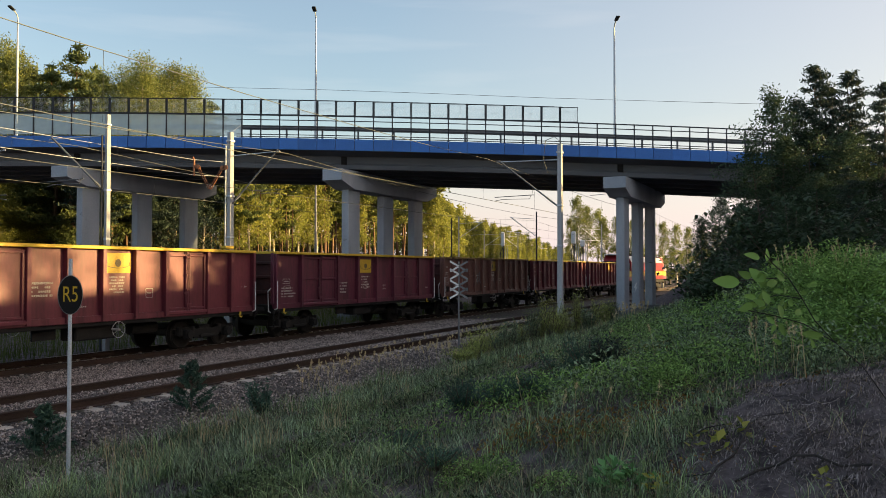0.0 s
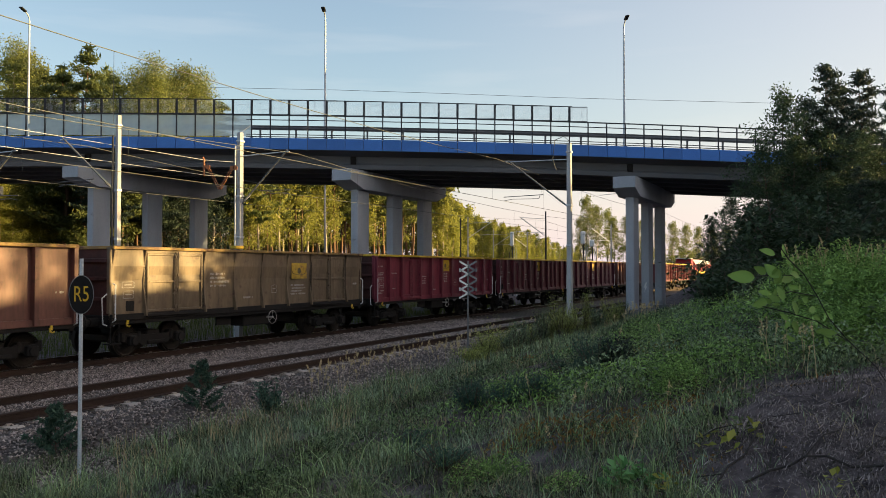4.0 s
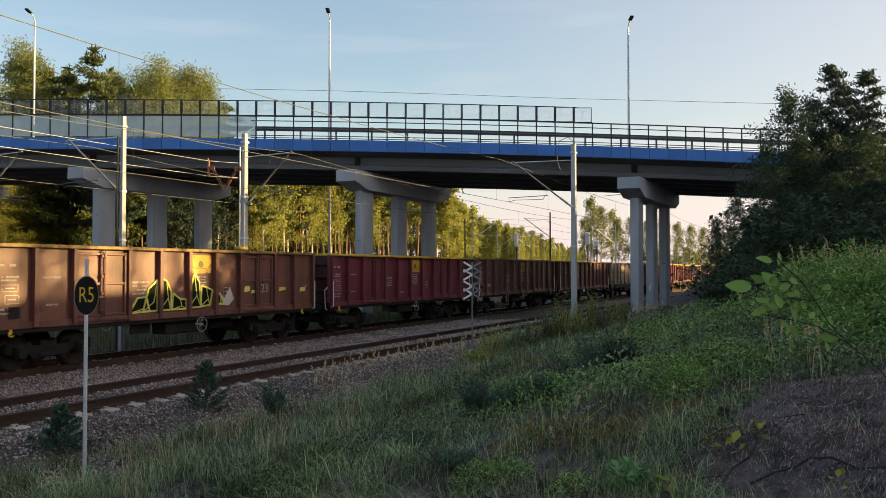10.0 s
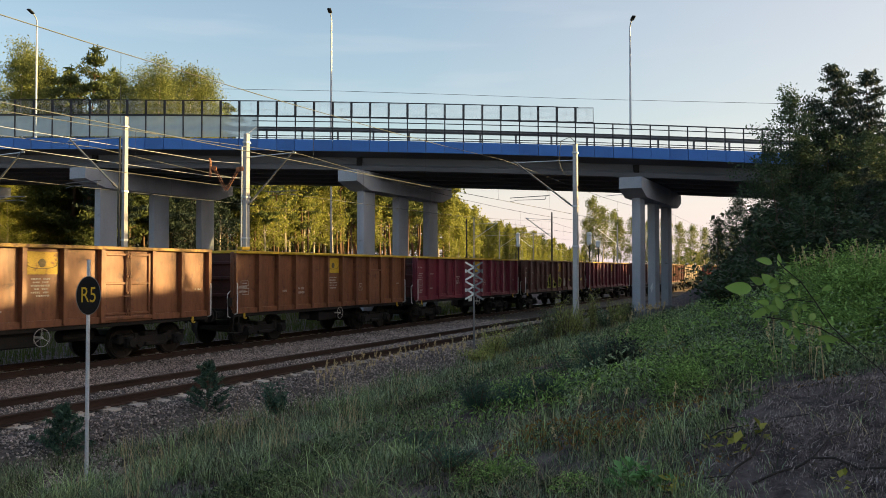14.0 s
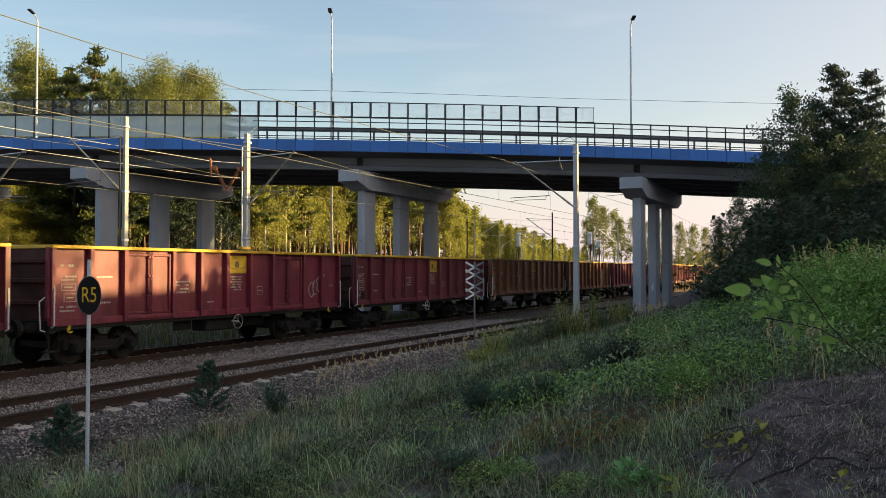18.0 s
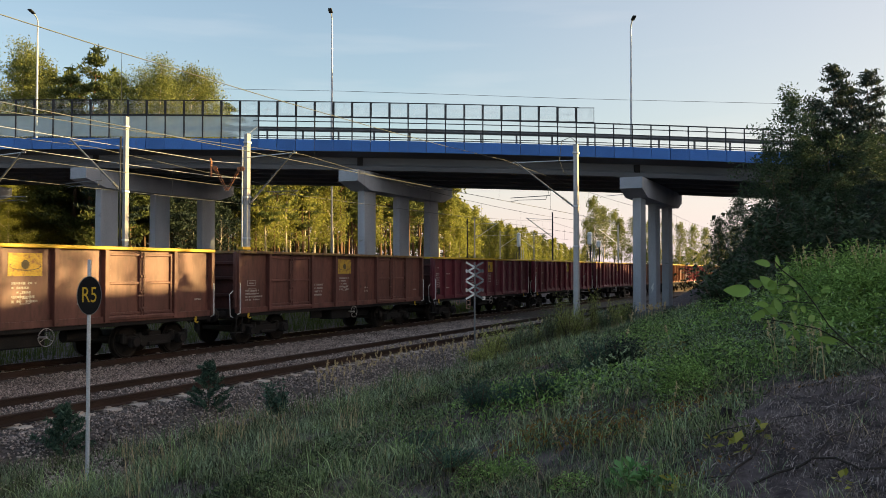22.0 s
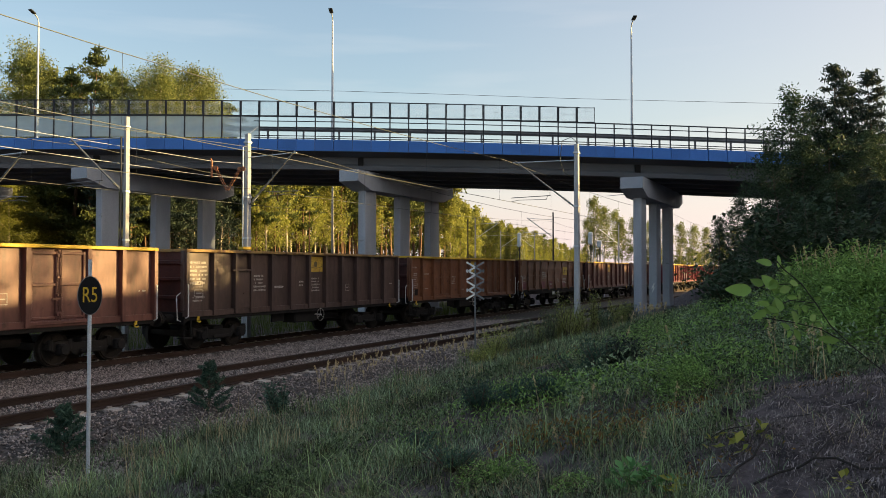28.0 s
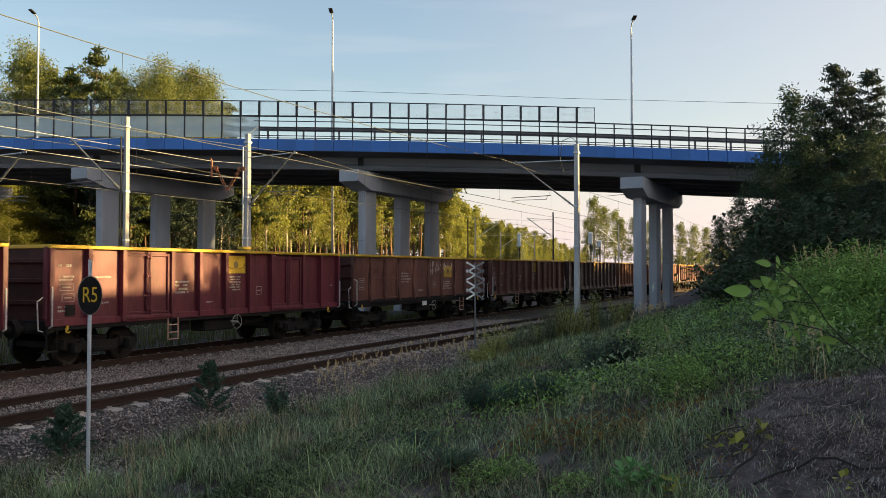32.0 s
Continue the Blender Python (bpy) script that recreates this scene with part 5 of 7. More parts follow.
for bay in (0, 2, 3, 5):
    x0, x1 = bulged_bays[bay][0] + 0.12, bulged_bays[bay][0] + 0.98
    part("repair_patch", flat_piece([(x0 + 0.1, 1.32), (x1 - 0.1, 1.32), (x1, 1.72), (x0, 1.75)], SKIN - 0.004), RED2, OF[15], "fresh red paint patch")
# small stickers and stencils near the wagon ends
for k, w in OF.items():
    if k % 2 == 0:
        part("notice_plate", flat_piece([(-5.9, 1.32), (-5.6, 1.32), (-5.6, 1.6), (-5.9, 1.6)], -WW + 0.09), M["under"], w)
    if k in (12, 15, 19, 3, 7):
        part("number_plate", Build().box((-0.4, -WW + 0.02, 0.95), (0.42, 0.02, 0.2), 0.004), M["white"], w)

# a pale scrawl sprayed on one wagon and a grey tag on another
for k, x0, z0, size, mat in ((11, 4.7, 1.75, 0.34, M["spray_white"]), (-2, -2.2, 1.75, 0.4, M["dull"])):
    for i in range(4):
        c = x0 + i * size * 0.75
        pts = [(c + size * 0.5 * math.cos(a) * pr.uniform(0.7, 1.1), -WW + 0.1, z0 + size * 0.8 * math.sin(a * pr.uniform(0.9, 1.1)) + 0.1 * i) for a in np.linspace(pr.uniform(0, 2), pr.uniform(4.5, 7), 12)]
        part("sprayed_stroke", Build().path(pts, 0.014, 4), mat, OF[k])

# ---- engine at the head of the train ----
ENGINE_L = 22.6
M["engine_red"] = surface("engine_red", (0.30, 0.02, 0.025), (0.22, 0.018, 0.02), 0.8, 0.35, bump=0.03)
M["engine_cream"] = surface("engine_roof_white", (0.6, 0.58, 0.54), (0.7, 0.68, 0.64), 0.8, 0.4, bump=0.03)
engine = thing("diesel_locomotive", "dark red diesel engine with yellow nose and pale cab roof", "locomotive")
eh = ENGINE_L / 2
part("underframe", Build().box((0, 0, 1.15), (ENGINE_L - 0.3, 2.5, 0.35), 0.04).box((0, 0, 0.75), (6.0, 2.4, 0.7), 0.1), M["under"], engine)
part("body", Build().prism([(-1.3, 1.32), (1.3, 1.32), (1.3, 3.2), (0.95, 3.75), (0.3, 3.9), (-0.3, 3.9), (-0.95, 3.75), (-1.3, 3.2)], -eh + 2.6, eh - 2.6), M["engine_red"], engine)
part("roof_grille", Build().box((-3.0, 0, 3.93), (4.0, 1.4, 0.12), 0.03).box((4.0, 0, 3.93), (2.4, 1.0, 0.16), 0.03), M["under"], engine)
# cream strips stand in for sun gleam on the sloped roof corners
for sg in (-1, 1):
    part("roof_edge", Build().prism([(sg * 1.31, 3.22), (sg * 0.97, 3.76), (sg * 0.93, 3.80), (sg * 1.27, 3.26)], -eh + 2.8, eh - 2.8), M["engine_cream"], engine)
part("side_band", Build().box((0, -1.305, 2.0), (ENGINE_L - 5.4, 0.02, 0.45)).box((0, 1.305, 2.0), (ENGINE_L - 5.4, 0.02, 0.45)), M["yellow"], engine)
for sg in (-1, 1):
    tm = Matrix.Identity(4) if sg > 0 else Matrix.Rotation(math.pi, 4, "Z")
    cab = Build()
    prof = [(eh - 2.6, 1.32), (eh - 0.35, 1.32), (eh - 0.2, 2.35), (eh - 0.85, 3.45), (eh - 1.4, 3.85), (eh - 2.6, 3.9)]
    n = len(prof)
    cab.add([(x, y * (1 if z < 3.3 else 0.78), z) for y in (-1.31, 1.31) for x, z in prof], [tuple(range(n)), tuple(range(n, 2 * n))[::-1]] + [(i, n + i, n + (i + 1) % n, (i + 1) % n) for i in range(n)])
    c = part("cab", cab, M["engine_red"], engine, at=tm)
    part("nose_panel", Build().box((eh - 0.25, 0, 1.85), (0.06, 2.4, 0.85), 0.02, Matrix.Rotation(0.1, 3, "Y")), M["yellow"], c)
    for y in (-0.62, 0.62):
        part("windscreen", Build().box((eh - 0.5, y, 2.9), (0.05, 1.05, 0.85), 0.02, Matrix.Rotation(-0.53, 3, "Y")), M["glass"], c)
        part("headlight", Build().tube((eh - 0.25, y * 1.4, 1.6), (eh - 0.18, y * 1.4, 1.6), 0.13, n=12), M["white"], c)
    for y in (-1.325, 1.325):
        part("cab_band", Build().box((eh - 1.55, y, 2.0), (2.0, 0.02, 0.6)), M["yellow"], c)
    part("cab_roof", Build().box((eh - 1.75, 0, 3.93), (1.9, 2.0, 0.08), 0.02), M["engine_cream"], c)
    for y in (-1.32, 1.32):
        part("side_window", Build().box((eh - 1.5, y, 2.75), (0.8, 0.03, 0.6), 0.02), M["glass"], c)
    for y in (-0.875, 0.875):
        part("buffer", SHAPES["buffer"], M["under"], c, at=(eh - 0.4, y, 1.04))
    bo = part("bogie", Build().box((sg * 6.3, -1.05, 0.55), (4.6, 0.15, 0.4), 0.05).box((sg * 6.3, 1.05, 0.55), (4.6, 0.15, 0.4), 0.05).box((sg * 6.3, 0, 0.7), (1, 2, 0.3), 0.03), M["under"], engine)
    for x in (-1.8, 0, 1.8):
        part("wheelset", SHAPES["wheelset"], M["wheel"], bo, at=(sg * 6.3 + x, 0, 0.5))

# ---- trees ----
rng = np.random.default_rng(11)


def cards(centres, size, lean=0.0, long=1.0):
    """Small leaf faces, each a bent rhomb at its own angle."""
    n = len(centres)
    a = rng.normal(size=(n, 3))
    a /= np.linalg.norm(a, axis=1)[:, None]
    b = np.cross(a, rng.normal(size=(n, 3)))
    b /= np.linalg.norm(b, axis=1)[:, None]
    if lean:
        a[:, 2] -= lean
        a /= np.linalg.norm(a, axis=1)[:, None]
    k = (np.asarray(size) * rng.uniform(0.6, 1.35, n))[:, None]
    v = np.stack([centres - a * k * long * 0.5, centres + b * k * 0.32, centres + a * k * long * 0.5, centres - b * k * 0.32], 1).reshape(-1, 3)
    f = np.arange(4 * n).reshape(n, 4)
    return v, f


def limb_mesh(segs):
    b = Build()
    for p0, p1, r0, r1 in segs:
        b.tube(p0, p1, r0, r1, 6, caps=False)
    return b


def make_tree(kind, h, seed, fine=1.0, tall=0.0, thin=1.0):
    global rng
    rng = np.random.default_rng(seed)
    r = random.Random(seed)
    segs, pts, siz = [], [], []
    def soft(k):
        return max(-1.7 * k, min(1.7 * k, r.gauss(0, k)))

    lean = Vector((r.uniform(-0.03, 0.03), r.uniform(-0.03, 0.03), 1))
    knots = [Vector((lean.x * z + 0.012 * h * math.sin(z * 0.4 + seed), lean.y * z, z)) for z in np.linspace(0, h * 0.97, 9)]
    rb = 0.013 * h + 0.02
    for i, (a, b) in enumerate(zip(knots, knots[1:])):
        segs.append((a, b, rb * (1 - i / 8.3), rb * (1 - (i + 1) / 8.3)))

    def at(z):
        t = min(max(z / (h * 0.97) * 8, 0), 7.999)
        i = int(t)
        return knots[i].lerp(knots[i + 1], t - i)

    if kind in ("pine", "young_pine", "bank_pine"):
        z0 = tall * h if tall else {"pine": 0.42 if fine < 1 else 0.52, "young_pine": 0.06, "bank_pine": 0.2}[kind] * h
        levels = {"pine": 12, "young_pine": 16, "bank_pine": 18}[kind]
        for i in range(levels):
            z = z0 + (h - z0) * (i / levels) ** 0.9
            rel = (z - z0) / (h - z0)
            reach = h * ((0.165 if kind == "bank_pine" else 0.20) * (1 - rel) ** 0.75 + 0.03) * (0.6 + 0.4 * min(1, rel * 5))
            for j in range(r.randint(4, 6) if kind != "bank_pine" else r.randint(3, 4)):
                an = r.uniform(0, 6.283)
                le = reach * r.uniform(0.6, 1.15)
                o = at(z)
                lift = r.uniform(0.2, 0.75) if kind == "bank_pine" else r.uniform(0.05, 0.45)
                tip = o + Vector((math.cos(an) * le, math.sin(an) * le, le * lift))
                segs.append((o, tip, 0.012 * le + 0.012, 0.008))
                nk = max(5, int(26 * le / (0.2 * h)))
                for q in range(nk):
                    t = r.uniform(0.3, 1.05)
                    c = o.lerp(tip, t)
                    k = 0.11 * h * 0.35
                    for w in range(int(9 / fine ** 1.5)):
                        pts.append((c.x + soft(k * 0.45), c.y + soft(k * 0.45), c.z + soft(k * 0.16)))
                        siz.append(0.0115 * h * fine)
        pts += [(at(h).x + r.gauss(0, 0.012 * h), r.gauss(0, 0.012 * h) + at(h).y, h * r.uniform(0.93, 1.0)) for _ in range(40)]
        siz += [0.02 * h] * 40
        long = 2.4
    else:
        z0 = ((0.34 if fine < 1 else 0.38) if kind == "birch" else 0.14) * h
        nl = 34 if fine < 1 else 28
        for i in range(nl):
            z = z0 + (h - z0) * (i / nl)
            rel = (z - z0) / (h - z0)
            reach = h * (0.125 if kind == "birch" else 0.2) * min(1, 0.45 + rel * 3) * (1.02 - rel) ** 0.8 * 1.3 * r.uniform(0.45, 1.35)
            an = i * 2.4 + r.uniform(-0.5, 0.5)
            o = at(z)
            tip = o + Vector((math.cos(an) * reach, math.sin(an) * reach, reach * r.uniform(0.25, 0.9)))
            segs.append((o, tip, 0.012 * reach + 0.01, 0.006))
            for q in range(r.randint(6, 9) if fine < 1 else r.randint(4, 7)):
                c = o.lerp(tip, r.uniform(0.35, 1.1)) + Vector((soft(0.015 * h), soft(0.015 * h), soft(0.02 * h)))
                droop = 0.04 * h if kind == "birch" else 0.028 * h
                k = 0.021 * h * r.uniform(0.5, 1.4)
                for w in range(int(30 * thin / fine ** 1.6)):
                    pts.append((c.x + soft(k), c.y + soft(k), c.z + soft(k * 0.8) - abs(soft(droop)) * 0.6))
                    siz.append((0.0125 if kind == "birch" else 0.0125) * h * fine)
        long = 1.3
    v, f = cards(np.array(pts), np.array(siz), 0.0, long)
    return limb_mesh(segs).mesh("trunk", True), soup("crown", v, f)


BARK = {"pine": "pine_bark", "young_pine": "bark", "birch": "birch_bark", "oak": "bark"}
LEAF = {"pine": "needles", "young_pine": "needles", "birch": "leaf_birch", "oak": "leaf_oak"}
WORD = {"pine": ("pine_tree", "tall pine with reddish bare trunk and evening-lit crown"), "young_pine": ("young_pine", "young dark green pine branched to the ground"),
        "birch": ("birch_tree", "birch with pale trunk and yellow-green foliage"), "oak": ("broadleaf_tree", "leafy broadleaf tree with dark green crown")}
PROTO = {}
for name, kind, h, seeds, fine in (("pine", "pine", 16.0, (3, 4), 0.6), ("fir", "young_pine", 16.0, (61, 62), 0.75), ("birch", "birch", 16.0, (13, 14, 15), 0.5), ("mid_pine", "pine", 16.0, (5, 6), 1.1), ("mid_birch", "birch", 16.0, (16, 17), 1.1), ("pole_pine", "pine", 16.0, (7, 8), 1.1), ("fleck_bush", "oak", 4.0, (20, 21), 1.6),
                                   ("far_birch", "birch", 16.0, (18, 19), 1.7), ("oak", "oak", 16.0, (23,), 1.3), ("screen_oak", "oak", 12.0, (25, 26), 3.0), ("young_pine", "young_pine", 6.0, (33,), 1.0),
                                   ("bank_oak", "oak", 16.0, (43, 44), 0.85), ("bank_pine", "bank_pine", 10.0, (53, 54), 0.8)):
    PROTO[name] = [(make_tree(kind, h, s, fine, 0.72 if name == "pole_pine" else 0.0, 1.1 if name == "fleck_bush" else 1.0), h) for s in seeds]
    base = "pine" if name == "fir" else {"bank_pine": "young_pine"}.get(kind, kind)
    for table in (BARK, LEAF, WORD):
        table[name] = table[base]
tree_rng = random.Random(5)


def plant(kind, x, y, height, wide=1.0, leaf=None, label=None, group="trees of the wood"):
    (trunk, crown), h = tree_rng.choice(PROTO[kind])
    k = height / h
    name, lab = WORD[kind]
    z = float(ground_z(x, y)) - 0.1
    m = Matrix.Translation((x, y, z)) @ Matrix.Rotation(tree_rng.uniform(0, 6.28), 4, "Z") @ Matrix.Diagonal((k * wide, k * wide, k, 1))
    t = thing(name, label or lab, "tree", m, group)
    part("trunk", trunk, M[BARK[kind]], t)
    part("crown", crown, M[leaf or LEAF[kind]], t)
    return t


def plant_to(kind, u, v, y, **more):
    """A tree at a bearing and depth, as high as the line of sight to its top."""
    x = (u - 784) / FOCAL * y
    top = EYE[2] + (478 - v) / FOCAL * y
    return plant(kind, x, y, top - float(ground_z(x, y)), **more)


# edge of the wood: it runs along the line, some 30 m beyond it
def edge_y(u, q):
    return q / (TS - TC * (u - 784) / FOCAL)


# the high trees beside the bridge's end: bearing, top, distance of their row
for kind, u, v, q in (("birch", 18, 68, 55), ("birch", 50, 84, 57), ("fir", 88, 116, 56), ("fir", 163, 80, 50), ("fir", 128, 118, 52), ("birch", 118, 122, 56), ("birch", 205, 124, 54), ("birch", 266, 98, 49), ("birch", 235, 118, 52), ("birch", 345, 110, 50),
                      ("birch", 318, 128, 54), ("pine", 290, 140, 58), ("birch", 370, 122, 53), ("birch", -30, 80, 56), ("pine", -80, 70, 54), ("fir", 205, 118, 55), ("pine", 402, 180, 64), ("pine", 60, 130, 60)):
    plant_to(kind, u, v, edge_y(u, q), wide=1.0 if kind != "pine" else 1.05)
u = -20.0
while u < 1035:
    deep = 9.5 if u < 190 else 0
    y1, y2 = edge_y(u, 48 + deep + tree_rng.uniform(-1.5, 1.5)), edge_y(u + 6, 55 + deep + tree_rng.uniform(-2, 2))
    line = float(np.interp(u, [-20, 390, 760, 790, 850, 900, 1000, 1040], [258, 262, 268, 338, 370, 392, 428, 440]))
    kind = tree_rng.choice(["mid_birch", "mid_birch", "mid_pine"]) if u < 790 else "far_birch"
    if 185 < u < 330:
        kind = tree_rng.choice(["mid_pine", "mid_pine", "oak"])
    if 50 < u < 790 and tree_rng.random() < (0.4 if 175 < u < 420 else 0.75):
        plant_to("pole_pine", u + tree_rng.uniform(0, 17), line + tree_rng.uniform(-4, 10), y1 + tree_rng.uniform(-2, 3), wide=tree_rng.uniform(0.6, 0.9))
    if not (60 < u < 185 and tree_rng.random() < 0.7):
        plant_to(kind, u, line + tree_rng.uniform(0, 26), y1, wide=0.95, leaf="needle_shaded" if 175 < u < 410 and tree_rng.random() < 0.8 else "leaf_lit" if u > 430 and kind != "mid_pine" else None)
    plant_to("mid_pine" if u < 790 and tree_rng.random() < 0.5 else kind, u + 6, line + tree_rng.uniform(-2, 14), y2, wide=0.95, leaf="needle_shaded" if 175 < u < 400 and tree_rng.random() < 0.5 else "leaf_lit" if u > 430 else None)
    u += 17 if u < 790 else 9
# undergrowth and trees deeper in the wood, shade put into the leaves at the left
u = -30.0
while u < 1060:
    plant_to("oak", u, leaf="leaf_shaded" if 60 < u < 420 else None, v=tree_rng.uniform(285, 320) if u < 790 else float(np.interp(u, [790, 1060], [360, 446])) + tree_rng.uniform(0, 10), y=edge_y(u, (66 if u > 190 else 73) + tree_rng.uniform(-2, 4)), wide=1.3)
    u += 19
u = 1145.0
while u < 1295:
    plant_to("oak", u, tree_rng.uniform(436, 456), edge_y(u, 27 + tree_rng.uniform(-1, 3)), wide=1.5)
    u += 9
for u, v, y in ((1052, 346, 120), (1068, 362, 122), (1040, 385, 126), (1100, 385, 128), (1090, 370, 135), (1125, 380, 130), (1150, 388, 130), (1180, 380, 120), (1205, 392, 118), (1228, 396, 124), (1250, 400, 126), (1275, 402, 130), (1300, 398, 128), (1330, 390, 132)):
    plant_to("mid_birch", u, v, y, wide=1.0)
for kind, u, v, q in (("birch", 14, 318, 52.5), ("birch", 44, 328, 52.5), ("birch", 6, 296, 54), ("birch", 30, 300, 54), ("birch", 52, 316, 54), ("birch", -25, 290, 54), ("pine", 80, 290, 53.5), ("pine", 103, 296, 54), ("birch", 92, 312, 53), ("pine", 128, 294, 53.5), ("pine", 150, 296, 53), ("pine", 166, 290, 53.5)):
    plant_to(kind, u, v, edge_y(u, q), wide=1.5 if kind == "birch" else 1.2, leaf="leaf_lit" if kind == "birch" else None)
# dark trees on the bank before the bridge, shade put into their leaf colours
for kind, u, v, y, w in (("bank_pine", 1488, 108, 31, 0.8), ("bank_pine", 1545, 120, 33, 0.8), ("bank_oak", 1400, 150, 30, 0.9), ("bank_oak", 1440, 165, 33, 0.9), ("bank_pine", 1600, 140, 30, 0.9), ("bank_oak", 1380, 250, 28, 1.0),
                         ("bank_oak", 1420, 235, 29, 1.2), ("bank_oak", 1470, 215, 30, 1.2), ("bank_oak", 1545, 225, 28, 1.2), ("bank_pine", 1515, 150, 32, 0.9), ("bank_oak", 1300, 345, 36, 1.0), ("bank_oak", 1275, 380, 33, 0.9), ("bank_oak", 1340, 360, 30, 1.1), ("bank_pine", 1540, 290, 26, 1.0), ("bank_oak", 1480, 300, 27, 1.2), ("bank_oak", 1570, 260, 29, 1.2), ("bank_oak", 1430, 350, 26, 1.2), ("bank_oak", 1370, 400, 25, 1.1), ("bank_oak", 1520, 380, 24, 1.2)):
    plant_to(kind, u, v, y, wide=w * 1.15, label=None, leaf="leaf_shaded" if kind == "bank_oak" else "needle_shaded", group="trees on the bank")
# the unseen wooded rise to the east, added to keep the low sun off the near ground
y = -16.0
while y < 92:
    for row in range(2 if y < 29 else 3):
        x = max(30 + 5 * row, 0.62 * y + 4 + 5 * row) + tree_rng.uniform(-1.5, 1.5)
        yy = y + tree_rng.uniform(-1, 1)
        top = float(crest(yy)) if yy < 62 else 9.5 + (x - 35) * 0.16
        top += (x - 33) * 0.1 + (tree_rng.uniform(-0.9, 0.9) if yy > 29 else tree_rng.choice((-1.8, -1.2, -0.7, 0.1, 1.4)))
        if 22.8 < yy < 32.2:
            if row == 0:
                continue
            top -= 2.6
        h = top - float(ground_z(x, yy))
        plant("screen_oak", x, yy, max(1.2, h), 2.0 if h < 4 else 1.5 if h < 8 else 1.0, group="trees on the eastern rise")
    y += 2.1

# unseen thin bushes added on the crest to let the sun through in flecks
y = 21.5
while y < 32.6:
    x = tree_rng.uniform(28.5, 33.5)
    plant("fleck_bush", x, y, tree_rng.uniform(1.8, 3.4), 1.25, label="unseen loose leafy bush added to fleck the sunlight", group="trees on the eastern rise")
    y += tree_rng.uniform(0.5, 0.9) if y < 23.6 else tree_rng.uniform(1.0, 1.9)

# ---- signs by the track ----
def text_mesh(body, size, extrude=0.002):
    cu = bpy.data.curves.new("text", "FONT")
    cu.body, cu.size, cu.extrude, cu.align_x, cu.align_y = body, size, extrude, "CENTER", "CENTER"
    ob = bpy.data.objects.new("text", cu)
    scene.collection.objects.link(ob)
    me = bpy.data.meshes.new_from_object(ob.evaluated_get(bpy.context.evaluated_depsgraph_get()))
    bpy.data.objects.remove(ob)
    me.materials.clear()
    return me


part("sprayed_word", text_mesh("SEPIA", 0.27), M["spray_white"], OF[4], at=Matrix.Translation((-4.67, -WW + 0.1, 1.62)) @ Matrix.Rotation(math.pi / 2, 4, "X"))
part("sprayed_figures", text_mesh("23", 0.4, 0.001), M["faded"], OF[6], at=Matrix.Translation((flat_bays[7][1] - 0.5, -WW + 0.055, 1.85)) @ Matrix.Rotation(math.pi / 2, 4, "X"))


def on_ground(u, v, y):
    return Vector(((u - 784) / FOCAL * y, y, EYE[2] - (v - 478) / FOCAL * y))


sx, sy = (160 - 784) / FOCAL * 10.3, 10.3
sz = float(ground_z(sx, sy))
sign = thing("track_sign", "black oval R5 sign on a slim grey steel post", "railway sign", Matrix.Translation((sx, sy, 0)) @ Matrix.Rotation(0.42, 4, "Z"))
part("post", Build().tube((0, 0.03, sz - 0.3), (0, 0.03, 2.62), 0.024, n=12), M["galv"], sign)
part("sleeve", Build().tube((0, 0.03, 0.62), (0, 0.03, 0.66), 0.03, n=12), M["galv"], sign)
plate = Build()
o = [(0.136 * math.cos(a), 0.235 * math.sin(a)) for a in np.linspace(0, 2 * math.pi, 33)[:-1]]
plate.add([(x, y, z) for y in (-0.012, 0.0) for x, z in o], [tuple(range(32)), tuple(range(32, 64))[::-1]] + [(i, 32 + i, 32 + (i + 1) % 32, (i + 1) % 32) for i in range(32)])
pl = part("sign_plate", plate, M["black"], sign, at=(0, -0.01, 2.17))
o2 = [(x * 1.07, z * 1.045) for x, z in o]
part("sign_border", Build().add([(x, y, z) for y in (0.002, 0.006) for x, z in o2], [tuple(range(32)), tuple(range(32, 64))[::-1]] + [(i, 32 + i, 32 + (i + 1) % 32, (i + 1) % 32) for i in range(32)]), M["dull"], pl)
part("lettering", text_mesh("R5", 0.25), M["yellow"], pl, at=Matrix.Translation((0, -0.016, 0)) @ Matrix.Rotation(math.pi / 2, 4, "X") @ Matrix.Diagonal((0.68, 1.1, 1, 1)))

cx, cy = (841 - 784) / FOCAL * 24.6, 24.6
chev = thing("chevron_sign", "white chevron railway marker on a slim grey post", "railway sign", Matrix.Translation((cx, cy, 0)))
part("post", Build().tube((0, 0.02, float(ground_z(cx, cy)) - 0.3), (0, 0.02, 2.72), 0.026, n=10), M["grey_steel"], chev)
for apex in (2.57, 2.34, 2.0, 1.77):
    for sg in (-1, 1):
        b = Build()
        for k in (-1, 1):
            b.box((-0.13, 0, 0.075 * k), (0.31, 0.012, 0.055), 0.004, Matrix.Rotation(math.atan2(0.15 * k, 0.26), 3, "Y"))
        part("chevron_board", b, M["white"] if sg < 0 else M["dull"], chev, at=Matrix.Translation((0, -0.02, apex)) @ (Matrix.Identity(4) if sg < 0 else Matrix.Rotation(math.pi, 4, "Z")))

# ---- grass ----
rng = np.random.default_rng(77)


def scatter(n, y0, y1, u0=-60, u1=1640, power=1.6):
    """Places over the ground in view, denser near the eye."""
    y = y0 + (y1 - y0) * rng.random(n) ** power
    x = (rng.uniform(u0, u1, n) - 784) / FOCAL * y
    return x, y


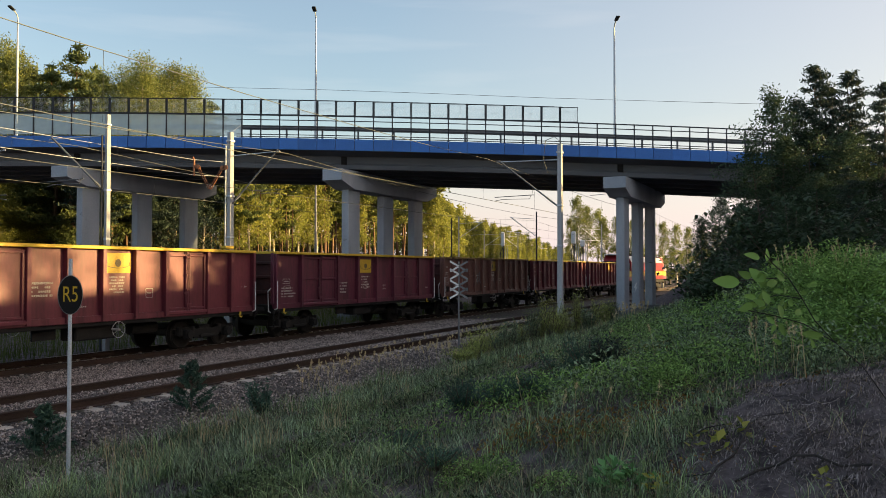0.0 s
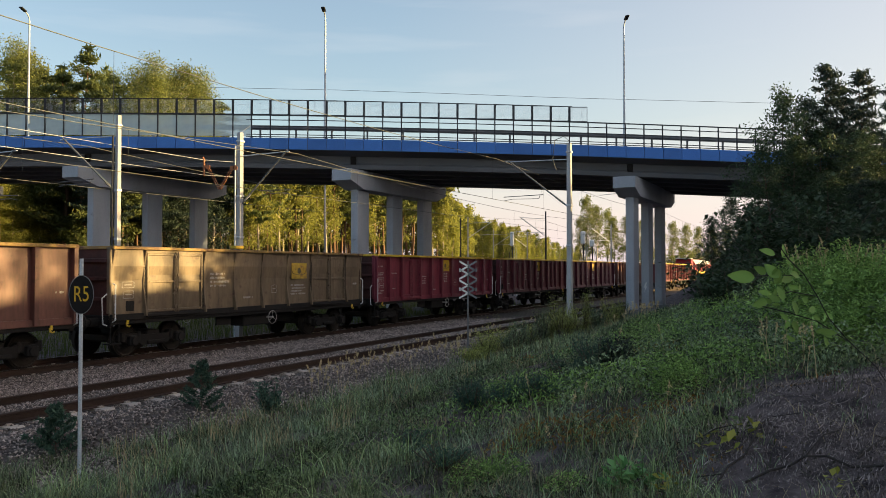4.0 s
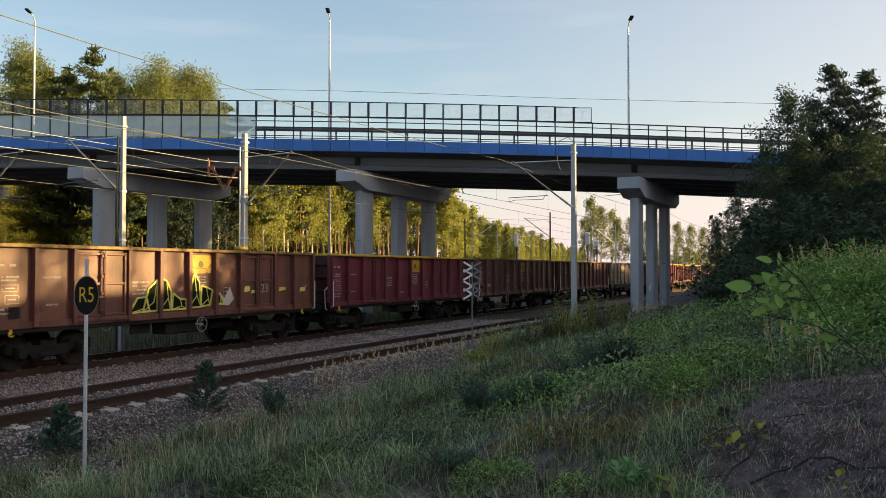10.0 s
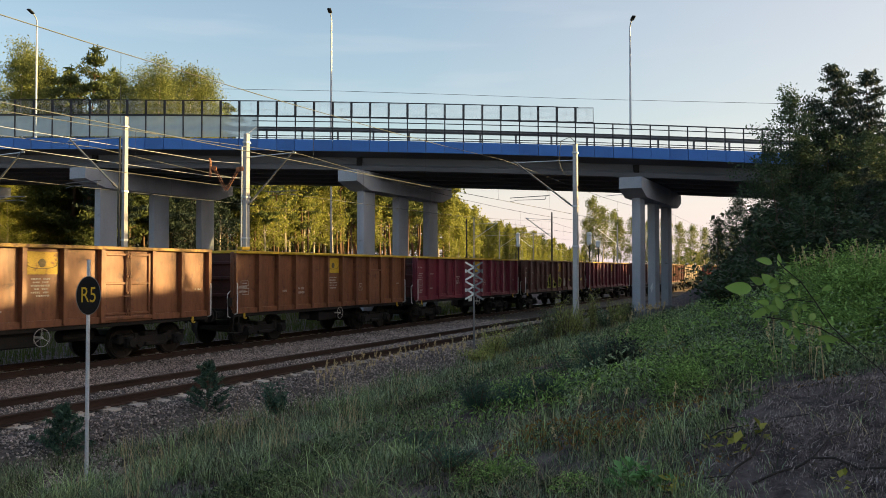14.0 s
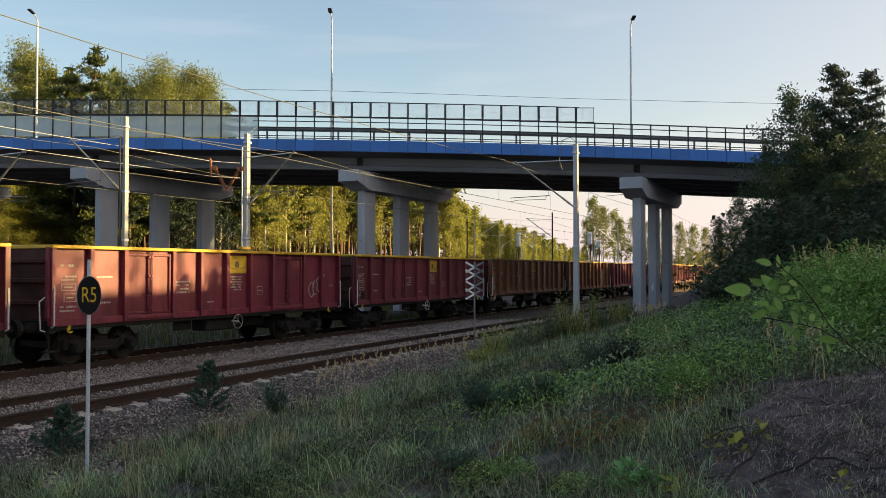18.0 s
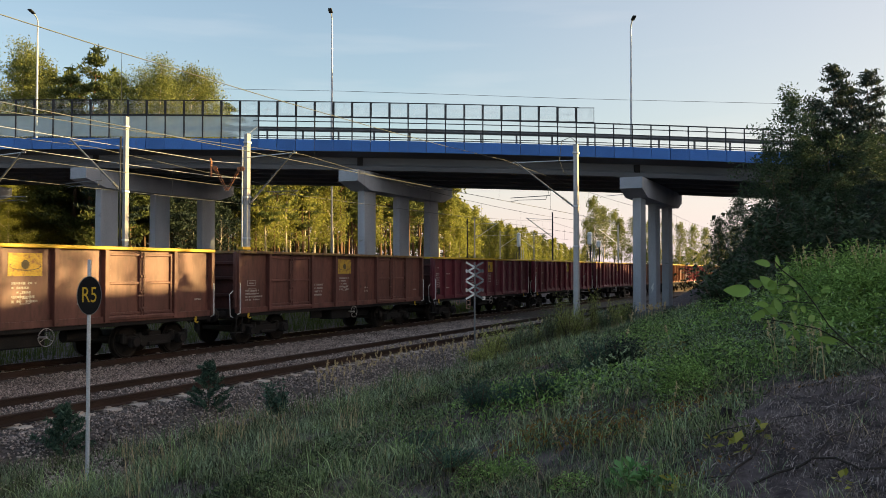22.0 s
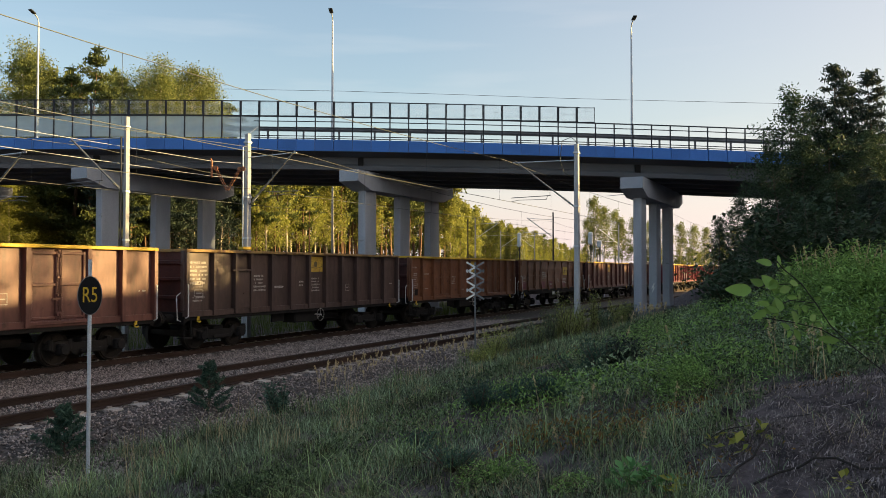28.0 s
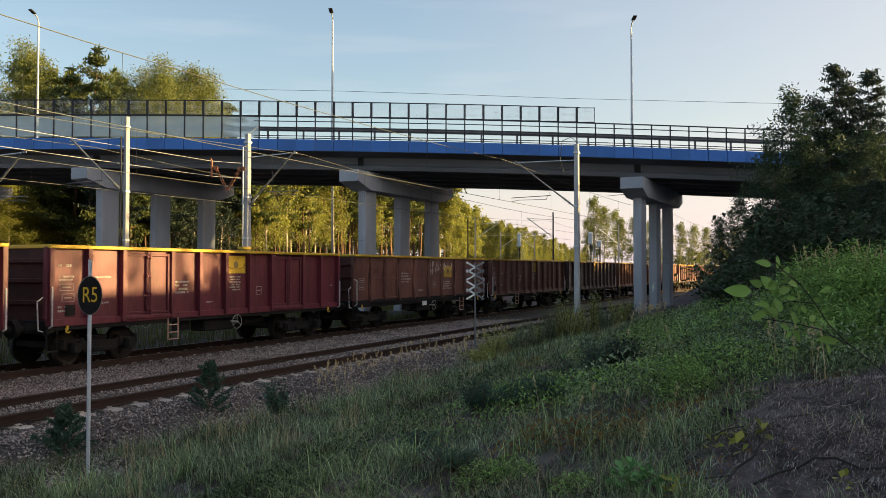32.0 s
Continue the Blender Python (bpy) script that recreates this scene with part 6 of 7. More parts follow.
def blades(x, y, height, width, bend=0.45):
    n = len(x)
    z = ground_z(x, y)
    an = rng.uniform(0, 2 * np.pi, n)
    d = np.stack([np.cos(an), np.sin(an)], 1)
    w = np.stack([-d[:, 1], d[:, 0]], 1)
    v = np.zeros((n, 5, 3))
    h = height * rng.uniform(0.5, 1.3, n)
    b = bend * h * rng.uniform(0.2, 1.3, n)
    for i, (t, k) in enumerate(((0.0, 1.0), (0.55, 0.8), (1.0, 0.0))):
        c = np.stack([x + d[:, 0] * b * t * t, y + d[:, 1] * b * t * t, z - 0.03 + h * (t - 0.25 * t * t * bend)], 1)
        o = np.concatenate([w * width[:, None] * k / 2, np.zeros((n, 1))], 1)
        if i < 2:
            v[:, 2 * i], v[:, 2 * i + 1] = c - o, c + o
        else:
            v[:, 4] = c
    k = np.arange(n)[:, None] * 5
    f = np.concatenate([k + [0, 1, 3], k + [0, 3, 2], k + [2, 3, 4]])
    return v.reshape(-1, 3), f


def q_of(x, y):
    return -TC * x + TS * y


def patchy(x, y, f, seed):
    """A smooth uneven pattern over the ground, about 0 to 1."""
    r = random.Random(seed)
    t = 0.5
    for i in range(6):
        a, k, p = r.uniform(0, 6.283), f * r.uniform(0.6, 2.2), r.uniform(0, 6.283)
        t = t + 0.13 * np.sin(k * (x * math.cos(a) + y * math.sin(a)) + p)
    return t


def bare(x, y):
    """The bare soil patch on the bank: 1 inside it."""
    edge_x = 1.05 + 0.12 * y + 0.25 * np.sin(2.3 * y) + 0.12 * np.sin(6.1 * y + 1)
    return np.clip((x - edge_x) / 0.4, 0, 1) * np.clip((6.7 + 0.25 * np.sin(3 * x) - y) / 0.5, 0, 1)


def tufts(count, blades_each, y1, power, test, height, width, bend, name, material, label, wide=1.0):
    """Grass in tufts: blades spread round the tuft's middle, one height a tuft."""
    tx, ty = scatter(count, 3.3, y1, power=power)
    ok = test(tx, ty)
    tx, ty = tx[ok], ty[ok]
    tuft = np.repeat(np.arange(len(tx)), blades_each)
    spread = np.interp(ty[tuft], [4, 12, 40], [0.04, 0.08, 0.28]) * wide
    x, y = tx[tuft] + rng.normal(0, 1, len(tuft)) * spread, ty[tuft] + rng.normal(0, 1, len(tuft)) * spread
    q = q_of(x, y)
    keep = (q < 9.6 + 0.4 * np.sin(y * 1.3)) & (y > 2.8) & (np.hypot(x + 4.3, y - 10.2) > 0.75 + 0.25 * np.sin(9 * x + 5 * y))
    x, y, tuft = x[keep], y[keep], tuft[keep]
    h = height(x, y) * rng.uniform(0.5, 1.5, len(tx))[tuft]
    v, f = blades(x, y, h, width * np.interp(y, [4, 10, 40], [1.0, 1.5, 4.5]), bend)
    tagged(part(name, soup(name, v, f), material), label, "grass", kind="stuff")


def q_height(x, y):
    return np.interp(q_of(x, y), [-2, 2, 5, 8, 9.5], [0.09, 0.12, 0.17, 0.24, 0.26])


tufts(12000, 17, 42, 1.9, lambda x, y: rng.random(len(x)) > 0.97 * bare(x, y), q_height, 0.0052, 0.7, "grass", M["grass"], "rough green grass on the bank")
tufts(1500, 26, 34, 1.7, lambda x, y: (patchy(x, y, 1.1, 3) > 0.5) & (bare(x, y) < 0.4) & (q_of(x, y) > 2.2), lambda x, y: 1.6 * q_height(x, y), 0.0055, 1.25, "long_grass",
      M["grass_fresh"], "long arching fresh green grass on the bank", 0.9)
tufts(1300, 16, 16, 1.4, lambda x, y: (patchy(x, y, 1.3, 12) > 0.4) & (bare(x, y) < 0.3) & (q_of(x, y) < 2.6), lambda x, y: np.full(len(x), 0.24), 0.0042, 1.0, "bank_tufts", M["grass_fresh"], "loose tufts of green grass among the weeds", 1.6)
tufts(1000, 11, 40, 1.3, lambda x, y: (q_of(x, y) > 5.0) & (patchy(x, y, 0.9, 8) > 0.42), lambda x, y: 1.7 * q_height(x, y), 0.004, 0.5, "dry_grass", M["dry"], "tall dry straw-coloured grass beside the track", 1.3)
tufts(1900, 8, 17, 1.2, lambda x, y: (x > -0.15 * y) & (q_of(x, y) < 6) & (rng.random(len(x)) > 0.8 * bare(x, y)), lambda x, y: np.full(len(x), 0.2), 0.0028, 1.6, "bleached_grass", M["dry"], "short bleached grass stems on the bank", 1.5)
# the bank goes on round and behind the eye
n = 26000
x, y = rng.uniform(-9, 12, n), rng.uniform(-10, 3.6, n)
keep = (np.hypot(x, y) > 1.2) & (np.abs(x) > 0.42 * y)
x, y = x[keep], y[keep]
v, f = blades(x, y, np.full(len(x), 0.15), np.full(len(x), 0.008))
tagged(part("bank_grass", soup("bank_grass", v, f), M["grass"]), "short rough grass higher up the bank", "grass", kind="stuff")
# rough grass on the far side of the line, its shade put into the colour
n = 26000
fs_, fl_ = rng.uniform(-12, 60, n), 3.0 + 14 * rng.random(n) ** 1.4
x, y = fs_ * TS - (fl_ + EYE_TO_TRACK) * TC, fs_ * TC + (fl_ + EYE_TO_TRACK) * TS
v, f = blades(x, y, np.full(n, 0.5), np.full(n, 0.02), 0.4)
tagged(part("far_grass", soup("far_grass", v, f), M["leaf_oak"]), "rough green grass beyond the tracks", "grass", kind="stuff")


# low leafy weeds
def leaf_faces(c, size, flat=0.5, slim=0.33):
    """Leaves folded along the middle: two faces each."""
    n = len(c)
    an = rng.uniform(0, 2 * np.pi, n)
    tilt = rng.normal(0.1, flat, n)
    d = np.stack([np.cos(an) * np.cos(tilt), np.sin(an) * np.cos(tilt), np.sin(tilt)], 1)
    w = np.stack([-np.sin(an), np.cos(an), rng.normal(0, 0.25, n)], 1)
    k = (size * rng.uniform(0.6, 1.3, n))[:, None]
    up = np.array([0, 0, 0.12]) * k
    v = np.stack([c, c + d * k * 0.5 + w * k * slim + up, c + d * k, c + d * k * 0.5 - w * k * slim + up, c + d * k * 0.45 - up * 0.3], 1)
    o = np.arange(n)[:, None] * 5
    f = np.concatenate([o + [0, 4, 1], o + [4, 2, 1], o + [0, 3, 4], o + [4, 3, 2]])
    return v.reshape(-1, 3), f


def clump(centre, radius, height, n, size):
    """Leaf places in a rounded heap."""
    a, r = rng.uniform(0, 2 * np.pi, n), radius * np.sqrt(rng.random(n))
    t = rng.random(n) ** 0.7
    x, y = centre[0] + r * np.cos(a), centre[1] + r * np.sin(a)
    z = ground_z(x, y) + height * t * (1 - 0.5 * (r / radius) ** 2)
    return np.stack([x, y, z], 1), np.full(n, size)


def weeds(name, spots, material, label, leaf=0.036, slim=0.33):
    cs, ss = [], []
    for u, v, radius, height, n in spots:
        p = spot(u, v)
        c, k = clump(p, radius, height, n, leaf * rng.uniform(0.7, 1.4))
        cs.append(c)
        ss.append(k)
    v, f = leaf_faces(np.concatenate(cs), np.concatenate(ss), slim=slim)
    return tagged(part(name, soup(name, v, f), material), label, "weeds", kind="stuff")


wr_ = random.Random(9)


def herbs(name, n, y1, power, u0, u1, test, height, size, long, material, label):
    """A cover of small leaves at all angles over the soil, thick and thin in patches."""
    x, y = scatter(n, 3.3, y1, u0, u1, power)
    k = test(x, y)
    ok = (rng.random(n) < k) & (q_of(x, y) < 8.8)
    x, y, k = x[ok], y[ok], k[ok]
    z = ground_z(x, y) + height * rng.random(len(x)) ** 1.2 * np.clip(k, 0.2, 1) * np.interp(y, [4, 14, 30], [0.8, 1.2, 2.0])
    v, f = cards(np.stack([x, y, z], 1), size * np.interp(y, [4, 9, 30], [0.8, 1.1, 2.6]), 0.0, long)
    tagged(part(name, soup(name, v, f), material), label, "weeds", kind="stuff")


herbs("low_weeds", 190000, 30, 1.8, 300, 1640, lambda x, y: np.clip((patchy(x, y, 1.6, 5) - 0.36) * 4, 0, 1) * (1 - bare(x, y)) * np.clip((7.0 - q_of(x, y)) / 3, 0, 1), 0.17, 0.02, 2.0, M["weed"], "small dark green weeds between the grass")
herbs("fresh_weeds", 150000, 24, 1.4, 700, 1640, lambda x, y: (y > 7.2 + 0.5 * np.sin(2 * x)) * np.clip((patchy(x, y, 1.5, 14) - 0.5) * 5, 0, 1) * (1 - bare(x, y)) * np.clip((4.6 - q_of(x, y)) / 1.5, 0, 1), 0.26, 0.02, 2.6, M["weed_fresh"], "fresh bright green weeds in patches on the bank")
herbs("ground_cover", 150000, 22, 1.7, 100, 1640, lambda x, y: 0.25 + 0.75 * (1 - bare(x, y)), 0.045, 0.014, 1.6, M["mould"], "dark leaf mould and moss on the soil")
herbs("withered_weeds", 34000, 14, 1.4, 760, 1500, lambda x, y: np.clip((patchy(x, y, 2.2, 31) - 0.66) * 7, 0, 1) * (1 - 0.6 * bare(x, y)), 0.1, 0.022, 2.0, M["withered"], "withered rust-coloured weeds")
herbs("grey_weeds", 60000, 22, 1.5, 1000, 1640, lambda x, y: np.clip((patchy(x, y, 1.9, 44) - 0.45) * 5, 0, 1) * (1 - bare(x, y)) * np.clip((3.5 - q_of(x, y)) / 1.5, 0, 1) * (y > 6.3), 0.4, 0.024, 1.8, M["weed_grey"], "dull grey-green leafy weeds higher up the bank")
# the high green growth at the top of the bank
weeds("high_weeds", [(wr_.uniform(1400, 1600), wr_.uniform(515, 575), wr_.uniform(0.2, 0.5), wr_.uniform(0.3, 0.75), 330) for _ in range(95)] + [(wr_.uniform(1440, 1600), wr_.uniform(570, 640), wr_.uniform(0.15, 0.35), wr_.uniform(0.2, 0.4), 330) for _ in range(45)], M["weed_fresh"], "tall yellow-green weeds at the top of the bank", 0.05, 0.16)
weeds("shady_weeds", [(wr_.uniform(1230, 1600), wr_.uniform(520, 650), wr_.uniform(0.15, 0.45), wr_.uniform(0.2, 0.45), 170) for _ in range(70)], M["weed_grey"], "dull green leafy weeds on the bank", 0.032, 0.25)
weeds("fresh_clumps", [(1140, 640, 0.45, 0.5, 2600), (1120, 660, 0.3, 0.35, 1300), (1050, 690, 0.3, 0.25, 900), (1190, 690, 0.3, 0.3, 1300), (1210, 700, 0.25, 0.25, 800), (1160, 610, 0.5, 0.45, 1500), (1260, 640, 0.4, 0.3, 1200), (850, 860, 0.2, 0.2, 700), (900, 850, 0.2, 0.18, 600), (1010, 870, 0.14, 0.12, 300)],
      M["weed_fresh"], "clumps of fresh bright green weeds", 0.026, 0.18)
weeds("dock_leaves", [(1120, 868, 0.14, 0.17, 60), (1100, 872, 0.1, 0.13, 30), (1148, 862, 0.09, 0.19, 26), (1170, 868, 0.08, 0.12, 16)], M["weed_dock"], "low clump of broad green dock leaves", 0.06, 0.3)
weeds("yellowing_leaves", [(1188, 876, 0.05, 0.1, 16), (1335, 775, 0.05, 0.1, 5), (1300, 800, 0.1, 0.09, 9), (1486, 868, 0.05, 0.12, 7), (1268, 790, 0.08, 0.08, 6)], M["leaf_turning"], "small seedlings with yellowing leaves on bare soil", 0.06, 0.38)


def shrub(u, v, radius, height, n, material, name, label, leaf=0.05, needles=False, at=None):
    p = Vector((*at, float(ground_z(*at)))) if at else spot(u, v)
    t = thing(name, label, "shrub", p)
    stems = Build()
    pts, r = [], random.Random(int(u + 100 * p.x))
    for i in range(16):
        a = r.uniform(0, 6.28)
        tip = Vector((math.cos(a) * radius * r.uniform(0.3, 1), math.sin(a) * radius * r.uniform(0.3, 1), height * r.uniform(0.45, 1.0)))
        stems.tube((0, 0, -0.05), tip, 0.012, 0.004, 5)
        for k in range(n // 16):
            q = tip * r.uniform(0.25, 1.05)
            pts.append((q.x + r.gauss(0, radius * 0.16), q.y + r.gauss(0, radius * 0.16), max(0.03, q.z + r.gauss(0, height * 0.09))))
    part("branchwork", stems, M["bark"], t)
    v_, f_ = cards(np.array(pts), np.full(len(pts), leaf), 0, 2.6) if needles else leaf_faces(np.array(pts), np.full(len(pts), leaf))
    part("foliage", soup("foliage", v_, f_), material, t)
    return t


for u, v, radius, height, n in ((850, 728, 0.28, 0.32, 3600), (905, 714, 0.36, 0.24, 3200), (975, 704, 0.42, 0.26, 3600), (1030, 690, 0.34, 0.4, 4000), (1072, 680, 0.28, 0.5, 4000), (800, 830, 0.25, 0.2, 1500), (745, 800, 0.2, 0.22, 1500)):
    shrub(u, v, radius, height, n, M["sapling"], "broom_shrub", "dark blue-green feathery shrub in the grass", 0.012, True)
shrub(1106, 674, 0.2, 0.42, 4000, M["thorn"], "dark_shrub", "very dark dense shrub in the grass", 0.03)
shrub(495, 735, 0.3, 0.55, 900, M["sapling"], "broom_shrub", "small blue-green shrub beside the ballast", 0.035, True)
# tall flowering growth along the foot of the bank, hiding the foot of the pole
gr = random.Random(17)
u = 850.0
while u < 1125:
    way = TS - TC * (u - 784) / FOCAL
    y = gr.uniform(7.4, 8.8) / way
    x = (u - 784) / FOCAL * y
    top = EYE[2] - (float(np.interp(u, [850, 900, 960, 1000, 1040, 1125], [610, 585, 566, 548, 540, 538])) + gr.uniform(-8, 22) - 478) / FOCAL * y
    shrub(0, 0, gr.uniform(0.25, 0.5), max(0.4, 1.3 * (top - float(ground_z(x, y)))), 2000, M["goldenrod"] if gr.random() < 0.6 else M["weed_grey"], "goldenrod_shrub", "tall yellowish flowering herbs beside the track", 0.042, at=(x, y))
    u += gr.uniform(8, 15)
# these shrubs take the darkened bank leaves, shade included
shrub(1290, 560, 0.9, 0.9, 2200, M["leaf_shaded"], "leafy_shrub", "dark leafy shrub on the bank", 0.09)
shrub(1330, 520, 1.6, 2.0, 3200, M["leaf_shaded"], "leafy_shrub", "dark leafy shrub below the trees", 0.12)
shrub(1440, 512, 1.6, 1.7, 3200, M["leaf_shaded"], "leafy_shrub", "dark leafy shrub below the trees", 0.12)


def pine_sapling(u, v, height):
    p = spot(u, v)
    t = thing("pine_sapling", "small blue-green pine sapling at the edge of the ballast", "sapling", p, "pine saplings by the track")
    r = random.Random(int(u))
    st, pts = Build(), []
    st.tube((0, 0, -0.05), (0, 0, height), 0.014, 0.004, 6)
    for i in range(30):
        z = height * (0.05 + 0.9 * i / 30)
        le = height * 0.52 * (1 - i / 34) * r.uniform(0.6, 1.15)
        a = i * 2.4
        tip = Vector((math.cos(a) * le, math.sin(a) * le, z + le * 0.55))
        st.tube((0, 0, z), tip, 0.006, 0.003, 4)
        for k in range(75):
            q = Vector((0, 0, z)).lerp(tip, r.uniform(0.25, 1.08))
            pts.append((q.x + r.gauss(0, 0.014), q.y + r.gauss(0, 0.014), q.z + r.gauss(0, 0.014)))
    part("stem", st, M["bark"], t)
    v_, f_ = cards(np.array(pts), np.full(len(pts), 0.036), -0.4, 3.0)
    part("needles", soup("needles", v_, f_), M["sapling"], t)


pine_sapling(372, 742, 1.12)
pine_sapling(118, 815, 0.85)

# tall dry stalks with seed heads
def stalks(us, height, name, label):
    r = random.Random(31)
    b = Build()
    heads = []
    for u, v in us:
        p = spot(u, v)
        h = height * r.uniform(0.7, 1.2)
        a = r.uniform(0, 6.28)
        k = [p + Vector((math.cos(a) * h * 0.18 * t * t, math.sin(a) * h * 0.18 * t * t, h * t)) for t in (0, 0.4, 0.75, 1.0)]
        b.path(k, 0.0009 + 0.00016 * p.y, 4)
        for i in range(18):
            heads.append(k[2].lerp(k[3], r.uniform(0.3, 1.1)) + Vector((r.gauss(0, 0.006), r.gauss(0, 0.006), r.gauss(0, 0.01))))
    t = tagged(part(name, b, M["dry"]), label, "grass", kind="stuff")
    v_, f_ = cards(np.array([tuple(p) for p in heads]), np.array([0.005 + 0.0009 * p.y for p in heads]), 0, 3.0)
    part("seed_heads", soup("seed_heads", v_, f_), M["dry"], t)


sr = random.Random(12)
edge = [(u, float(np.interp(u, [520, 700, 850, 1000, 1110], [690, 640, 606, 575, 556])) + sr.uniform(-4, 26)) for u in [sr.uniform(560, 1180) for _ in range(330)]]
stalks(edge, 0.46, "dry_stalks", "straw-coloured tall stalks with seed heads along the track")
stalks([(sr.uniform(1400, 1580), sr.uniform(522, 545)) for _ in range(34)], 0.6, "dry_stalks", "pale tall stalks with seed heads above the weeds")
stalks([(sr.uniform(1360, 1460), sr.uniform(650, 690)) for _ in range(12)] + [(sr.uniform(500, 1200), sr.uniform(640, 860)) for _ in range(14)], 0.4, "dry_stalks", "scattered pale grass stalks on the bank")

# litter and twigs on the bare soil
n = 42000
lx, ly = scatter(n, 3.5, 8.5, 1020, 1640, 1.2)
lk = rng.random(n) < 0.12 + bare(lx, ly)
lx, ly = lx[lk], ly[lk]
n = len(lx)
lz = ground_z(lx, ly) + 0.012
an = rng.uniform(0, np.pi, n)
ln = rng.uniform(0.002, 0.014, n) * rng.choice([0.8, 1.6, 3.2], n, p=[0.7, 0.22, 0.08])
dx, dy = np.cos(an) * ln, np.sin(an) * ln
lw = rng.uniform(0.0005, 0.0022, n)
wx, wy = -np.sin(an) * lw, np.cos(an) * lw
hz = rng.uniform(0, 0.03, n)
v = np.stack([np.stack([lx - dx - wx, ly - dy - wy, lz], 1), np.stack([lx - dx + wx, ly - dy + wy, lz + 0.004], 1), np.stack([lx + dx + wx, ly + dy + wy, lz + hz], 1), np.stack([lx + dx - wx, ly + dy - wy, lz + hz], 1)], 1).reshape(-1, 3)
tagged(part("litter", soup("litter", v, np.arange(4 * n).reshape(n, 4)), M["litter"]), "dry stalks and needles lying on bare soil", "plant litter", kind="stuff")
for pts, rad in ((((1268, 885), (1300, 845), (1330, 812), (1345, 790), (1356, 768), (1372, 748)), 0.007), (((1330, 866), (1372, 852), (1410, 832), (1436, 822), (1475, 826), (1520, 834), (1575, 842)), 0.007), (((1540, 812), (1530, 832), (1555, 800), (1590, 780)), 0.006),
                 (((1436, 822), (1470, 790), (1505, 768)), 0.004), (((1230, 800), (1280, 775), (1330, 755)), 0.003), (((1290, 850), (1240, 862), (1210, 872)), 0.004), (((1380, 750), (1430, 748)), 0.003)):
    way = [spot(u, v) + Vector((0, 0, 0.035 + 0.02 * math.sin(2.1 * i))) for i, (u, v) in enumerate(pts)]
    tw = thing("fallen_twig", "dark dry twig lying on the soil", "twig", group="fallen twigs")
    part("wood", cord(way, rad, 6), M["twig"], tw)
st = spot(1278, 752)
stump = thing("rotten_stump", "small dark rotten stump in the grass", "stump", st)
part("wood", Build().tube((0, 0, -0.05), (0.03, 0, 0.12), 0.05, 0.035, 9), M["under"], stump)

# large-leaved sapling on the bank: its leaves are separate parts
sp = spot(1610, 720)
SAPLING_AT = Matrix.Translation(sp)
sapling = thing("leafy_sapling", "young sapling with large fresh green leaves leaning over the bank", "sapling", SAPLING_AT)
lv = Build()
rim = [(0.0, 0.0), (0.13, 0.06), (0.24, 0.18), (0.29, 0.34), (0.28, 0.5), (0.23, 0.66), (0.15, 0.81), (0.06, 0.94), (0.0, 1.0)]
lv.add([(sx * x, y, 0.18 * abs(x) - 0.1 * y * y) for sx in (1, -1) for x, y in rim] + [(0, y, -0.02 - 0.1 * y * y) for x, y in rim],
       [(i, i + 1, 19 + i, 18 + i) for i in range(8)] + [(9 + i, 18 + i, 19 + i, 10 + i) for i in range(8)])
LEAF_MESH = lv.mesh("leaf", True)
lr = random.Random(4)


def sight(u, v, y):
    return Vector(((u - 784) / FOCAL * y, y, EYE[2] - (v - 478) / FOCAL * y)) - sp


Y0 = sp.y
STEMS = (((1610, 720), (1560, 655), (1505, 610), (1470, 575), (1445, 535), (1420, 500), (1390, 475), (1376, 458)), ((1505, 610), (1450, 580), (1400, 568), (1350, 560)), ((1420, 500), (1370, 502), (1330, 508), (1300, 510)), ((1445, 535), (1400, 530), (1360, 545)))
for stem in STEMS:
    k = [sight(u, v, Y0 - 0.05 * i) for i, (u, v) in enumerate(stem)]
    part("stem", cord(k, 0.0032, 6), M["twig"], sapling)
# bearing, height and length of each leaf, and the way it points (degrees from upright)
LEAVES = [(1308, 510, 42, -88), (1381, 460, 22, 8), (1362, 496, 34, -40), (1342, 497, 26, -70), (1372, 505, 30, 160), (1396, 476, 20, 40), (1380, 535, 26, -10), (1368, 545, 22, -60), (1408, 560, 26, 178), (1345, 555, 30, -110),
          (1412, 592, 24, 150), (1426, 545, 22, 120), (1470, 600, 26, 95), (1440, 560, 22, 60), (1392, 510, 26, 70), (1408, 500, 24, 100), (1355, 462, 28, -75)]
for u, v, px, way in LEAVES + [(lr.uniform(1350, 1480), lr.uniform(500, 620), lr.uniform(12, 20), lr.uniform(0, 360)) for _ in range(22)]:
    size = px * Y0 / FOCAL * 1.05
    m = Matrix.Translation(sight(u, v, Y0 - 0.15 + lr.uniform(-0.12, 0.12))) @ Matrix.Rotation(radians(way), 4, "Y") @ Matrix.Rotation(radians(90 + lr.uniform(-35, 35)), 4, "X") @ Matrix.Rotation(lr.uniform(-0.5, 0.5), 4, "Y") @ Matrix.Diagonal((size * 0.85, size, size, 1)) @ Matrix.Translation((0, -0.5, 0))
    part("leaf", LEAF_MESH, M["leaf_near"], sapling, at=m)

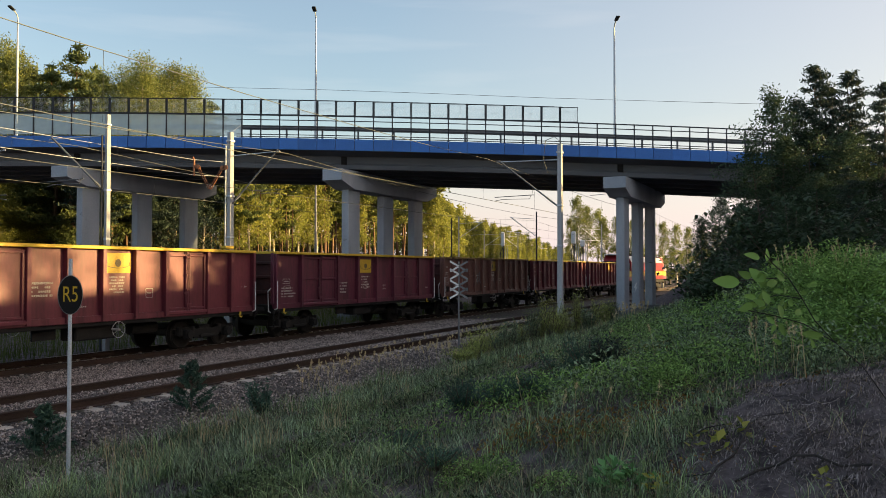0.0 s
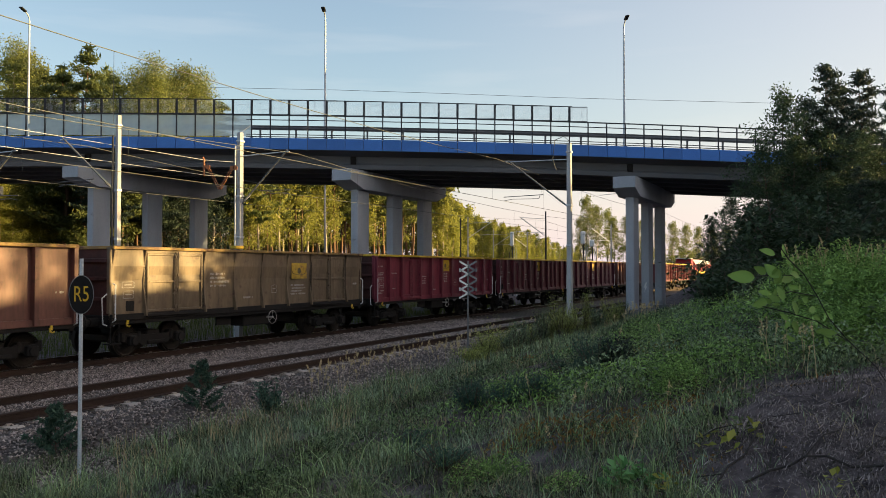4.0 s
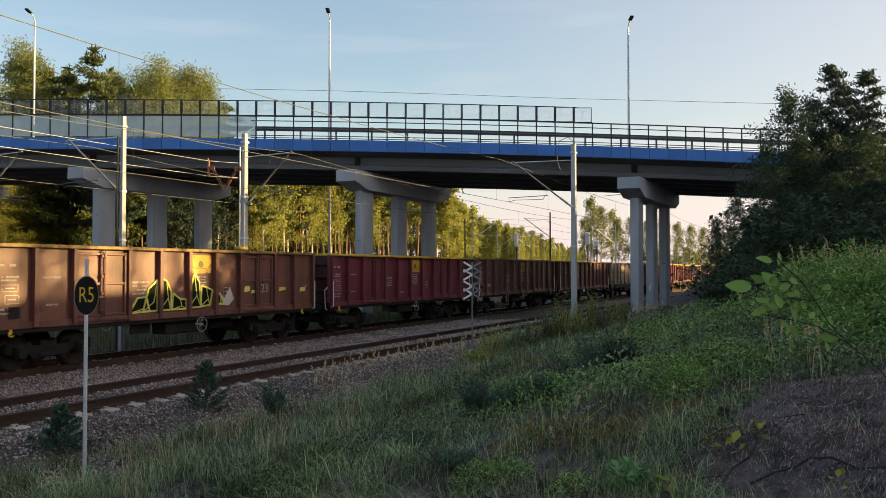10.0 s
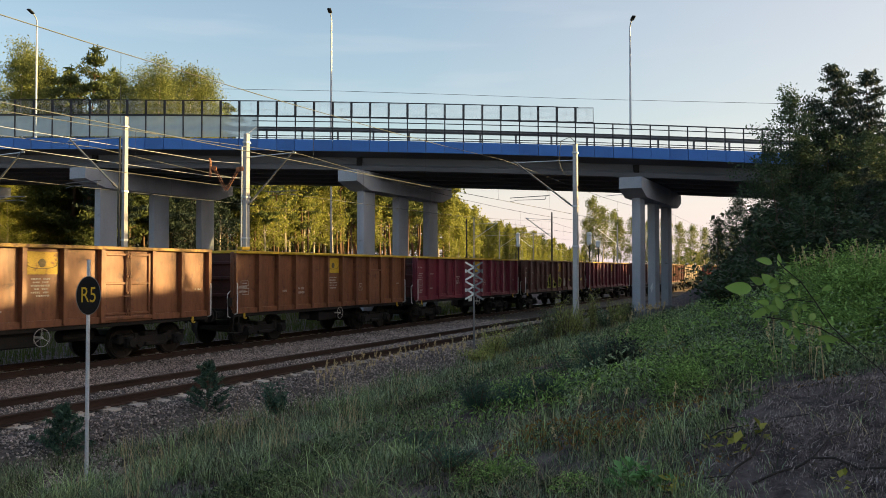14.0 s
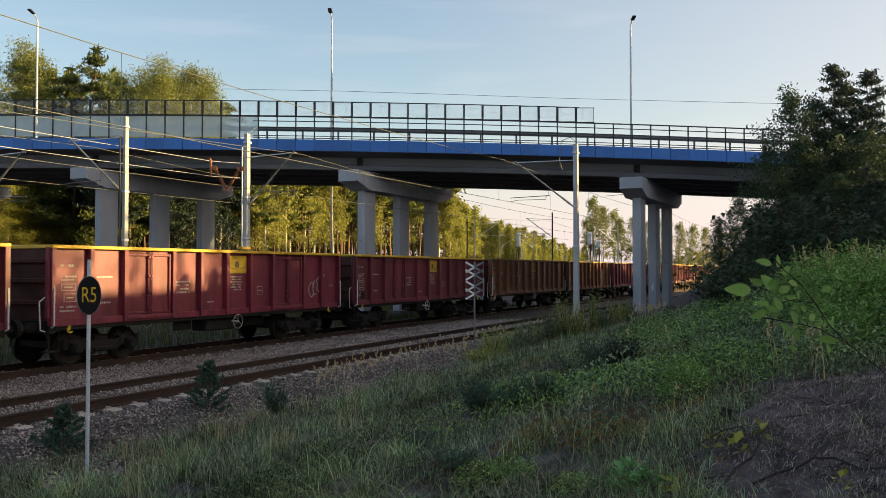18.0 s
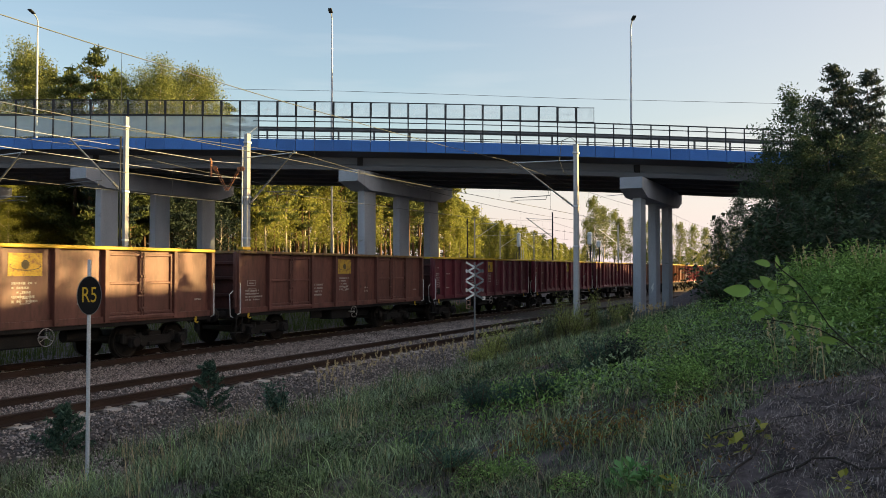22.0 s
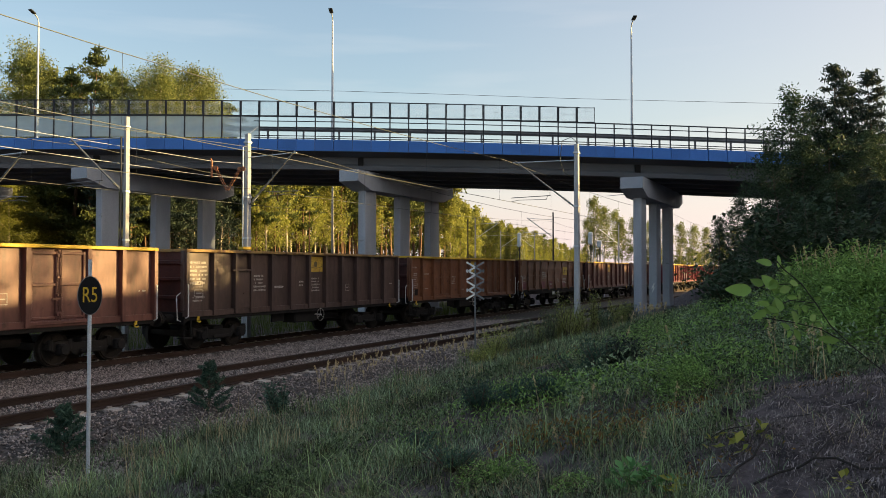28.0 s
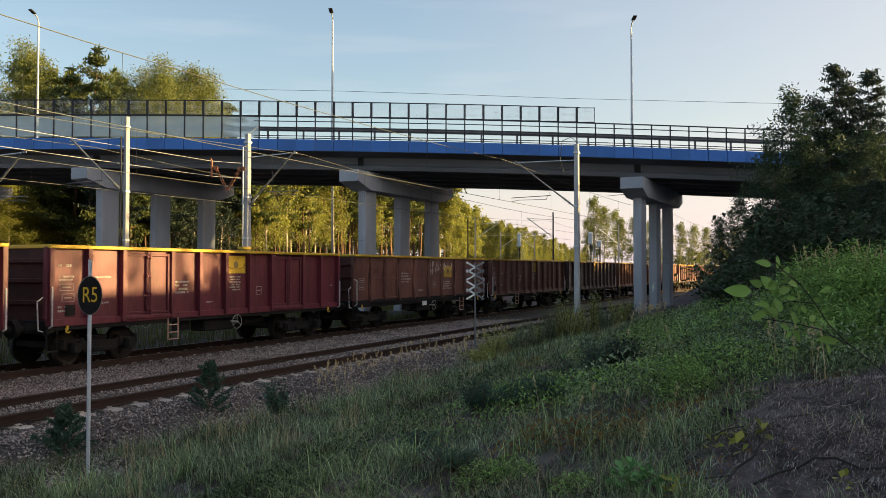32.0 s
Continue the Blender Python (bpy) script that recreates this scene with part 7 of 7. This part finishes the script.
# ---- ballast stones ----
def stones(n, s0, s1, l0, l1, name):
    s = s0 + (s1 - s0) * rng.random(n) ** 1.7
    l = rng.uniform(l0, l1, n)
    bed_z = np.interp(l, [-10.6, -8.25, -4.9, -2.4, 1.8, 3.2], [-0.75, -0.02, -0.02, -0.17, -0.17, -0.8])
    bed_z = np.maximum(bed_z, NEAR_Z + np.interp(l - NEAR_L, [-0.34, -0.14, 0.55, 0.62, 0.88, 0.92, 1.4, 1.6], [-0.24, -0.15, -0.14, -0.24, -0.24, -0.15, -0.15, -0.24], -9, -9))
    fill = bed_z > NEAR_Z - 0.2
    ok = np.ones(n, bool)
    for c in (NEAR_L, 0.0):
        for r in (-0.7535, 0.7535):
            ok &= np.abs(l - c - r) > 0.1
        ok &= ~((np.abs(l - c) < 1.32) & (np.abs(((s + 38 + 0.3) % 0.6) - 0.3) < 0.14) & (rng.random(n) > 0.06 + 0.12 * (np.abs(l - c) > 1.0)) & ~fill)
    s, l, bed_z = s[ok], l[ok], bed_z[ok]
    n = len(s)
    size = rng.uniform(0.012, 0.03, n) * np.interp(s, [0, 15, 42], [0.9, 1.1, 1.7])
    base = np.array([(1, 0, 0), (-1, 0, 0), (0, 1, 0), (0, -1, 0), (0, 0, 1), (0, 0, -1)], float)
    v = base[None] * rng.uniform(0.55, 1.25, (n, 6, 1)) + rng.normal(0, 0.18, (n, 6, 3))
    an = rng.uniform(0, 6.28, n)
    ca, sa = np.cos(an)[:, None], np.sin(an)[:, None]
    v = np.stack([v[..., 0] * ca - v[..., 1] * sa, v[..., 0] * sa + v[..., 1] * ca, v[..., 2] * 0.8], 2) * size[:, None, None]
    q = l + EYE_TO_TRACK
    cx_, cy_ = s * TS - q * TC, s * TC + q * TS
    c = np.stack([cx_, cy_, np.maximum(bed_z, ground_z(cx_, cy_)) + 0.01 + 0.02 * rng.random(n)], 1)
    f = np.array([(0, 2, 4), (2, 1, 4), (1, 3, 4), (3, 0, 4), (2, 0, 5), (1, 2, 5), (3, 1, 5), (0, 3, 5)])
    tagged(part(name, soup(name, (v + c[:, None]).reshape(-1, 3), (np.arange(n)[:, None, None] * 6 + f[None]).reshape(-1, 3)), M["stone"]), "loose crushed ballast stones between and beside the rails", "ballast stones", kind="stuff")


stones(135000, 0, 40, -10.4, -1.0, "ballast_stones")
n = 1500
gxs, gys = -4.3 + rng.normal(0, 0.55, n), 10.25 + rng.normal(0, 0.45, n)
v = (np.array([(1, 0, 0), (-1, 0, 0), (0, 1, 0), (0, -1, 0), (0, 0, 1), (0, 0, -1)], float)[None] * rng.uniform(0.6, 1.2, (n, 6, 1))) * rng.uniform(0.012, 0.03, (n, 1, 1)) + np.stack([gxs, gys, ground_z(gxs, gys) + 0.01], 1)[:, None]
f = np.array([(0, 2, 4), (2, 1, 4), (1, 3, 4), (3, 0, 4), (2, 0, 5), (1, 2, 5), (3, 1, 5), (0, 3, 5)])
tagged(part("gravel", soup("gravel", v.reshape(-1, 3), (np.arange(n)[:, None, None] * 6 + f[None]).reshape(-1, 3)), M["stone"]), "pale gravel at the foot of the sign", "gravel", kind="stuff")


# ---- motion ----
RUN = [(0.0, 22.66), (3.0, 48.4), (6.0, 74.67), (9.0, 100.9), (13.0, 135.65), (14.0, 144.45), (17.0, 170.75), (19.0, 188.7), (20.0, 197.5), (22.0, 214.75), (25.0, 241.65), (28.0, 268.55), (30.0, 287.0), (32.0, 306.0)]


def motions():
    tip = [(0, 1.7), (2, 2.0), (3.5, 3.4), (5.5, 2.2), (7.5, 1.5), (8.5, -0.8), (9.5, -0.6), (10.5, 1.7), (11.5, 1.0), (12.5, -1.1), (13, 2.0), (14, 0), (17, -0.6), (20, 0), (22, -0.8), (24, -0.6), (25.5, -2.3), (28, -0.5), (30, -1.2), (32, -0.8)]
    walk(sapling, [(t, SAPLING_AT @ pose(0, 0, 0, 0, a, a * 0.4)) for t, a in tip])
    for w, k in zip(WAGONS, ORDER):
        walk(w, [(t, TRACK @ Matrix.Translation((s - 14.04 * k + (SHORT if k > 8 else 0) - WL / 2 + (SHORT / 2 if k == 8 else 0), 0, 0))) for t, s in RUN])
    walk(engine, [(t, TRACK @ Matrix.Translation((s + 4 * 14.04 + 1.24 + ENGINE_L / 2, 0, 0))) for t, s in RUN])
    ts, ss = [t for t, s in RUN], [s for t, s in RUN]
    for x, group in WHEELSETS.items():
        first = group[0]
        walk(first, [(i / FPS, Matrix.Translation((x, 0, 0.46)) @ Matrix.Rotation(float(np.interp(i / FPS, ts, ss)) / 0.46, 4, "Y")) for i in range(0, 32 * FPS + 1)])
        for other in group[1:]:
            other.rotation_mode = "QUATERNION"
            data = other.animation_data_create()
            data.action = first.animation_data.action
            data.action_slot = first.animation_data.action_slot


motions()
